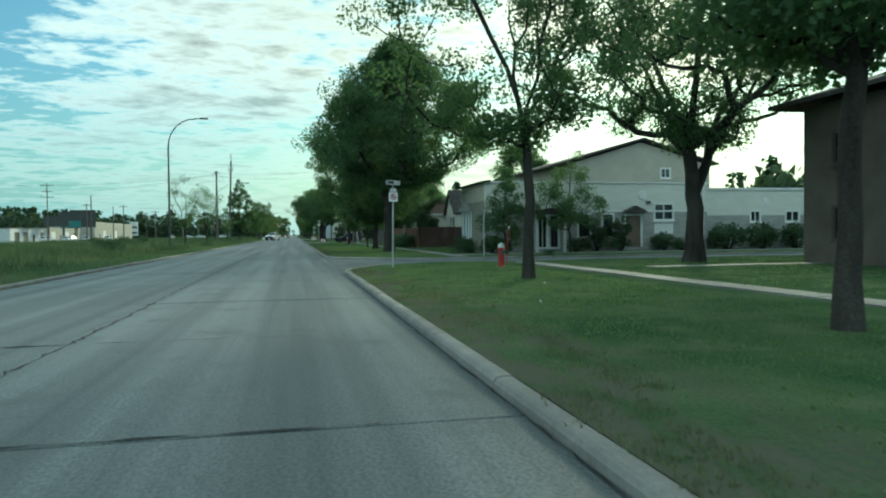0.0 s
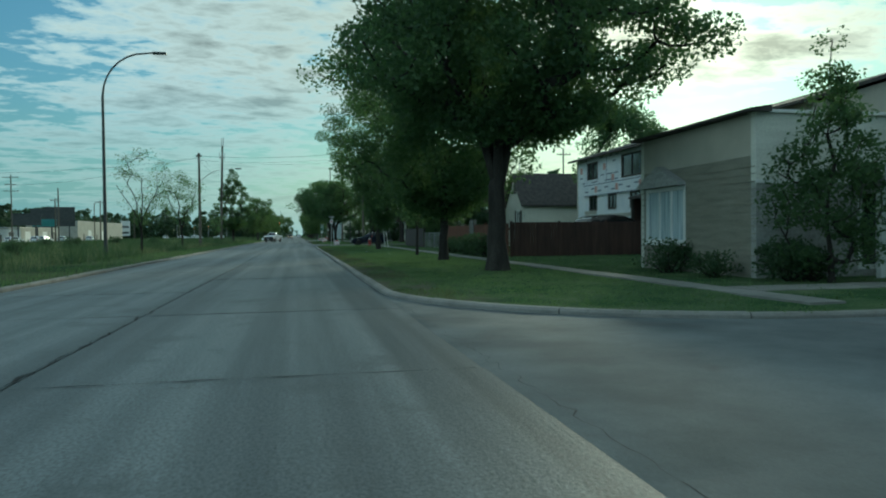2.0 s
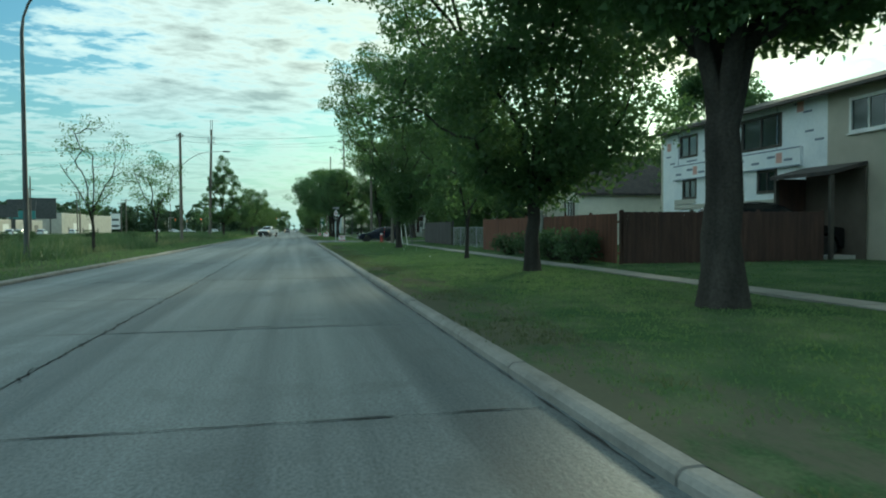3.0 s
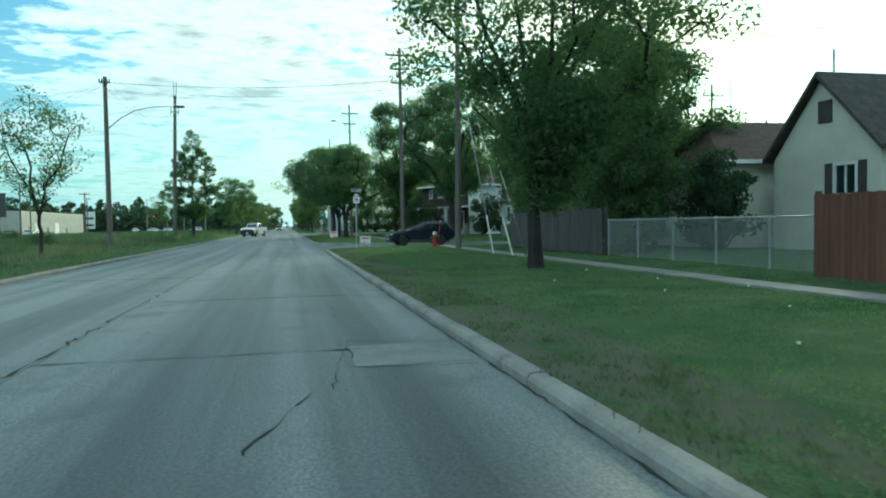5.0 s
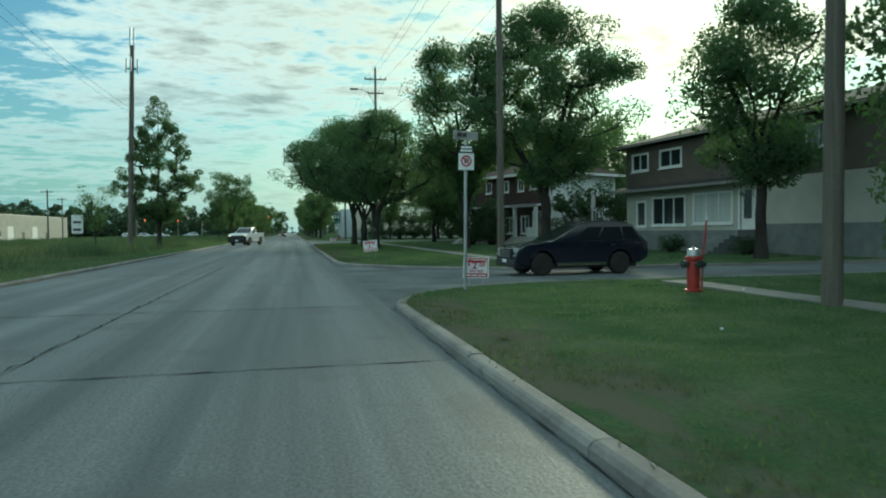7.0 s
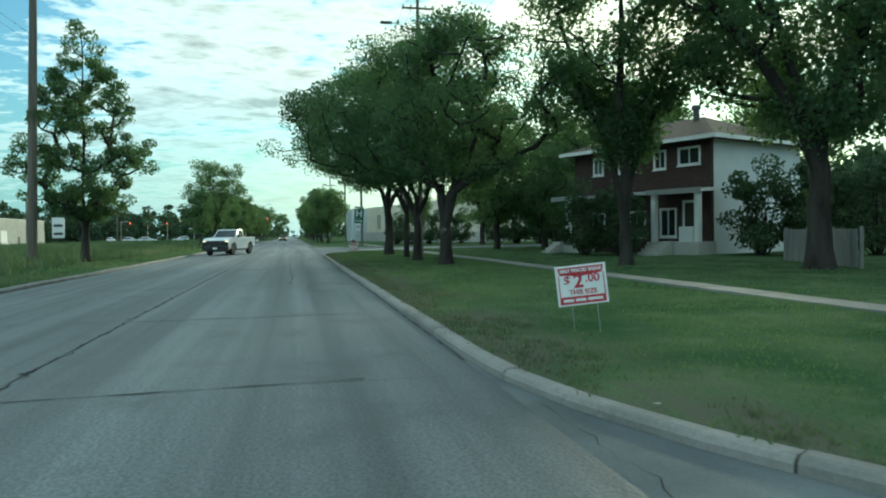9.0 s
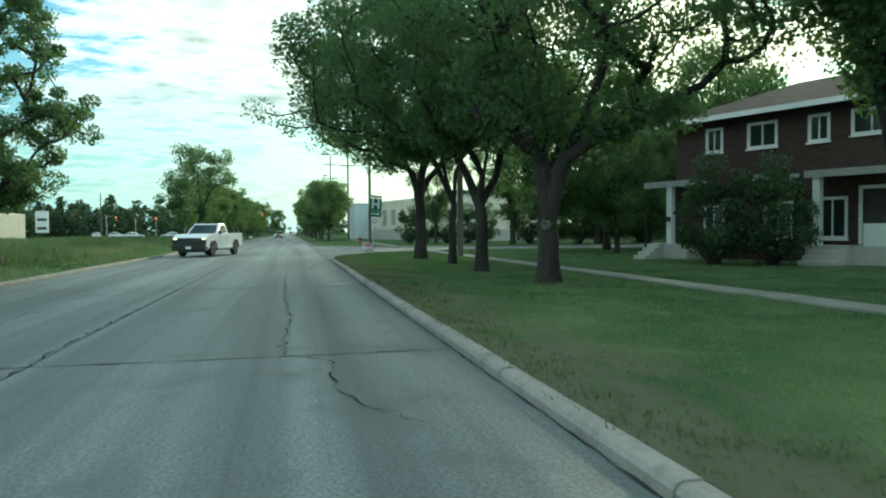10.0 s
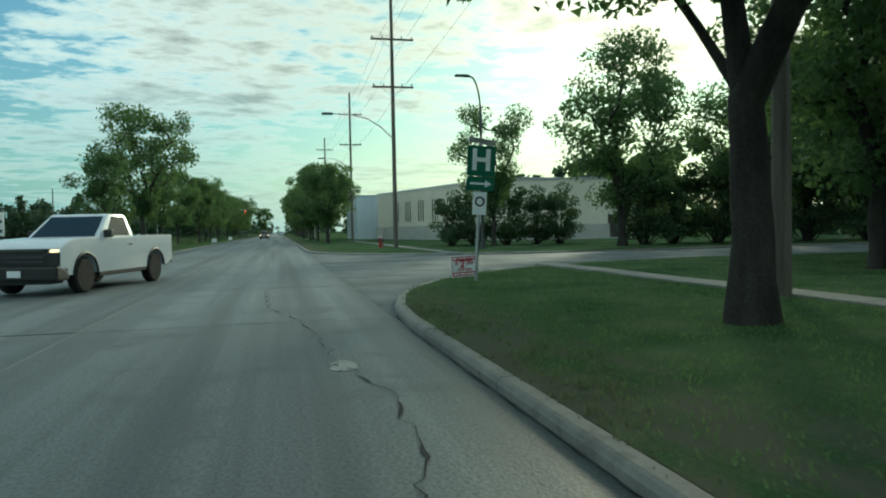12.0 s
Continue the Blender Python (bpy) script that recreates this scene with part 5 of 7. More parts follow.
for x in (8, 19, 27):
    part("roof_unit", Acc().box(x, x + 1.2, 5, 6.2, 6.202, 6.8), M["galv"], hall)
hall_e = thing("hall_end", pose(22.5, 216.19, G), "pale blank end wall of the hall with a darker base", "building")
wall(hall_e, 13.5, 6.0, [(10.5, 11.6, 0.1, 2.3)], M["concrete_wall"], I0)
part("plinth", Acc().box(0, 10.45, -0.2, -0.005, 0, 1.5), M["block_wall"], hall_e)
door(hall_e, I0, 10.5, 11.6, 0.1, 2.3, M["trim_dark"], M["trim_dark"])
part("roof_edge", Acc().box(-0.1, 13.6, -0.1, 0.3, 6.002, 6.2), M["galv"], hall_e)
wall(hall_e, 20, 6.0, [], M["concrete_wall"], pose(13.5, 0.2, 0, 0, 0, 90))
shed = thing("metal_hall", pose(11.5, 269, G, 0, 0, -90), "pale blue metal-clad hall", "building")
wall(shed, 16.0, 6.3, [(11.6, 12.6, 0.1, 2.3)], M["metal_white"], I0)
door(shed, I0, 11.6, 12.6, 0.1, 2.3, M["trim"])
wall(shed, 14.0, 6.3, [], M["metal_white"], pose(16, 0, 0, 0, 0, 90))
part("roof", Acc().box(-0.1, 16.1, -0.1, 14, 6.302, 6.45), M["galv"], shed)


# ---------------------------------------------------------------- fences
def board_fence(name, p0, p1, height, mat, label, board=0.14):
    d = Vector((*p1, 0)) - Vector((*p0, 0))
    n = int(d.length / (board + 0.008))
    f = thing(name, pose(p0[0], p0[1], G, 0, 0, math.degrees(math.atan2(d.y, d.x))), label, "fence")
    plank = Acc().box(-board / 2, board / 2, -0.012, 0.012, 0.04, height, 0.008).mesh("board", mat)
    for k in range(n):
        o = new("board", plank)
        o.parent = f
        o.matrix_basis = pose((k + 0.5) * (board + 0.008), 0.002 * math.sin(k * 4.7), 0.012 * math.sin(k * 2.9), 0, 0.25 * math.sin(k * 7.1))
    for z in (0.35, height - 0.35):
        part("rail", Acc().box(0, d.length, 0.016, 0.056, z, z + 0.09), mat, f)
    m = max(1, round(d.length / 2.4))
    for k in range(m + 1):
        part("post", Acc().box(d.length * k / m - 0.05, d.length * k / m + 0.05, 0.058, 0.158, -0.1, height + 0.08, 0.012), mat, f)
    return f


board_fence("wood_fence", (11.2, 77.87), (11.2, 59.9), 1.80, M["fence_red"], "red-brown stained board fence along the lawn")
board_fence("wood_fence", (11.3, 59.7), (19.4, 59.7), 1.85, M["fence_brown"], "dark red-brown board fence across the yard")
board_fence("wood_fence", (11.9, 101.0), (11.9, 89.7), 1.80, M["fence_dark"], "dark stained board fence beside the pavement")
board_fence("wood_fence", (19.3, 138.6), (17.4, 132.8), 1.25, M["fence_grey"], "low weathered grey board fence by the shrubs")
side_gate = board_fence("wood_fence", (11.2, 68.36), (11.2, 67.28), 2.1, M["fence_grey"], "pale grey gate panel in the fence")
side_gate.matrix_basis = pose(11.14, 68.36, G, 0, 0, -90)


def chain_fence(p0, p1, height, label):
    d = Vector((*p1, 0)) - Vector((*p0, 0))
    L = d.length
    f = thing("chain_link_fence", pose(p0[0], p0[1], G, 0, 0, math.degrees(math.atan2(d.y, d.x))), label, "fence")
    acc = Acc()
    s, w = 0.075, 0.0075
    for k in range(int(-height / s), int(L / s)):
        for way in (1, -1):
            x0, x1 = k * s, k * s + height
            z0, z1 = (0.05, height) if way > 0 else (height, 0.05)
            if x0 < 0:
                z0 += (z1 - z0) * (-x0 / height)
                x0 = 0
            if x1 > L:
                z1 = z0 + (z1 - z0) * (L - x0) / (x1 - x0)
                x1 = L
            acc.v += [(x0 - w, 0.002 * way, z0), (x0 + w, 0.002 * way, z0), (x1 + w, 0.002 * way, z1), (x1 - w, 0.002 * way, z1)]
            i = len(acc.v) - 4
            acc.f.append((i, i + 1, i + 2, i + 3))
    tagged(part("wire_mesh", acc, M["galv"], f), "galvanised diamond wire mesh")
    m = round(L / 2.5)
    for k in range(m + 1):
        part("post", Acc().cyl(L * k / m, 0.03, -0.1, height + 0.06, 0.03, sides=8), M["galv"], f)
    part("top_rail", Acc().tube([(0, 0.03, height), (L, 0.03, height)], 0.022, 8), M["galv"], f)
    return f


chain_fence((12.0, 89.5), (12.0, 78.1), 1.35, "grey chain-link fence with steel posts")

# ---------------------------------------------------------------- shrubs
b1, b2, b3 = bush_meshes(91, 1.1, 1.0, 1.5), bush_meshes(92, 0.8, 0.8, 2.4, 2600), bush_meshes(93, 1.6, 1.4, 3.8, 5200, 0.13)
b4 = bush_meshes(94, 0.9, 0.9, 0.9, 1500, 0.09)
for k, (x, y, w, s) in enumerate(((12.9, 39.53, 3, 0.8), (11.3, 41.31, 3, 0.7), (17.9, 39.82, 3, 0.9), (19.2, 39.73, 1, 0.8), (20.9, 39.73, 1, 0.9),
                                  (23.9, 39.73, 0, 0.75), (25.2, 39.73, 3, 0.8), (28.8, 40.21, 0, 1.1), (31.5, 40.21, 0, 1.1), (34, 40.21, 0, 1.1),
                                  (18.2, 91.7, 1, 1.7), (11.5, 44.0, 3, 1.0), (10.4, 61.46, 3, 1.2), (10.3, 63.53, 3, 1.2), (10.4, 66.03, 3, 1.1), (10.3, 69.62, 3, 1.0), (19.9, 124.2, 3, 0.9), (20.6, 119.0, 3, 0.8), (13.8, 34.09, 3, 0.35),
                                  (15.6, 149.6, 2, 0.95), (17.0, 148.3, 2, 0.92), (12.3, 39.63, 0, 0.7), (22.7, 144.5, 2, 1.12), (24.6, 142.6, 2, 1.2), (26.5, 141.5, 2, 1.2),
                                  (14.5, 201.06, 2, 1.1), (16.8, 200.54, 2, 1.15), (19.0, 200.02, 2, 1.0), (20.8, 199.92, 2, 1.05), (12.9, 201.59, 2, 0.95), (23.2, 191.6, 2, 1.3), (31, 192.0, 2, 1.5), (25.6, 192.2, 2, 1.4), (28, 191.0, 2, 1.4), (34, 190.0, 2, 1.5), (37.5, 188.6, 2, 1.5), (41, 188.0, 2, 1.5), (44.5, 187.6, 2, 1.5))):
    bush((x, y), (b1, b2, b3, b4)[w], ("rounded dark green shrub beside a wall", "upright dark green shrub beside a wall", "tall dense dark green shrub on the lawn", "low dark green shrub")[w],
         ("wall shrubs", "upright shrubs", "tall shrubs", "low shrubs")[w], 53 * k, s)
thin1 = grow(101, 6.2, 0.6, 0.08, 2.3, 0.4, 110, 4600, 0.12, 0.42, "cone", gaps=0.4, leafmat=M["leaf"])
thin2 = grow(102, 6.6, 1.4, 0.07, 3.6, 1.6, 70, 4200, 0.13, 0.5, "cone", gaps=0.4, leafmat=M["leaf_light"])
tree("ornamental_tree", (12.9, 38.85), thin1, "slender feathery conifer in front of the low building")
tree("ornamental_tree", (17.0, 38.66), thin2, "thin open ornamental tree with level limbs")
for x, y in ((-14, 59.28), (-20, 80.55), (-27, 66.93), (-24, 107.68), (-33, 126.67), (-30, 150.93), (-19, 126.67), (-40, 97.18)):
    bush((x, y), b4, "low wild bush in the field", "field bushes", 17 * x, 1.1 + 0.05 * (x % 7), 0.05)


# ---------------------------------------------------------------- poles
def utility_pole(name, at, height, arms, label, lamp=0.0, lamp_z=9.0, tilt=(0, 0), r0=0.16):
    p = thing(name, pose(at[0], at[1], 0.02, tilt[0], tilt[1], 0), label, "pole", "utility poles")
    part("shaft", Acc().tube([(0, 0, -0.2), (0, 0, height * 0.5), (0, 0, height)], [r0, r0 * 0.85, r0 * 0.66], 12), M["pole_wood"], p, smooth=True)
    for z, half in arms:
        arm = part("crossarm", Acc().box(-half, half, -0.22, -0.10, z - 0.06, z + 0.06, 0.01), M["pole_wood"], p)
        part("brace", Acc().tube([(-half * 0.6, -0.16, z - 0.06), (0, -0.16, z - 0.6), (half * 0.6, -0.16, z - 0.06)], 0.018, 5), M["galv"], arm)
        for x in (-half * 0.92, -half * 0.45, half * 0.45, half * 0.92):
            part("insulator", Acc().lathe([(0.02, 0.0), (0.05, 0.05), (0.03, 0.09), (0.05, 0.13), (0.02, 0.18)], 8), M["dark_steel"], arm, m=pose(x, -0.16, z + 0.062))
    if lamp:
        la = part("lamp_arm", Acc().tube([(0, 0, lamp_z - 0.7), (lamp * 0.2, 0, lamp_z + 0.12), (lamp * 0.42, 0, lamp_z + 0.70), (lamp * 0.68, 0, lamp_z + 0.96), (lamp, 0, lamp_z + 1.0)], [0.045, 0.04, 0.036, 0.032, 0.03], 8), M["galv"], p)
        part("lamp_head", Acc().box(lamp - 0.1 * np.sign(lamp), lamp + 0.65 * np.sign(lamp), -0.13, 0.13, lamp_z + 0.93, lamp_z + 1.07, 0.03) if lamp > 0 else
             Acc().box(lamp - 0.65, lamp + 0.1, -0.13, 0.13, lamp_z + 0.93, lamp_z + 1.07, 0.03), M["dark_steel"], la)
    return p


utility_pole("utility_pole", (8.76, 100.2), 15.5, [(14.9, 1.1)], "weathered wooden utility pole with guy wires", tilt=(0, 0.6))
utility_pole("utility_pole", (8.85, 118.7), 15.0, [(14.4, 1.15), (13.35, 0.75), (12.3, 0.75)], "tall weathered utility pole with several crossarms")
utility_pole("utility_pole", (8.7, 161.2), 17.8, [(16.6, 1.1), (15.2, 0.8)], "tall weathered utility pole with a lamp arm", -1.9, 14.6)
utility_pole("utility_pole", (8.3, 199.5), 17.9, [(14.6, 1.5), (11.3, 1.45)], "tall utility pole with two crossarms and a long lamp arm", -4.3, 8.4)
utility_pole("utility_pole", (8.9, 235.0), 17.8, [(15.2, 1.4), (11.6, 1.3)], "tall utility pole with two crossarms", -3.2, 9.0)
utility_pole("utility_pole", (8.3, 272.0), 17.3, [(15.2, 1.4), (12.4, 1.3)], "tall utility pole with two crossarms")
utility_pole("utility_pole", (-11.9, 117.1), 11.85, [(11.45, 0.35)], "weathered utility pole with a street lamp arm", 4.5, 8.9, r0=0.19)
cell = utility_pole("antenna_pole", (-13.2, 154.4), 17.3, [], "tall pole carrying slim antenna panels", tilt=(0, 1.6), r0=0.25)
for x, y, z, h in ((-0.44, 0, 15.0, 1.2), (0.44, 0, 15.0, 1.2), (0, -0.42, 15.1, 1.2), (-0.15, 0, 17.1, 1.75), (0.15, 0, 17.1, 1.75)):
    part("antenna", Acc().box(x - 0.06, x + 0.06, y - 0.05, y + 0.05, z, z + h, 0.02), M["galv"], cell)
part("antenna_ring", Acc().box(-0.5, 0.5, -0.04, 0.04, 15.3, 15.4).box(-0.04, 0.04, -0.5, 0.5, 15.32, 15.38), M["dark_steel"], cell)


def street_lamp(at, height, reach, label):
    p = thing("street_lamp", pose(at[0], at[1], 0.05), label, "street lamp")
    bend = [(0, 0, -0.1), (0, 0, height * 0.4), (0, 0, height * 0.78)]
    bend += [(reach * (1 - math.cos(a)) * 0.85, 0, height * 0.78 + height * 0.215 * math.sin(a)) for a in np.linspace(0.25, 1.57, 7)] + [(reach, 0, height)]
    part("post", Acc().tube(bend, [0.12, 0.10, 0.08] + [0.055] * 7 + [0.045], 10), M["dark_steel"], p, smooth=True)
    part("base_cover", Acc().cyl(0, 0, 0, 0.45, 0.19, 0.16), M["dark_steel"], p)
    s = 1 if reach > 0 else -1
    part("lamp_head", Acc().box(min(reach, reach + 0.85 * s), max(reach, reach + 0.85 * s), -0.16, 0.16, height - 0.07, height + 0.06, 0.04), M["dark_steel"], p)
    return p


street_lamp((-11.75, 71.8), 13.05, 3.0, "tall steel street lamp with a curved arm")
street_lamp((12.5, 192.15), 10.6, -0.7, "slim grey street lamp behind the lawn")
for y in (379,):
    street_lamp((-11.6, y), 13.0, 3.3, "tall steel street lamp with a curved arm")
utility_pole("utility_pole", (40.0, 125.0), 14.2, [(13.2, 1.1)], "utility pole behind the cottages")
utility_pole("utility_pole", (-61.0, 193.21), 15.2, [(14.6, 1.6), (13.0, 1.2), (11.6, 1.6)], "tall utility pole with three crossarms behind the field")
for x, y, h in ((-45.5, 173.28, 11.0), (-43, 193.21, 9.5), (-49, 182.72, 9.5), (-56, 238.02, 11), (-52, 268.32, 10), (-44, 306.7, 11), (-40, 219.9, 9)):
    utility_pole("utility_pole", (x, y), h, [(h - 0.4, 1.0)] if h < 10.5 else [], "distant utility pole beyond the field")


def cable(p, q, sag, label="thin black overhead cable", radius=0.008):
    p, q = Vector(p), Vector(q)
    pts = [p.lerp(q, k / 14) - Vector((0, 0, sag * 4 * (k / 14) * (1 - k / 14))) for k in range(15)]
    return tagged(part("overhead_cable", Acc().tube(pts, radius, 5), M["wire"]), label, "cable", "overhead cables")


right = [(8.76, 100.1, 15.0), (8.85, 118.6, 15.0), (8.7, 161.1, 16.75), (8.3, 199.4, 14.7), (8.9, 234.9, 15.3), (8.3, 271.9, 15.3)]
for a, b in zip(right, right[1:]):
    for dx in (-0.95, -0.4, 0.95):
        cable((a[0] + dx, a[1], a[2]), (b[0] + dx, b[1], b[2]), 0.5)
    cable((a[0] + 0.1, a[1], a[2] - 4.0), (b[0] + 0.1, b[1], b[2] - 4.0), 0.6)
for dx in (-0.3, 0.3):
    cable((-11.9 + dx, 117.1, 11.5), (-12.9 + dx, 154.4, 11.8), 0.4)
    cable((-11.9 + dx, 117.1, 11.5), (-61.0 + dx, 193.2, 13.0), 1.0)
    cable((-11.9 + dx, 117.1, 11.5), (8.85 + dx, 118.7, 12.6), 0.5)
    cable((-11.9 + dx, 117.1, 11.0), (8.85 + dx, 118.7, 11.7 + dx), 0.6)
    cable((-11.9 + dx, 117.1, 11.2), (-64 + dx, 149, 12.0), 1.0)
for foot, z in (((8.68, 93.6), 10.5), ((8.66, 90.9), 11.2), ((8.9, 90.0), 11.8)):
    g = thing("guy_wire", Matrix.Identity(4), "steel guy wire with a pale guard at its foot", "cable", "guy wires")
    a, b = Vector((foot[0], foot[1], 0.1)), Vector((8.7, 100.1, z))
    part("cable", Acc().tube([a, b], 0.012, 6), M["galv"], g)
    e = a + (b - a).normalized() * 1.95
    part("guard", Acc().tube([a, e], 0.036, 8), M["guy_cover"] if z < 11.5 else M["dark_steel"], g)

# ---------------------------------------------------------------- hydrants and signs
def hydrant(at, label):
    h = thing("fire_hydrant", pose(at[0], at[1], 0.1), label, "hydrant", "fire hydrants")
    part("barrel", Acc().lathe([(0.17, 0.0), (0.17, 0.05), (0.125, 0.06), (0.125, 0.62), (0.16, 0.64), (0.16, 0.70), (0.13, 0.71)], 16), M["red_paint"], h, smooth=True)
    part("bonnet", Acc().lathe([(0.128, 0.712), (0.124, 0.80), (0.108, 0.85), (0.035, 0.862), (0.03, 0.90)], 16), M["silver_paint"], h, "silver-painted bonnet", smooth=True)
    for a in (0, 180, 270):
        part("nozzle", Acc().lathe([(0.055, 0.10), (0.055, 0.19), (0.075, 0.192), (0.075, 0.24), (0.03, 0.242), (0.03, 0.28)], 10), M["dark_steel"], h, m=pose(0, 0, 0.55, 90, 0, a + 90))
    f = part("marker_rod", Acc().tube([(0.22, 0.05, 0.0), (0.25, 0.05, 0.7), (0.32, 0.04, 1.42)], 0.018, 6), M["red_paint"], h)
    part("marker_tip", Acc().tube([(0.32, 0.04, 1.422), (0.328, 0.04, 1.52)], 0.022, 6), M["sign_white"], f)
    return h


for p in ((7.9, 23.2), (8.13, 103.15), (7.35, 200.5)):
    hydrant(p, "red fire hydrant with a silver bonnet and marker rod")


def ring(r0, r1, y, n=24):
    acc = Acc()
    for k in range(n):
        a, b = 2 * math.pi * k / n, 2 * math.pi * (k + 1) / n
        acc.face((r0 * math.cos(a), y, r0 * math.sin(a)), (r1 * math.cos(a), y, r1 * math.sin(a)), (r1 * math.cos(b), y, r1 * math.sin(b)), (r0 * math.cos(b), y, r0 * math.sin(b)))
    return acc


def street_sign(at, turn, label, size=1.0):
    s = thing("street_sign", pose(at[0], at[1], 0.1, 0, 0.8, turn) @ Matrix.Scale(size, 4), label, "sign", "street signs")
    part("post", Acc().tube([(0, 0, -0.2), (0, 0, 3.2)], 0.035, 8), M["galv"], s)
    blade_at = pose(0, 0, 0, 0, 0, 12)
    nb = part("name_blade", Acc().box(-0.30, 0.30, -0.012, 0.012, 3.22, 3.40), M["sign_back"], s, "grey street name plate", m=blade_at)
    for k, w in enumerate((0.055, 0.045, 0.06, 0.05, 0.055, 0.05)):
        part("name_bar", Acc().box(-0.24 + 0.075 * k, -0.24 + 0.075 * k + w, -0.0155, -0.0125, 3.27, 3.36), M["sign_black"], nb, m=blade_at)
    h = part("header_plate", Acc().box(-0.165, 0.165, -0.045, -0.037, 2.93, 3.10), M["sign_black"], s, "black header plate with white bars")
    for z, w in ((3.03, 0.12), (2.96, 0.13)):
        part("text_bar", Acc().box(-w, w, -0.0485, -0.0455, z, z + 0.045), M["sign_white"], h)
    b = part("sign_plate", Acc().box(-0.175, 0.175, -0.045, -0.037, 2.57, 2.925), M["sign_white"], s, "white parking sign with a red ring")
    part("ring_mark", ring(0.088, 0.122, -0.047), M["sign_red"], b, m=pose(0, 0, 2.76))
    part("bar_mark", Acc().box(-0.1, 0.1, -0.0505, -0.0475, -0.014, 0.014), M["sign_red"], b, m=pose(0, 0, 2.76, 0, 45, 0))
    part("letter_mark", ring(0.02, 0.05, -0.0455, 12), M["sign_black"], b, m=pose(0.005, 0, 2.775))
    part("letter_mark", Acc().box(-0.045, -0.02, -0.0465, -0.0455, -0.075, 0.05), M["sign_black"], b, m=pose(0.005, 0, 2.775))
    return s


street_sign((4.0, 24.5), 4, "grey street sign post with a parking plate at the corner", 0.97)
street_sign((3.95, 105.2), 4, "leaning street sign post with a parking plate at the corner")


def small_sign(at, turn, label, z=2.2, eight=False):
    s = thing("road_sign", pose(at[0], at[1], 0.1, 0, 0, turn), label, "sign", "road signs")
    part("post", Acc().tube([(0, 0, -0.2), (0, 0, z + 0.65)], 0.032, 8), M["galv"], s)
    if eight:
        pts = [(0.33 * math.cos(radians(22.5 + 45 * k)), z + 0.35 + 0.33 * math.sin(radians(22.5 + 45 * k))) for k in range(8)]
        part("sign_plate", Acc().prism(pts, "y", -0.045, -0.037), M["sign_red"], s, "red eight-sided plate")
        part("sign_back", Acc().prism(pts, "y", -0.0365, -0.034), M["sign_back"], s)
    else:
        b = part("sign_plate", Acc().box(-0.17, 0.17, -0.045, -0.037, z, z + 0.5), M["sign_white"], s)
        part("ring_mark", ring(0.08, 0.12, -0.047), M["sign_red"], b, m=pose(0, 0, z + 0.28))
    return s


small_sign((10.3, 34.38), 78, "stop sign on a steel post beside the shop", 1.95, True)
small_sign((11.4, 115.23), 80, "stop sign on a steel post at the corner", 1.95, True)
small_sign((6.3, 237.03), 0, "small white parking sign on a post")

hs = thing("hospital_sign", pose(4.85, 166.9, 0.1, 0, 3.5, 0) @ Matrix.Scale(1.12, 4), "green hospital direction sign on a leaning post", "sign")
part("post", Acc().tube([(0, 0, -0.2), (0, 0, 2.92)], 0.035, 8), M["galv"], hs)
part("name_blade", Acc().box(-0.38, 0.38, -0.012, 0.012, 2.92, 3.04), M["sign_back"], hs, m=pose(0, 0, 0, 0, 0, 30))
gp = part("sign_plate", Acc().box(-0.31, 0.31, -0.05, -0.04, 2.24, 2.88), M["sign_green"], hs, "green plate with a white letter")
ap = part("arrow_plate", Acc().box(-0.31, 0.31, -0.05, -0.04, 1.93, 2.22), M["sign_green"], hs, "green plate with a white arrow")
part("letter", lettering("H", 0.62, M["sign_white"], "letter", 0.018), None, gp, m=pose(0, -0.053, 2.56))
part("arrow", Acc().box(-0.23, 0.10, -0.054, -0.051, 2.055, 2.10).prism([(0.10, 2.0), (0.24, 2.078), (0.10, 2.155)], "y", -0.054, -0.051), M["sign_white"], ap)
b = part("parking_plate", Acc().box(-0.15, 0.15, -0.05, -0.04, 1.42, 1.9), M["sign_white"], hs, "small white parking plate")
part("ring_mark", ring(0.07, 0.11, -0.052), M["sign_black"], b, m=pose(0, 0, 1.7))


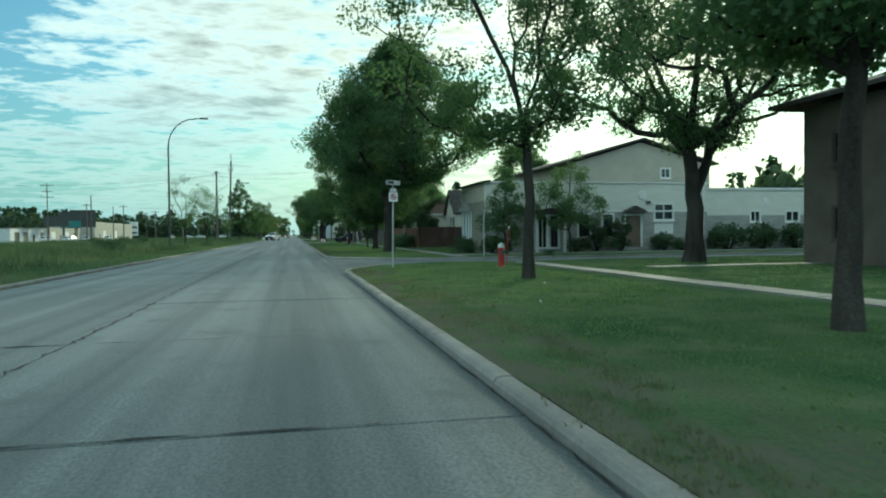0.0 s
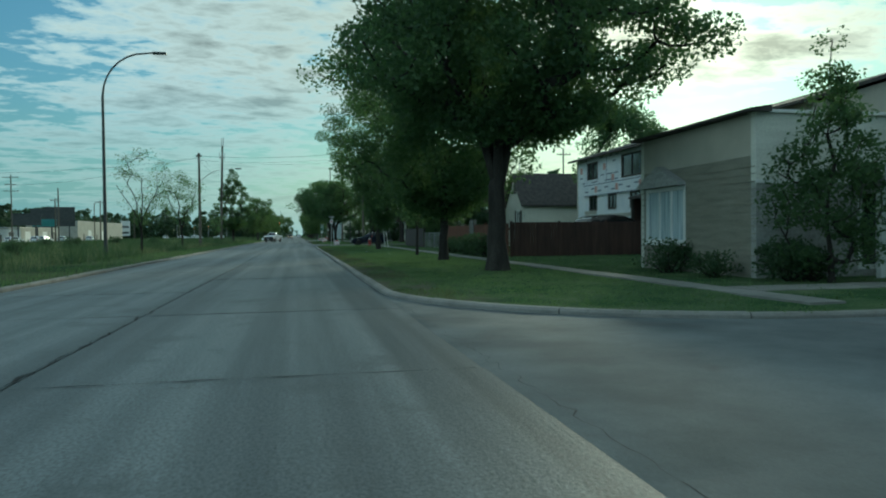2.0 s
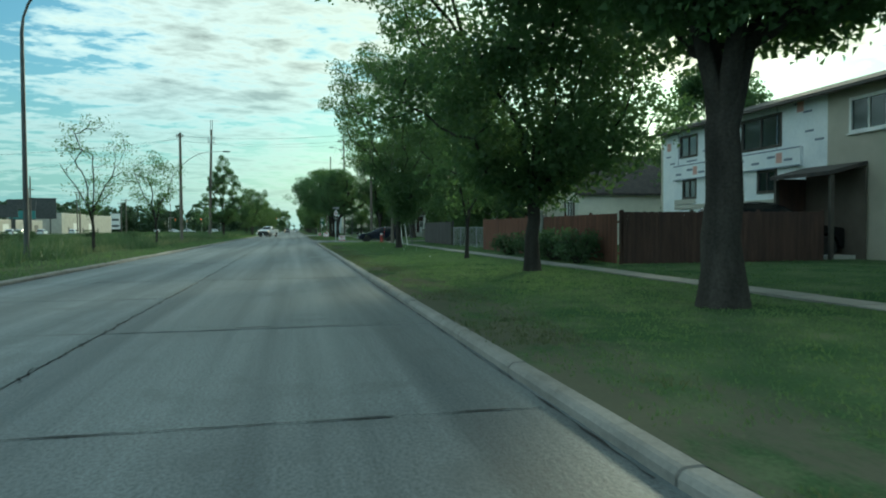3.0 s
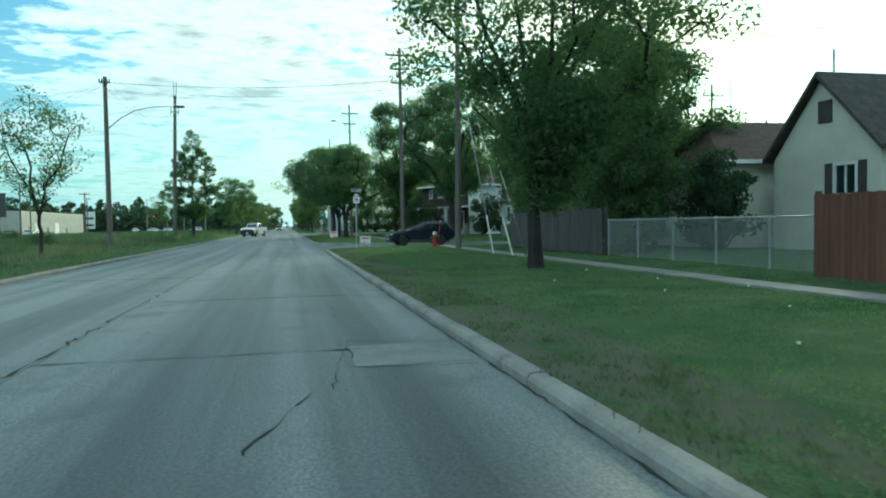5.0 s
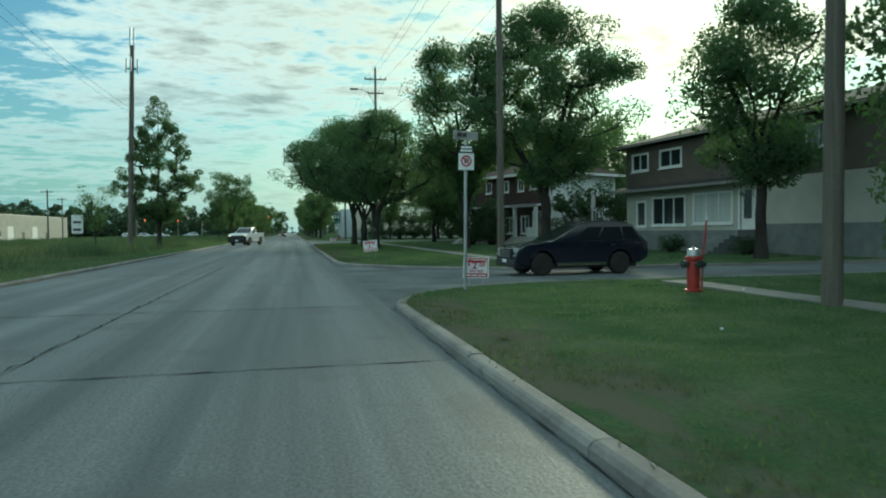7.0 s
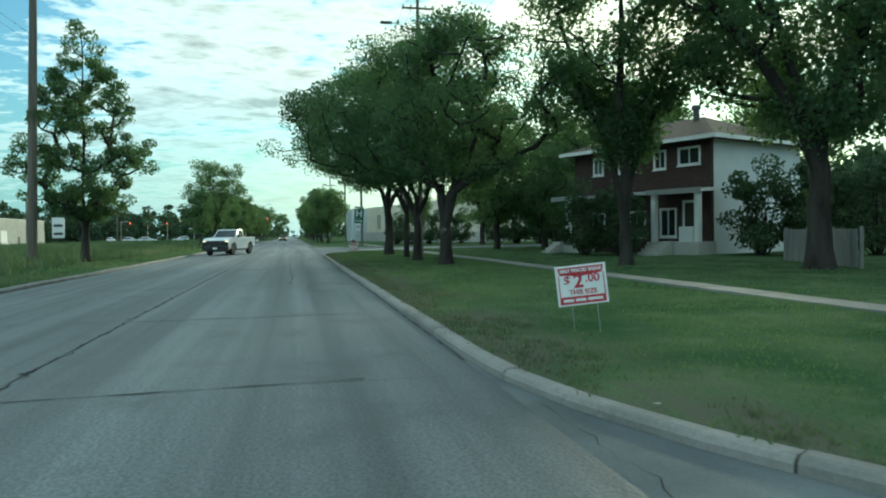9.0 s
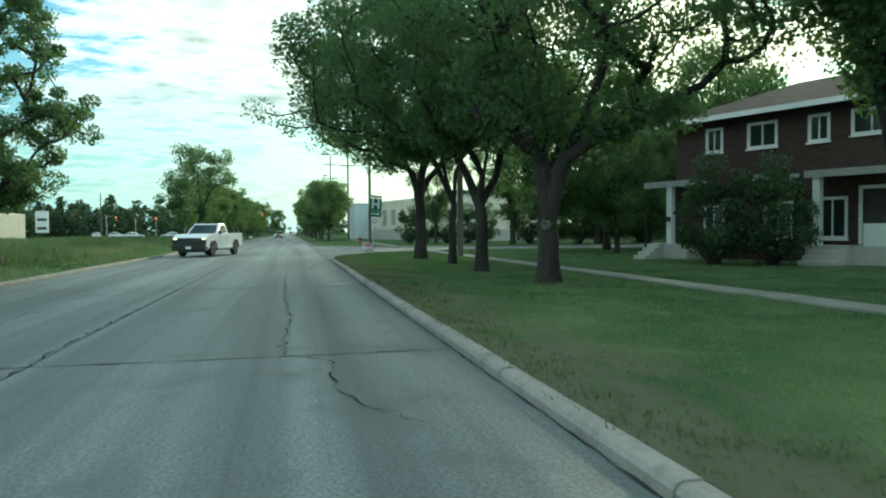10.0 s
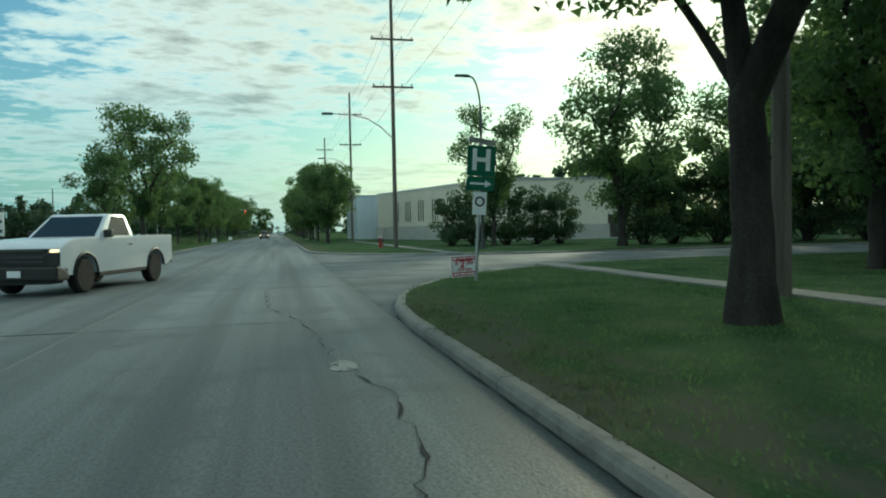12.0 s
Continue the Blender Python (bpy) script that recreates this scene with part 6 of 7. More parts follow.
def yard_sign(at, turn, tilt, label, base=0.1, lettered=True, low=0.12):
    s = thing("lawn_sign", pose(at[0], at[1], base, 0, tilt, turn), label, "sign", "lawn signs")
    W, H = 0.64, 0.51
    for x in (-0.15, 0.17):
        part("wire_leg", Acc().tube([(x, 0.006, -0.15), (x, 0.006, low + 0.4)], 0.005, 5), M["galv"], s)
    board = part("board", Acc().box(-W / 2, W / 2, -0.004, 0.0, low, low + H, 0.0), M["sign_white"], s, "white corrugated board with red bands")
    if lettered:
        part("band", Acc().prism([(-W / 2 + 0.03, low + H - 0.025), (W / 2 - 0.03, low + H - 0.025), (W / 2 - 0.05, low + H - 0.115), (0, low + H - 0.145), (-W / 2 + 0.05, low + H - 0.115)], "y", -0.0065, -0.0045), M["sign_red"], board)
        part("band", Acc().box(-W / 2 + 0.03, W / 2 - 0.03, -0.0065, -0.0045, low + 0.02, low + 0.115), M["sign_red"], board)
        for x0, x1 in ((-W / 2 + 0.03, -W / 2 + 0.042), (W / 2 - 0.042, W / 2 - 0.03)):
            part("edge_line", Acc().box(x0, x1, -0.0065, -0.0045, low + 0.117, low + H - 0.12), M["sign_red"], board)
        part("heading", lettering("BEST PRICED SIGNS", 0.060, M["sign_white"], "heading", 0.002), None, board, m=pose(0, -0.009, low + H - 0.068))
        part("price", lettering("$", 0.165, M["sign_red"], "price", 0.003), None, board, m=pose(-0.18, -0.008, low + 0.315))
        part("price", lettering("2", 0.24, M["sign_red"], "price", 0.006), None, board, m=pose(-0.04, -0.008, low + 0.30))
        part("price", lettering(".00", 0.15, M["sign_red"], "price", 0.003), None, board, m=pose(0.14, -0.008, low + 0.33))
        part("note", lettering("THIS SIZE", 0.085, M["sign_red"], "note", 0.002), None, board, m=pose(0.01, -0.008, low + 0.165))
        for x0, x1 in ((-0.25, -0.12), (-0.095, 0.035), (0.06, 0.25)):
            part("number_bar", Acc().box(x0, x1, -0.0095, -0.0068, low + 0.05, low + 0.085), M["sign_white"], board)
    return s


yard_sign((4.63, 106.9), 0, 2, "small red and white sale sign on wire legs in the lawn")
yard_sign((3.84, 122.46), -14, -6, "small red and white sale sign leaning on wire legs", low=0.36)
yard_sign((4.58, 166.9), 0, -3, "small red and white sale sign on wire legs in the lawn")
for x, y in ((-7.9, 196.56), (-7.9, 246.1), (-8.0, 278.42)):
    yard_sign((x, y), 5, 1, "plain white lawn sign on wire legs beside the kerb", 0.08, False)


# ---------------------------------------------------------------- vehicles (local x ahead, z up)
def arch(cx, r, z, n=8):
    return [(cx + r * math.cos(a), z + r * math.sin(a)) for a in np.linspace(0, math.pi, n)]


def wheel(parent, x, y, r, w):
    t = part("tyre", Acc().lathe([(r * 0.62, -w / 2), (r * 0.9, -w / 2), (r, -w * 0.36), (r, w * 0.36), (r * 0.9, w / 2), (r * 0.62, w / 2)], 22), M["rubber"], parent, smooth=True,
             m=pose(x, y, r, 90, 0, 0))
    acc = Acc().lathe([(0.001, -w * 0.40), (r * 0.2, -w * 0.42), (r * 0.25, -w * 0.30), (r * 0.55, -w * 0.30), (r * 0.63, -w * 0.46), (r * 0.63, w * 0.46), (r * 0.55, w * 0.30), (r * 0.25, w * 0.30), (r * 0.2, w * 0.42), (0.001, w * 0.40)], 18)
    for k in range(5):
        a = 2 * math.pi * k / 5
        c, s = math.cos(a), math.sin(a)
        for side in (-1, 1):
            q = [(r * 0.18 * c - 0.05 * s, r * 0.18 * s + 0.05 * c), (r * 0.6 * c - 0.035 * s, r * 0.6 * s + 0.035 * c), (r * 0.6 * c + 0.035 * s, r * 0.6 * s - 0.035 * c), (r * 0.18 * c + 0.05 * s, r * 0.18 * s - 0.05 * c)]
            acc.prism(q, "z", side * w * 0.31, side * w * 0.43)
    part("rim", acc, M["rim"], t)
    return t


def cabin(x0, x1, t0, t1, half, top_half, z0, z1):
    """A tapered cabin: its corner points, for panels and glass."""
    return {"b": [(x0, -half, z0), (x1, -half, z0), (x1, half, z0), (x0, half, z0)], "t": [(t0, -top_half, z1), (t1, -top_half, z1), (t1, top_half, z1), (t0, top_half, z1)]}


def cabin_panel(c, side, f0, f1, g0, g1, out):
    """A quad on one side of the cabin, between fractions f along and g up, pushed outwards."""
    a, b = {"right": (0, 1), "front": (1, 2), "left": (2, 3), "rear": (3, 0)}[side]
    P = [Vector(c["b"][a]), Vector(c["b"][b]), Vector(c["t"][b]), Vector(c["t"][a])]
    nrm = (P[1] - P[0]).cross(P[3] - P[0]).normalized()

    def at(f, g):
        return P[0].lerp(P[1], f).lerp(P[3].lerp(P[2], f), g)

    q = [at(f0, g0), at(f1, g0), at(f1, g1), at(f0, g1)]
    acc = Acc()
    i = 0
    acc.v = [tuple(p + nrm * out) for p in q] + [tuple(p - nrm * 0.02) for p in q]
    acc.f = [(0, 1, 2, 3), (7, 6, 5, 4), (0, 4, 5, 1), (1, 5, 6, 2), (2, 6, 7, 3), (3, 7, 4, 0)]
    return acc


def pickup(m):
    v = thing("pickup_truck", m, "white pickup truck with black grille and bumper", "truck")
    fx, rx, R, W = 1.85, -1.80, 0.41, 1.0
    bot = 0.46
    prof = [(-2.92, 0.62), (-2.92, 1.36), (-0.72, 1.36), (-0.70, 1.32), (0.95, 1.31), (1.15, 1.35), (2.30, 1.30), (2.62, 1.23), (2.80, 1.12), (2.86, 0.98), (2.88, 0.62), (2.55, bot)]
    prof += arch(fx, 0.52, bot) + arch(rx, 0.52, bot) + [(-2.6, 0.5)]
    part("body", Acc().prism(prof, "y", -W, W), M["car_white"], v, "glossy white bodywork", smooth=True, bevel=0.045)
    part("bed_liner", Acc().box(-2.82, -0.82, -0.86, 0.86, 1.355, 1.368), M["black"], v)
    c = cabin(-0.72, 1.20, -0.52, 0.34, 0.95, 0.77, 1.29, 1.94)
    acc = Acc()
    acc.v = c["b"] + c["t"]
    acc.f = [(0, 1, 5, 4), (1, 2, 6, 5), (2, 3, 7, 6), (3, 0, 4, 7), (4, 5, 6, 7), (3, 2, 1, 0)]
    part("cab", acc, M["car_white"], v, smooth=True, bevel=0.09)
    part("windscreen", cabin_panel(c, "front", 0.06, 0.94, 0.08, 0.88, 0.012), M["glass"], v)
    part("rear_window", cabin_panel(c, "rear", 0.1, 0.9, 0.15, 0.88, 0.012), M["car_glass"], v)
    for s in ("right", "left"):
        f = (0.14, 0.80) if s == "right" else (0.20, 0.86)
        part("side_window", cabin_panel(c, s, f[0], f[1], 0.12, 0.88, 0.012), M["car_glass"], v)
    g = part("grille", Acc().box(2.76, 2.925, -0.98, 0.98, 0.70, 1.00, 0.02), M["black"], v, "black grille", bevel=0.02)
    part("grille_top", Acc().box(2.70, 2.905, -0.72, 0.72, 1.003, 1.09), M["black"], g, bevel=0.02)
    for z in (0.80, 0.90, 1.04):
        part("grille_bar", Acc().box(2.926, 2.945, -0.64, 0.64, z - 0.02, z + 0.02), M["dark_steel"], g)
    part("front_bumper", Acc().box(2.55, 3.04, -1.0, 1.0, 0.36, 0.695), M["black"], v, "black plastic bumper", bevel=0.06)
    part("skid_plate", Acc().box(2.3, 2.85, -0.7, 0.7, 0.27, 0.358), M["dark_steel"], v, bevel=0.02)
    part("windscreen_frame", cabin_panel(c, "front", 0.0, 1.0, 0.0, 0.06, 0.016), M["black"], v)
    part("rear_bumper", Acc().box(-3.08, -2.93, -0.95, 0.95, 0.52, 0.72), M["dark_steel"], v, bevel=0.03)
    part("plate", Acc().box(3.042, 3.05, -0.16, 0.16, 0.45, 0.60), M["sign_white"], v)
    for y in (-0.9, 0.9):
        part("headlight", Acc().box(2.66, 2.86, y * 0.93 - 0.10, y * 0.93 + 0.10, 1.005, 1.065), M["headlight"], v, "lit warm headlight", bevel=0.015)
        part("wheel_arch", Acc().tube([(fx + 0.53 * math.cos(q), y * 1.112, 0.44 + 0.53 * math.sin(q)) for q in np.linspace(0.05, 3.09, 12)], 0.03, 6), M["black"], v)
        part("wheel_arch", Acc().tube([(rx + 0.53 * math.cos(q), y * 1.112, 0.44 + 0.53 * math.sin(q)) for q in np.linspace(0.05, 3.09, 12)], 0.03, 6), M["black"], v)
        part("tail_light", Acc().box(-2.945, -2.85, y - 0.09, y + 0.09, 0.85, 1.30), M["red_lens"], v)
        mir = part("mirror", Acc().box(0.72, 0.86, y * 1.12 - 0.1, y * 1.12 + 0.1, 1.32, 1.52), M["black"], v, bevel=0.03)
        part("door_handle", Acc().box(-0.42, -0.24, y * 1.112 - 0.012, y * 1.112 + 0.012, 1.10, 1.14), M["black"], v)
        part("running_board", Acc().box(-1.2, 1.25, y * 1.05 - 0.06, y * 1.05 + 0.06, 0.38, 0.45), M["black"], v)
    part("underbody", Acc().box(-2.6, 2.5, -0.75, 0.75, 0.33, 0.6), M["black"], v)
    for x in (fx, rx):
        for y in (-0.86, 0.86):
            wheel(v, x, y, R, 0.27)
    return v


def suv(m, paint, label, lit=False):
    v = thing("suv", m, label, "car")
    fx, rx, R, W = 1.42, -1.30, 0.36, 0.92
    bot = 0.36
    prof = [(-2.28, 0.50), (-2.33, 0.75), (-2.28, 1.05), (-2.10, 1.12), (0.78, 1.08), (1.05, 1.07), (1.95, 0.97), (2.22, 0.85), (2.32, 0.62), (2.28, 0.40), (2.0, 0.32)]
    prof += arch(fx, 0.44, bot) + arch(rx, 0.44, bot) + [(-2.0, 0.36)]
    part("body", Acc().prism(prof, "y", -W, W), paint, v, smooth=True, bevel=0.06)
    c = cabin(-2.26, 1.10, -1.86, 0.05, 0.89, 0.71, 1.06, 1.60)
    shell = [(-2.26, 1.06), (1.10, 1.06), (0.05, 1.60), (-0.25, 1.67), (-0.75, 1.715), (-1.3, 1.70), (-1.86, 1.60)]
    acc = Acc()
    for s in (-1, 1):
        acc.v += [(x, s * (0.89 - 0.333 * (z - 1.06)), z) for x, z in shell]
    n = len(shell)
    acc.f = [tuple(range(n)), tuple(range(2 * n - 1, n - 1, -1))] + [((k + 1) % n, k, n + k, n + (k + 1) % n) for k in range(n)]
    part("cabin", acc, paint, v, smooth=True, bevel=0.05)
    part("windscreen", cabin_panel(c, "front", 0.06, 0.94, 0.08, 0.90, 0.012), M["car_glass"], v)
    part("rear_window", cabin_panel(c, "rear", 0.1, 0.9, 0.15, 0.85, 0.012), M["car_glass"], v)
    for s in ("right", "left"):
        for a, b in ((0.05, 0.22), (0.25, 0.52), (0.55, 0.80)):
            f = (a, b) if s == "right" else (1 - b, 1 - a)
            part("side_window", cabin_panel(c, s, f[0], f[1], 0.12, 0.86, 0.012), M["car_glass"], v)
    for y in (-0.62, 0.62):
        part("roof_rail", Acc().tube([(-1.75, y, 1.62), (-1.6, y, 1.68), (-0.9, y, 1.735), (-0.3, y, 1.70), (-0.1, y, 1.64)], 0.016, 6), M["black"], v)
    g = part("grille", Acc().box(2.24, 2.35, -0.5, 0.5, 0.56, 0.86), M["black"], v, bevel=0.02)
    for z in (0.62, 0.70, 0.78):
        part("grille_bar", Acc().box(2.352, 2.366, -0.47, 0.47, z - 0.018, z + 0.018), M["chrome"], g)
    part("front_bumper", Acc().box(2.1, 2.36, -0.86, 0.86, 0.30, 0.52), M["black"], v, bevel=0.04)
    part("plate", Acc().box(2.362, 2.37, -0.16, 0.16, 0.42, 0.52), M["sign_white"], v)
    part("lower_trim", Acc().box(-0.8, 0.92, -0.935, 0.935, 0.30, 0.40), M["chrome"], v, "pale sill trim")
    for y in (-0.72, 0.72):
        part("headlight", Acc().box(2.0, 2.27, y - 0.16, y + 0.16, 0.74, 0.88), M["headlight"] if lit else M["lens"], v, bevel=0.03)
        part("tail_light", Acc().box(-2.335, -2.2, y - 0.14, y + 0.14, 0.85, 1.05), M["red_lens"], v, bevel=0.02)
        part("mirror", Acc().box(0.62, 0.78, y * 1.36 - 0.1, y * 1.36 + 0.1, 1.06, 1.22), paint, v, bevel=0.03)
        for x in (-0.05, -1.05):
            part("door_handle", Acc().box(x - 0.1, x + 0.1, y * 1.28 - 0.012, y * 1.28 + 0.012, 0.92, 0.96), M["chrome"], v)
    part("underbody", Acc().box(-2.0, 2.0, -0.7, 0.7, 0.22, 0.5), M["black"], v)
    for x in (fx, rx):
        for y in (-0.80, 0.80):
            wheel(v, x, y, R, 0.24)
    return v


pickup(pose(-4.7, 171.3, 0.003, 0, 0, -106))
suv(pose(8.75, 110.9, 0.012, 0, 0, 183) @ Matrix.Scale(0.93, 4), M["car_navy"], "dark blue SUV waiting at the side street")
suv(pose(-2.6, 299, 0.003, 0, 0, -90), M["dark_steel"], "grey car with lit headlights coming along the road", True)
suv(pose(18.7, 61.98, G, 0, 0, 3) @ Matrix.Scale(1.3, 4), M["car_black"], "large black SUV parked behind the board fence")
white_car = suv(pose(-64, 202.72, 0.0, 0, 0, 70), M["car_white"], "white car parked beyond the field")
for x, y, a in ((-62, 210.24, 100), (-63, 219.9, 80), (-62.5, 231.71, 95), (-62, 256.2, 90), (-40, 324.88, 5), (-32, 328.92, 185), (-47, 337, 5), (-58, 359, 90), (4.0 - 2.8, 420, 90)):
    copy_thing(white_car, pose(x, y, 0.02, 0, 0, a))

# ---------------------------------------------------------------- beyond the field
def low_building(m, L, D, H, mat, label, bays):
    b = thing("industrial_building", m, label, "building")
    ops = [(a, a + w, 0.1, h) for a, w, h in bays]
    wall(b, L, H, ops, mat, I0)
    for a, w, h in bays:
        part("bay_door", Acc().box(a, a + w, 0.08, 0.14, 0.1, h), M["dark_steel"] if w < 4 else M["trim"], b)
    wall(b, D, H, [], mat, pose(L, 0, 0, 0, 0, 90))
    wall(b, D, H, [], mat, pose(0, D, 0, 0, 0, -90))
    wall(b, L, H, [], mat, pose(L, D, 0, 0, 0, 180))
    part("roof", Acc().box(-0.1, L + 0.1, -0.1, D + 0.1, H + 0.003, H + 0.2), M["galv"], b)
    return b


low_building(pose(-73, 282.46, 0, 0, 0, 90), 62, 16, 6.8, M["stucco_cream"], "beige flat-roofed industrial building", [(6, 2, 2.4), (12, 4.5, 3.8), (22, 2, 2.2), (30, 4.5, 3.8), (41, 2, 2.2)])
low_building(pose(-72, 199.5, 0, 0, 0, 90), 30, 14, 3.6, M["stucco_white"], "low white flat-roofed workshop", [(3, 3.5, 2.9), (9, 3.5, 2.9), (16, 2, 2.2), (22, 3.5, 2.9)])
low_building(pose(-76, 240.04, 0, 0, 0, 90), 34, 14, 4.2, M["stucco_cream"], "low cream workshop with wide bay doors", [(4, 4.5, 3.2), (12, 2, 2.2), (18, 4.5, 3.2), (27, 3.5, 3.0)])


def billboard(at, turn, w, low, high, mat, label):
    bb = thing("billboard", pose(at[0], at[1], 0, 0, 0, turn), label, "billboard", "billboards")
    part("panel", Acc().box(-w / 2, w / 2, 0, 0.3, low, high), mat, bb)
    for z in (low, high):
        part("frame_bar", Acc().box(-w / 2 - 0.1, w / 2 + 0.1, -0.05, -0.004, z - 0.11, z + 0.11), M["dark_steel"], bb)
    for x in (-w * 0.3, w * 0.3):
        part("post", Acc().box(x - 0.15, x + 0.15, 0.31, 0.6, 0, high - 0.4), M["dark_steel"], bb)
    return bb


billboard((-66.5, 217.75), 12, 6.4, 4.6, 7.4, M["dark_steel"], "dark billboard seen against the trees")
billboard((-65.5, 227.41), 12, 5.6, 4.2, 6.4, M["teal"], "teal billboard beside dark boards")
billboard((-66.0, 228.49), 12, 6.2, 6.9, 9.0, M["dark_steel"], "dark billboard high over a teal one")
billboard((-65.5, 240.04), 12, 7.4, 4.6, 9.9, M["dark_steel"], "large dark billboard on two posts")
py = thing("pylon_sign", pose(-79, 377, 0, 0, 0, 5), "white pylon sign with two dark panels", "sign")
part("board", Acc().box(-1.9, 1.9, 0, 0.5, 1.8, 8.8), M["trim"], py)
for z in (2.8, 5.6):
    part("panel", Acc().box(-1.4, 1.4, -0.03, -0.004, z, z + 0.9), M["dark_steel"], py)
for x in (-1.5, 1.5):
    part("post", Acc().cyl(x, 0.25, 0, 1.798, 0.12), M["dark_steel"], py)


def traffic_signal(at, turn, z, label, arm=0.0, lit=True):
    s = thing("traffic_signal", pose(at[0], at[1], 0, 0, 0, turn), label, "traffic light", "traffic signals")
    part("post", Acc().cyl(0, 0, -0.1, z + 0.8, 0.09, 0.07, 10), M["galv"], s)
    if arm:
        part("mast_arm", Acc().tube([(0, 0, z + 0.6), (arm * 0.5, 0, z + 0.85), (arm, 0, z + 0.8)], 0.06, 8), M["galv"], s)
    h = part("housing", Acc().box(arm - 0.19, arm + 0.19, -0.32, -0.10, z - 0.5, z + 0.6, 0.03), M["signal_body"], s)
    for k, mat in enumerate((M["signal_red"] if lit else M["sign_black"], M["sign_black"], M["sign_black"])):
        part("lamp", Acc().lathe([(0.13, 0.0), (0.13, 0.03), (0.09, 0.05)], 14), mat, h, m=pose(arm, -0.322, z + 0.4 - 0.34 * k, 90, 0, 0))
    return s


for x, y, z, a in ((8.0, 307, 5.6, -5.4), (-12.5, 308.72, 5.6, 5.8), (-30, 342, 4.6, 0), (-37, 337, 5.2, 0), (-44, 345, 4.8, 0), (-49, 332.96, 5.4, 2.5)):
    lit = x > -13 or x in (-37, -49)
    traffic_signal((x, y), 0 if lit else 70, z, "yellow traffic signal showing red" if lit else "yellow traffic signal turned away", a, lit)

# ---------------------------------------------------------------- marks on the road and lawn
def crack(points, name="crack", wide=0.016, seed=3, label="dark jagged crack in the concrete", jag=0.03):
    r = np.random.default_rng(seed)
    acc, left = Acc(), []
    for (x0, y0), (x1, y1) in zip(points, points[1:]):
        n = max(2, int(math.hypot(x1 - x0, y1 - y0) / 0.14))
        for k in range(n):
            f = k / n
            left.append((x0 + (x1 - x0) * f + r.normal(0, jag), y0 + (y1 - y0) * f + r.normal(0, jag * 1.2)))
    left.append(points[-1])
    w = wide * r.uniform(0.25, 1.2, len(left)) * (0.6 + 0.4 * np.sin(np.arange(len(left)) * 0.9 + seed))
    for k in range(len(left) - 1):
        (a, b), (c, d) = left[k], left[k + 1]
        dx, dy = c - a, d - b
        ln = math.hypot(dx, dy) + 1e-6
        px, py = -dy / ln, dx / ln
        acc.face((a + px * w[k], b + py * w[k], 0.0085), (a - px * w[k], b - py * w[k], 0.0085), (c - px * w[k + 1], d - py * w[k + 1], 0.0085), (c + px * w[k + 1], d + py * w[k + 1], 0.0085))
    return tagged(part(name, acc, M["crack"]), label, "crack", "road cracks")


crack([(0.02, 146.8), (0.03, 142.4), (0.16, 137.0), (0.07, 135.5), (0.08, 134.3)], seed=4, wide=0.024)
crack([(0.08, 134.3), (0.42, 134.0), (0.61, 133.7), (0.55, 133.1), (0.59, 132.4), (0.77, 131.8), (1.11, 131.2)], seed=5, wide=0.018)
crack([(-6.6, 144.9), (-3.2, 144.6), (-1.5, 144.4), (-0.3, 144.2), (0.6, 144.15), (2.0, 144.0)], seed=15, wide=0.040)
crack([(0.94, 145.6), (0.9, 145.1), (1.0, 144.6)], seed=16, wide=0.014)
crack([(0.02, 146.8), (0.0, 148.9), (0.03, 149.8), (0.12, 150.7), (0.16, 151.9), (0.42, 152.3), (0.47, 152.9), (0.85, 153.2), (1.14, 155.2), (1.17, 156.6), (0.86, 158.0), (0.72, 159.9),
       (0.63, 161.4), (0.08, 163.8), (-0.03, 167.6)], seed=6, wide=0.018)
crack([(0.25, 70.7), (0.05, 70.1), (-0.2, 69.2)], seed=7, wide=0.014)
crack([(0.66, 73.5), (0.6, 72.2), (0.44, 70.8)], seed=18, wide=0.010)
crack([(0.84, 76.8), (0.78, 76.0), (0.76, 75.3)], seed=8, wide=0.012)
crack([(2.0, 72.9), (0.78, 73.2), (0.66, 71.7), (1.9, 71.5)], seed=9, wide=0.014)
crack([(MID + 0.05, 58.0), (MID - 0.05, 72.0), (MID - 0.08, 90.0), (MID, 104.0)], seed=10, wide=0.026)
crack([(MID - 0.05, -1.0), (MID + 0.04, 10.0), (MID - 0.06, 24.0), (MID, 40.0), (MID + 0.05, 58.0)], seed=12, wide=0.026)
crack([(MID, 104.0), (MID + 0.05, 118.0), (MID - 0.04, 136.0), (MID + 0.02, 158.0)], seed=17, wide=0.026)
crack([(-4.3, 124.0), (-4.25, 132.3), (-4.0, 136.0), (-4.4, 141.0)], seed=11, wide=0.014)
crack([(2.12, 24.0), (2.2, 28.0), (2.15, 33.0), (2.12, 38.0)], seed=13, wide=0.007)
crack([(2.12, 102.5), (2.2, 107.5), (2.16, 114.0), (2.14, 119.5)], seed=19, wide=0.007)
crack([(-0.6, 7.9), (0.4, 8.4), (1.1, 7.9)], seed=20, wide=0.012)
crack([(-1.5, 47.6), (0.2, 47.2), (1.7, 47.5)], seed=21, wide=0.02)


def blot(at, sx, sy, name, mat, label, category, z, seed):
    r = np.random.default_rng(seed)
    n = 26
    pts = [(sx * (1 + r.normal(0, 0.16)) * math.cos(6.283 * k / n), sy * (1 + r.normal(0, 0.16)) * math.sin(6.283 * k / n), z) for k in range(n)]
    acc = Acc()
    for k in range(n):
        acc.face((0, 0, z + 0.002), pts[k], pts[(k + 1) % n])
    return tagged(part(name, acc, mat, m=pose(at[0], at[1], 0)), label, category, name + "s")


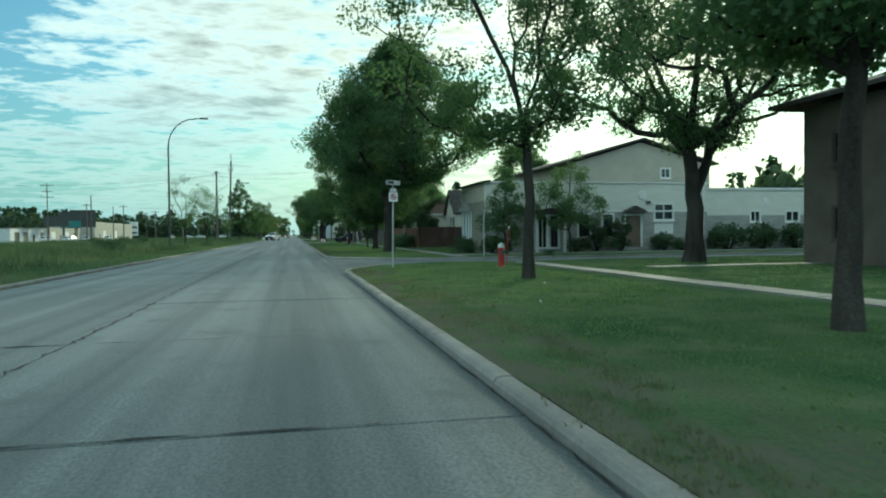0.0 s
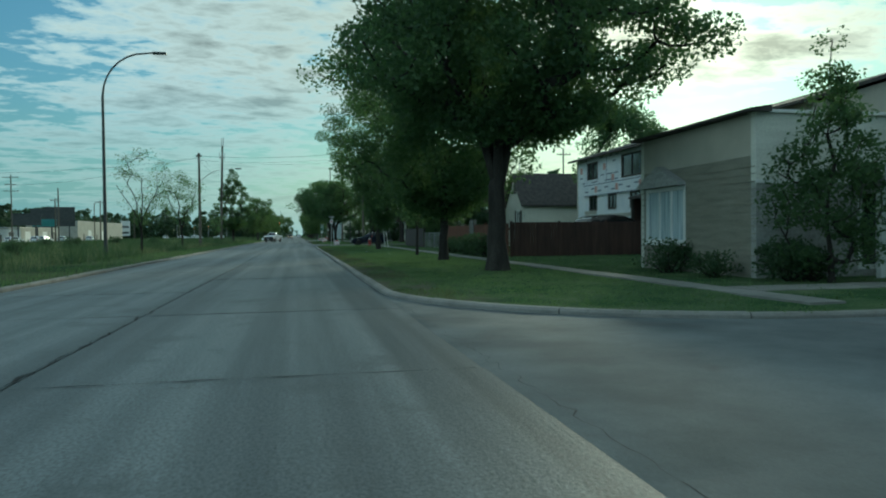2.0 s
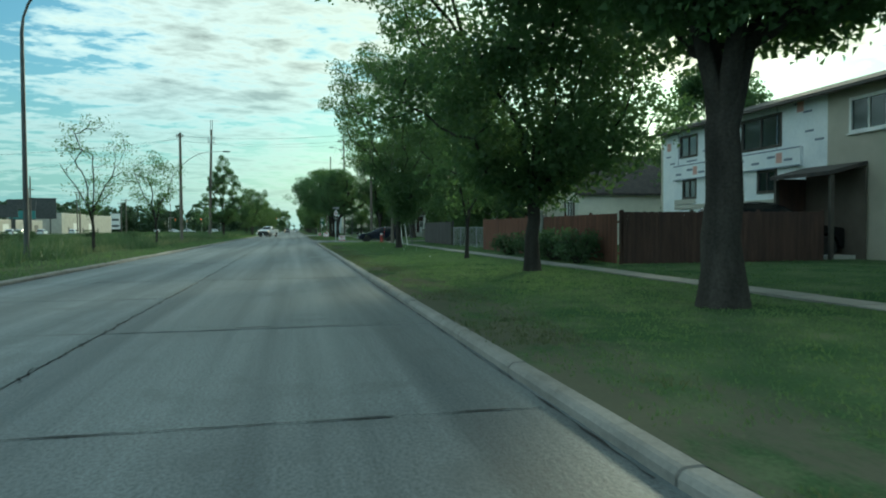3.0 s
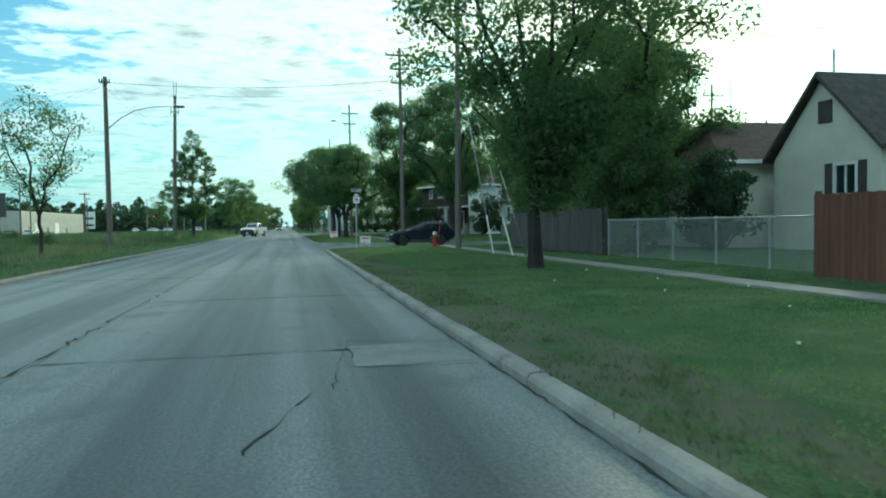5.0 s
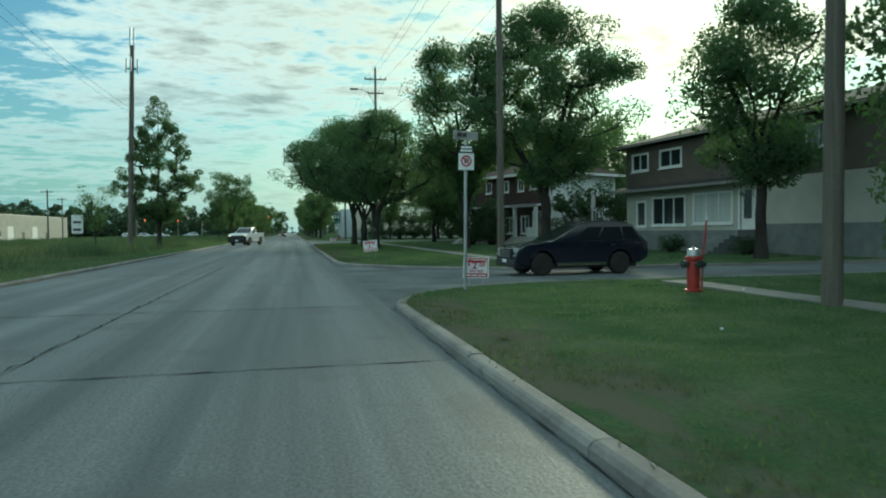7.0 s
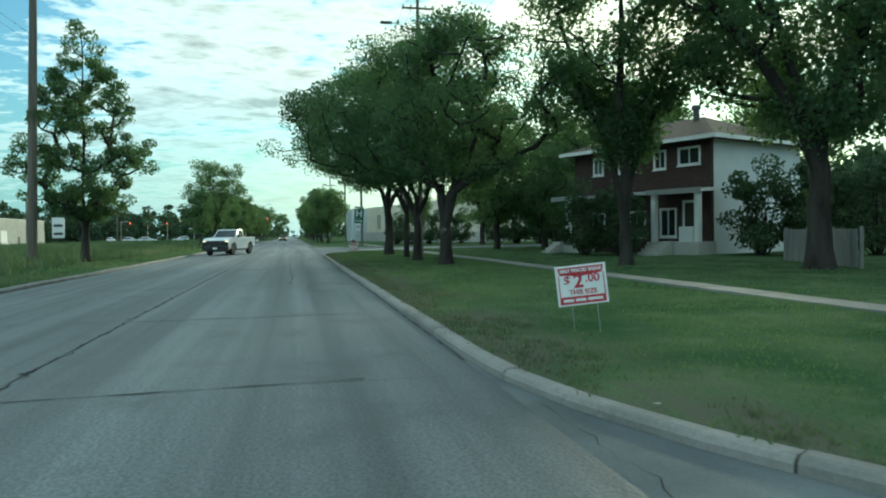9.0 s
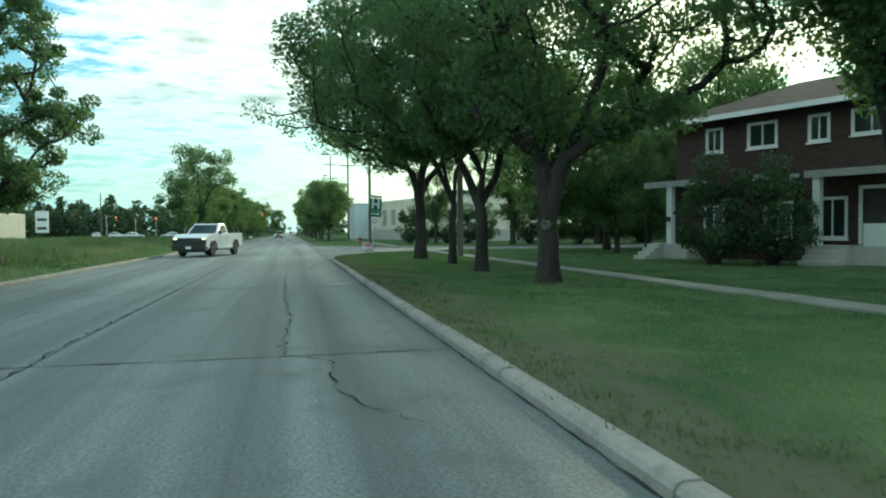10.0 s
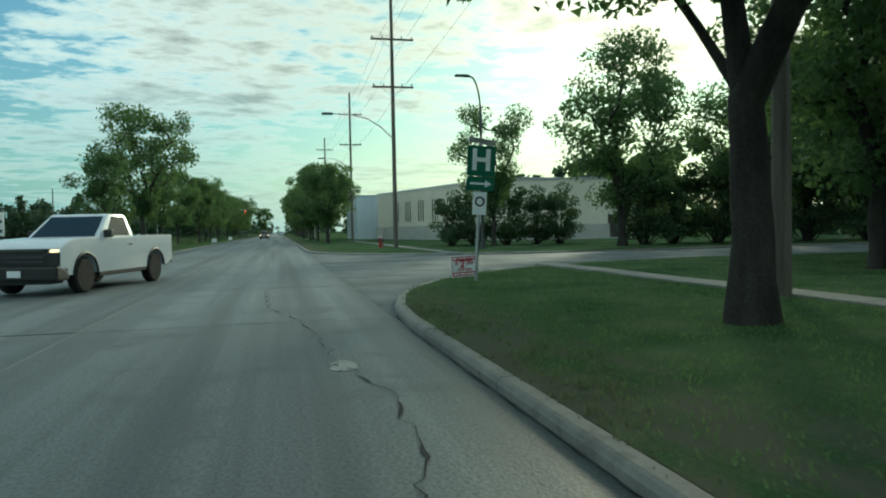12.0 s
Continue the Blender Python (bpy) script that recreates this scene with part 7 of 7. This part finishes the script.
blot((0.90, 157.9), 0.13, 0.30, "road_patch", M["patch"], "small pale repair patch in the road", "patch", 0.0075, 1)
tagged(part("road_patch", Acc().box(0.72, 1.95, 71.7, 72.9, -0.02, 0.0065, 0.004), M["repair"]), "pale rectangular concrete repair near the kerb", "patch", "road patches")
blot((1.5, 145.1), 0.27, 0.24, "road_patch", M["patch"], "pale round repair patch near the kerb", "patch", 0.0075, 2)
r = np.random.default_rng(44)
for k, y in enumerate(JOINTS[2:32]):
    x0, x1 = r.uniform(-6.8, -3.0), r.uniform(0.6, 1.95)
    crack([(x0, y + r.normal(0, 0.03)), ((x0 + x1) / 2, y + r.normal(0, 0.04)), (x1, y + r.normal(0, 0.03))], "joint_seal", 0.024, 60 + k, "dark sealant line along a road joint", 0.008)
for k, (a, b) in enumerate(((-3, 22.2), (40.6, 57), (57, 78), (78, 100.8), (121.5, 141), (141, 160.5))):
    crack([(ROAD_R - 0.05, a), (ROAD_R - 0.03, (a + b) / 2), (ROAD_R - 0.05, b)], "gutter_dirt", 0.016, 90 + k, "dark dirt line where road meets kerb", 0.008)
for k in range(40):
    y = r.uniform(0, 158)
    x = verge_left(y) + r.uniform(0.1, 4.5)
    o = blot((x, y), 0.03, 0.022, "litter_scrap", M["patch"], "small pale paper scrap in the grass", "litter", lawn_height(x, y) + 0.03, 300 + k) if k % 5 == 0 and not any(s[0] - 3 < y < s[1] + 3 for s in STREETS) else None

tagged(part("brick", Acc().box(-0.13, 0.13, -0.06, 0.06, 0, 0.075, 0.008), M["walk"], m=pose(2.42, 143.72, lawn_height(2.42, 143.72) - 0.01, 3, -5, 24)), "pale concrete brick lying in the grass by the kerb", "brick")


def dandelion(at, tall):
    d = thing("dandelion", pose(at[0], at[1], lawn_height(*at), 0, 0, 37 * at[1]), "white dandelion seed head in the lawn", "flower", "dandelions")
    part("stem", Acc().tube([(0, 0, -0.02), (0.01, 0, tall * 0.6), (0.02, 0.01, tall)], 0.004, 4), M["blade"], d)
    acc = Acc()
    for k in range(14):
        z, a = 1 - 2 * (k + 0.5) / 14, 2.4 * k
        q = 0.02 * math.sqrt(1 - z * z)
        acc.tube([(0.02, 0.01, tall), (0.02 + q * math.cos(a), 0.01 + q * math.sin(a), tall + 0.02 * z)], [0.002, 0.005], 3)
    part("seed_head", acc, M["sign_white"], d)


def weed(at, size, seed):
    r = np.random.default_rng(seed)
    w = thing("weed", pose(at[0], at[1], lawn_height(*at)), "broad-leaved weed growing in the worn grass", "weed", "weeds")
    for k in range(9):
        a, up = 0.7 * k + r.normal(0, 0.2), r.uniform(0.25, 0.9)
        c, d, q = math.cos(a), math.sin(a), size * r.uniform(0.7, 1.2)
        side = 0.13 * q
        acc = Acc()
        line = [(0.02, 0.0, 0.3), (0.5, up * 0.7, 1.0), (1.0, up * 0.6, 0.1)]
        for (f, h, g), (f2, h2, g2) in zip(line, line[1:]):
            acc.face((c * q * f - d * side * g, d * q * f + c * side * g, h * q), (c * q * f + d * side * g, d * q * f - c * side * g, h * q),
                     (c * q * f2 + d * side * g2, d * q * f2 - c * side * g2, h2 * q), (c * q * f2 - d * side * g2, d * q * f2 + c * side * g2, h2 * q))
        part("leaf", acc, M["edge_blade"], w)


for x, y, h in ((6.9, 76.9, 0.2), (5.9, 74.9, 0.18), (7.4, 74.9, 0.2), (5.1, 77.6, 0.17), (6.2, 72.4, 0.2), (4.6, 70.3, 0.16), (6.7, 79.6, 0.2), (5.4, 64.8, 0.18), (4.9, 97.4, 0.17), (7.9, 101.2, 0.2), (5.6, 12.3, 0.18), (4.2, 8.8, 0.15)):
    dandelion((x, y), h)
for k, (x, y, q) in enumerate(((2.30, 143.6, 0.22), (2.34, 143.95, 0.17), (2.96, 145.3, 0.16), (3.05, 142.4, 0.20), (3.5, 142.0, 0.15), (2.9, 149.2, 0.16), (3.4, 140.4, 0.14), (2.7, 98.3, 0.15), (3.1, 12.6, 0.16), (3.6, 9.4, 0.14), (2.8, 72.0, 0.15), (4.0, 66.9, 0.14))):
    weed((x, y), q, 700 + k)

# ---------------------------------------------------------------- pieces of the road, kerbs and pavement
for k, (a, b) in enumerate(zip(JOINTS, JOINTS[1:])):
    slab(ROAD_L, MID, a, b, road, M["road"], 0.003 * math.sin(k * 2.3))
    slab(MID, ROAD_R, a, b, road, M["road"], 0.003 * math.sin(k * 3.1 + 1))
for pts in KERBS:
    kerb_path(pts, "kerb", "weathered pale concrete kerb stones along the lawn")
kerb_path([(ROAD_L, 330.0), (ROAD_L, -20.0)], "kerb", "weathered pale concrete kerb stones along the field")
walk_run = tagged(new("pavement"), "pale concrete pavement slabs between lawns", "pavement", kind="structure")
for a, b, east in ((-4, 26.8, 0.8), (34.6, 105.6, 0.0), (114.2, 173.4, 0.0), (186, 240, 0.0)):
    n = round((b - a) / 1.5)
    for k in range(n):
        slab(8.8 + east, 9.55 + east, a + (b - a) * k / n, a + (b - a) * (k + 1) / n, walk_run, M["walk"], WALK_Z + 0.006 * math.sin(k * 5.1), 0.008, "paving_slab", 0.12, 0.01)
for k in range(17):
    slab(9.6 + 1.5 * k, 11.1 + 1.5 * k, 37.0, 38.2, walk_run, M["walk"], WALK_Z + 0.006 * math.sin(k * 4.1), 0.008, "paving_slab", 0.12, 0.01)
for k in range(7):
    slab(12.6 + 1.5 * k, 14.1 + 1.5 * k, 20.2, 21.1, walk_run, M["walk"], WALK_Z + 0.006 * math.sin(k * 4.1), 0.008, "paving_slab", 0.12, 0.01)
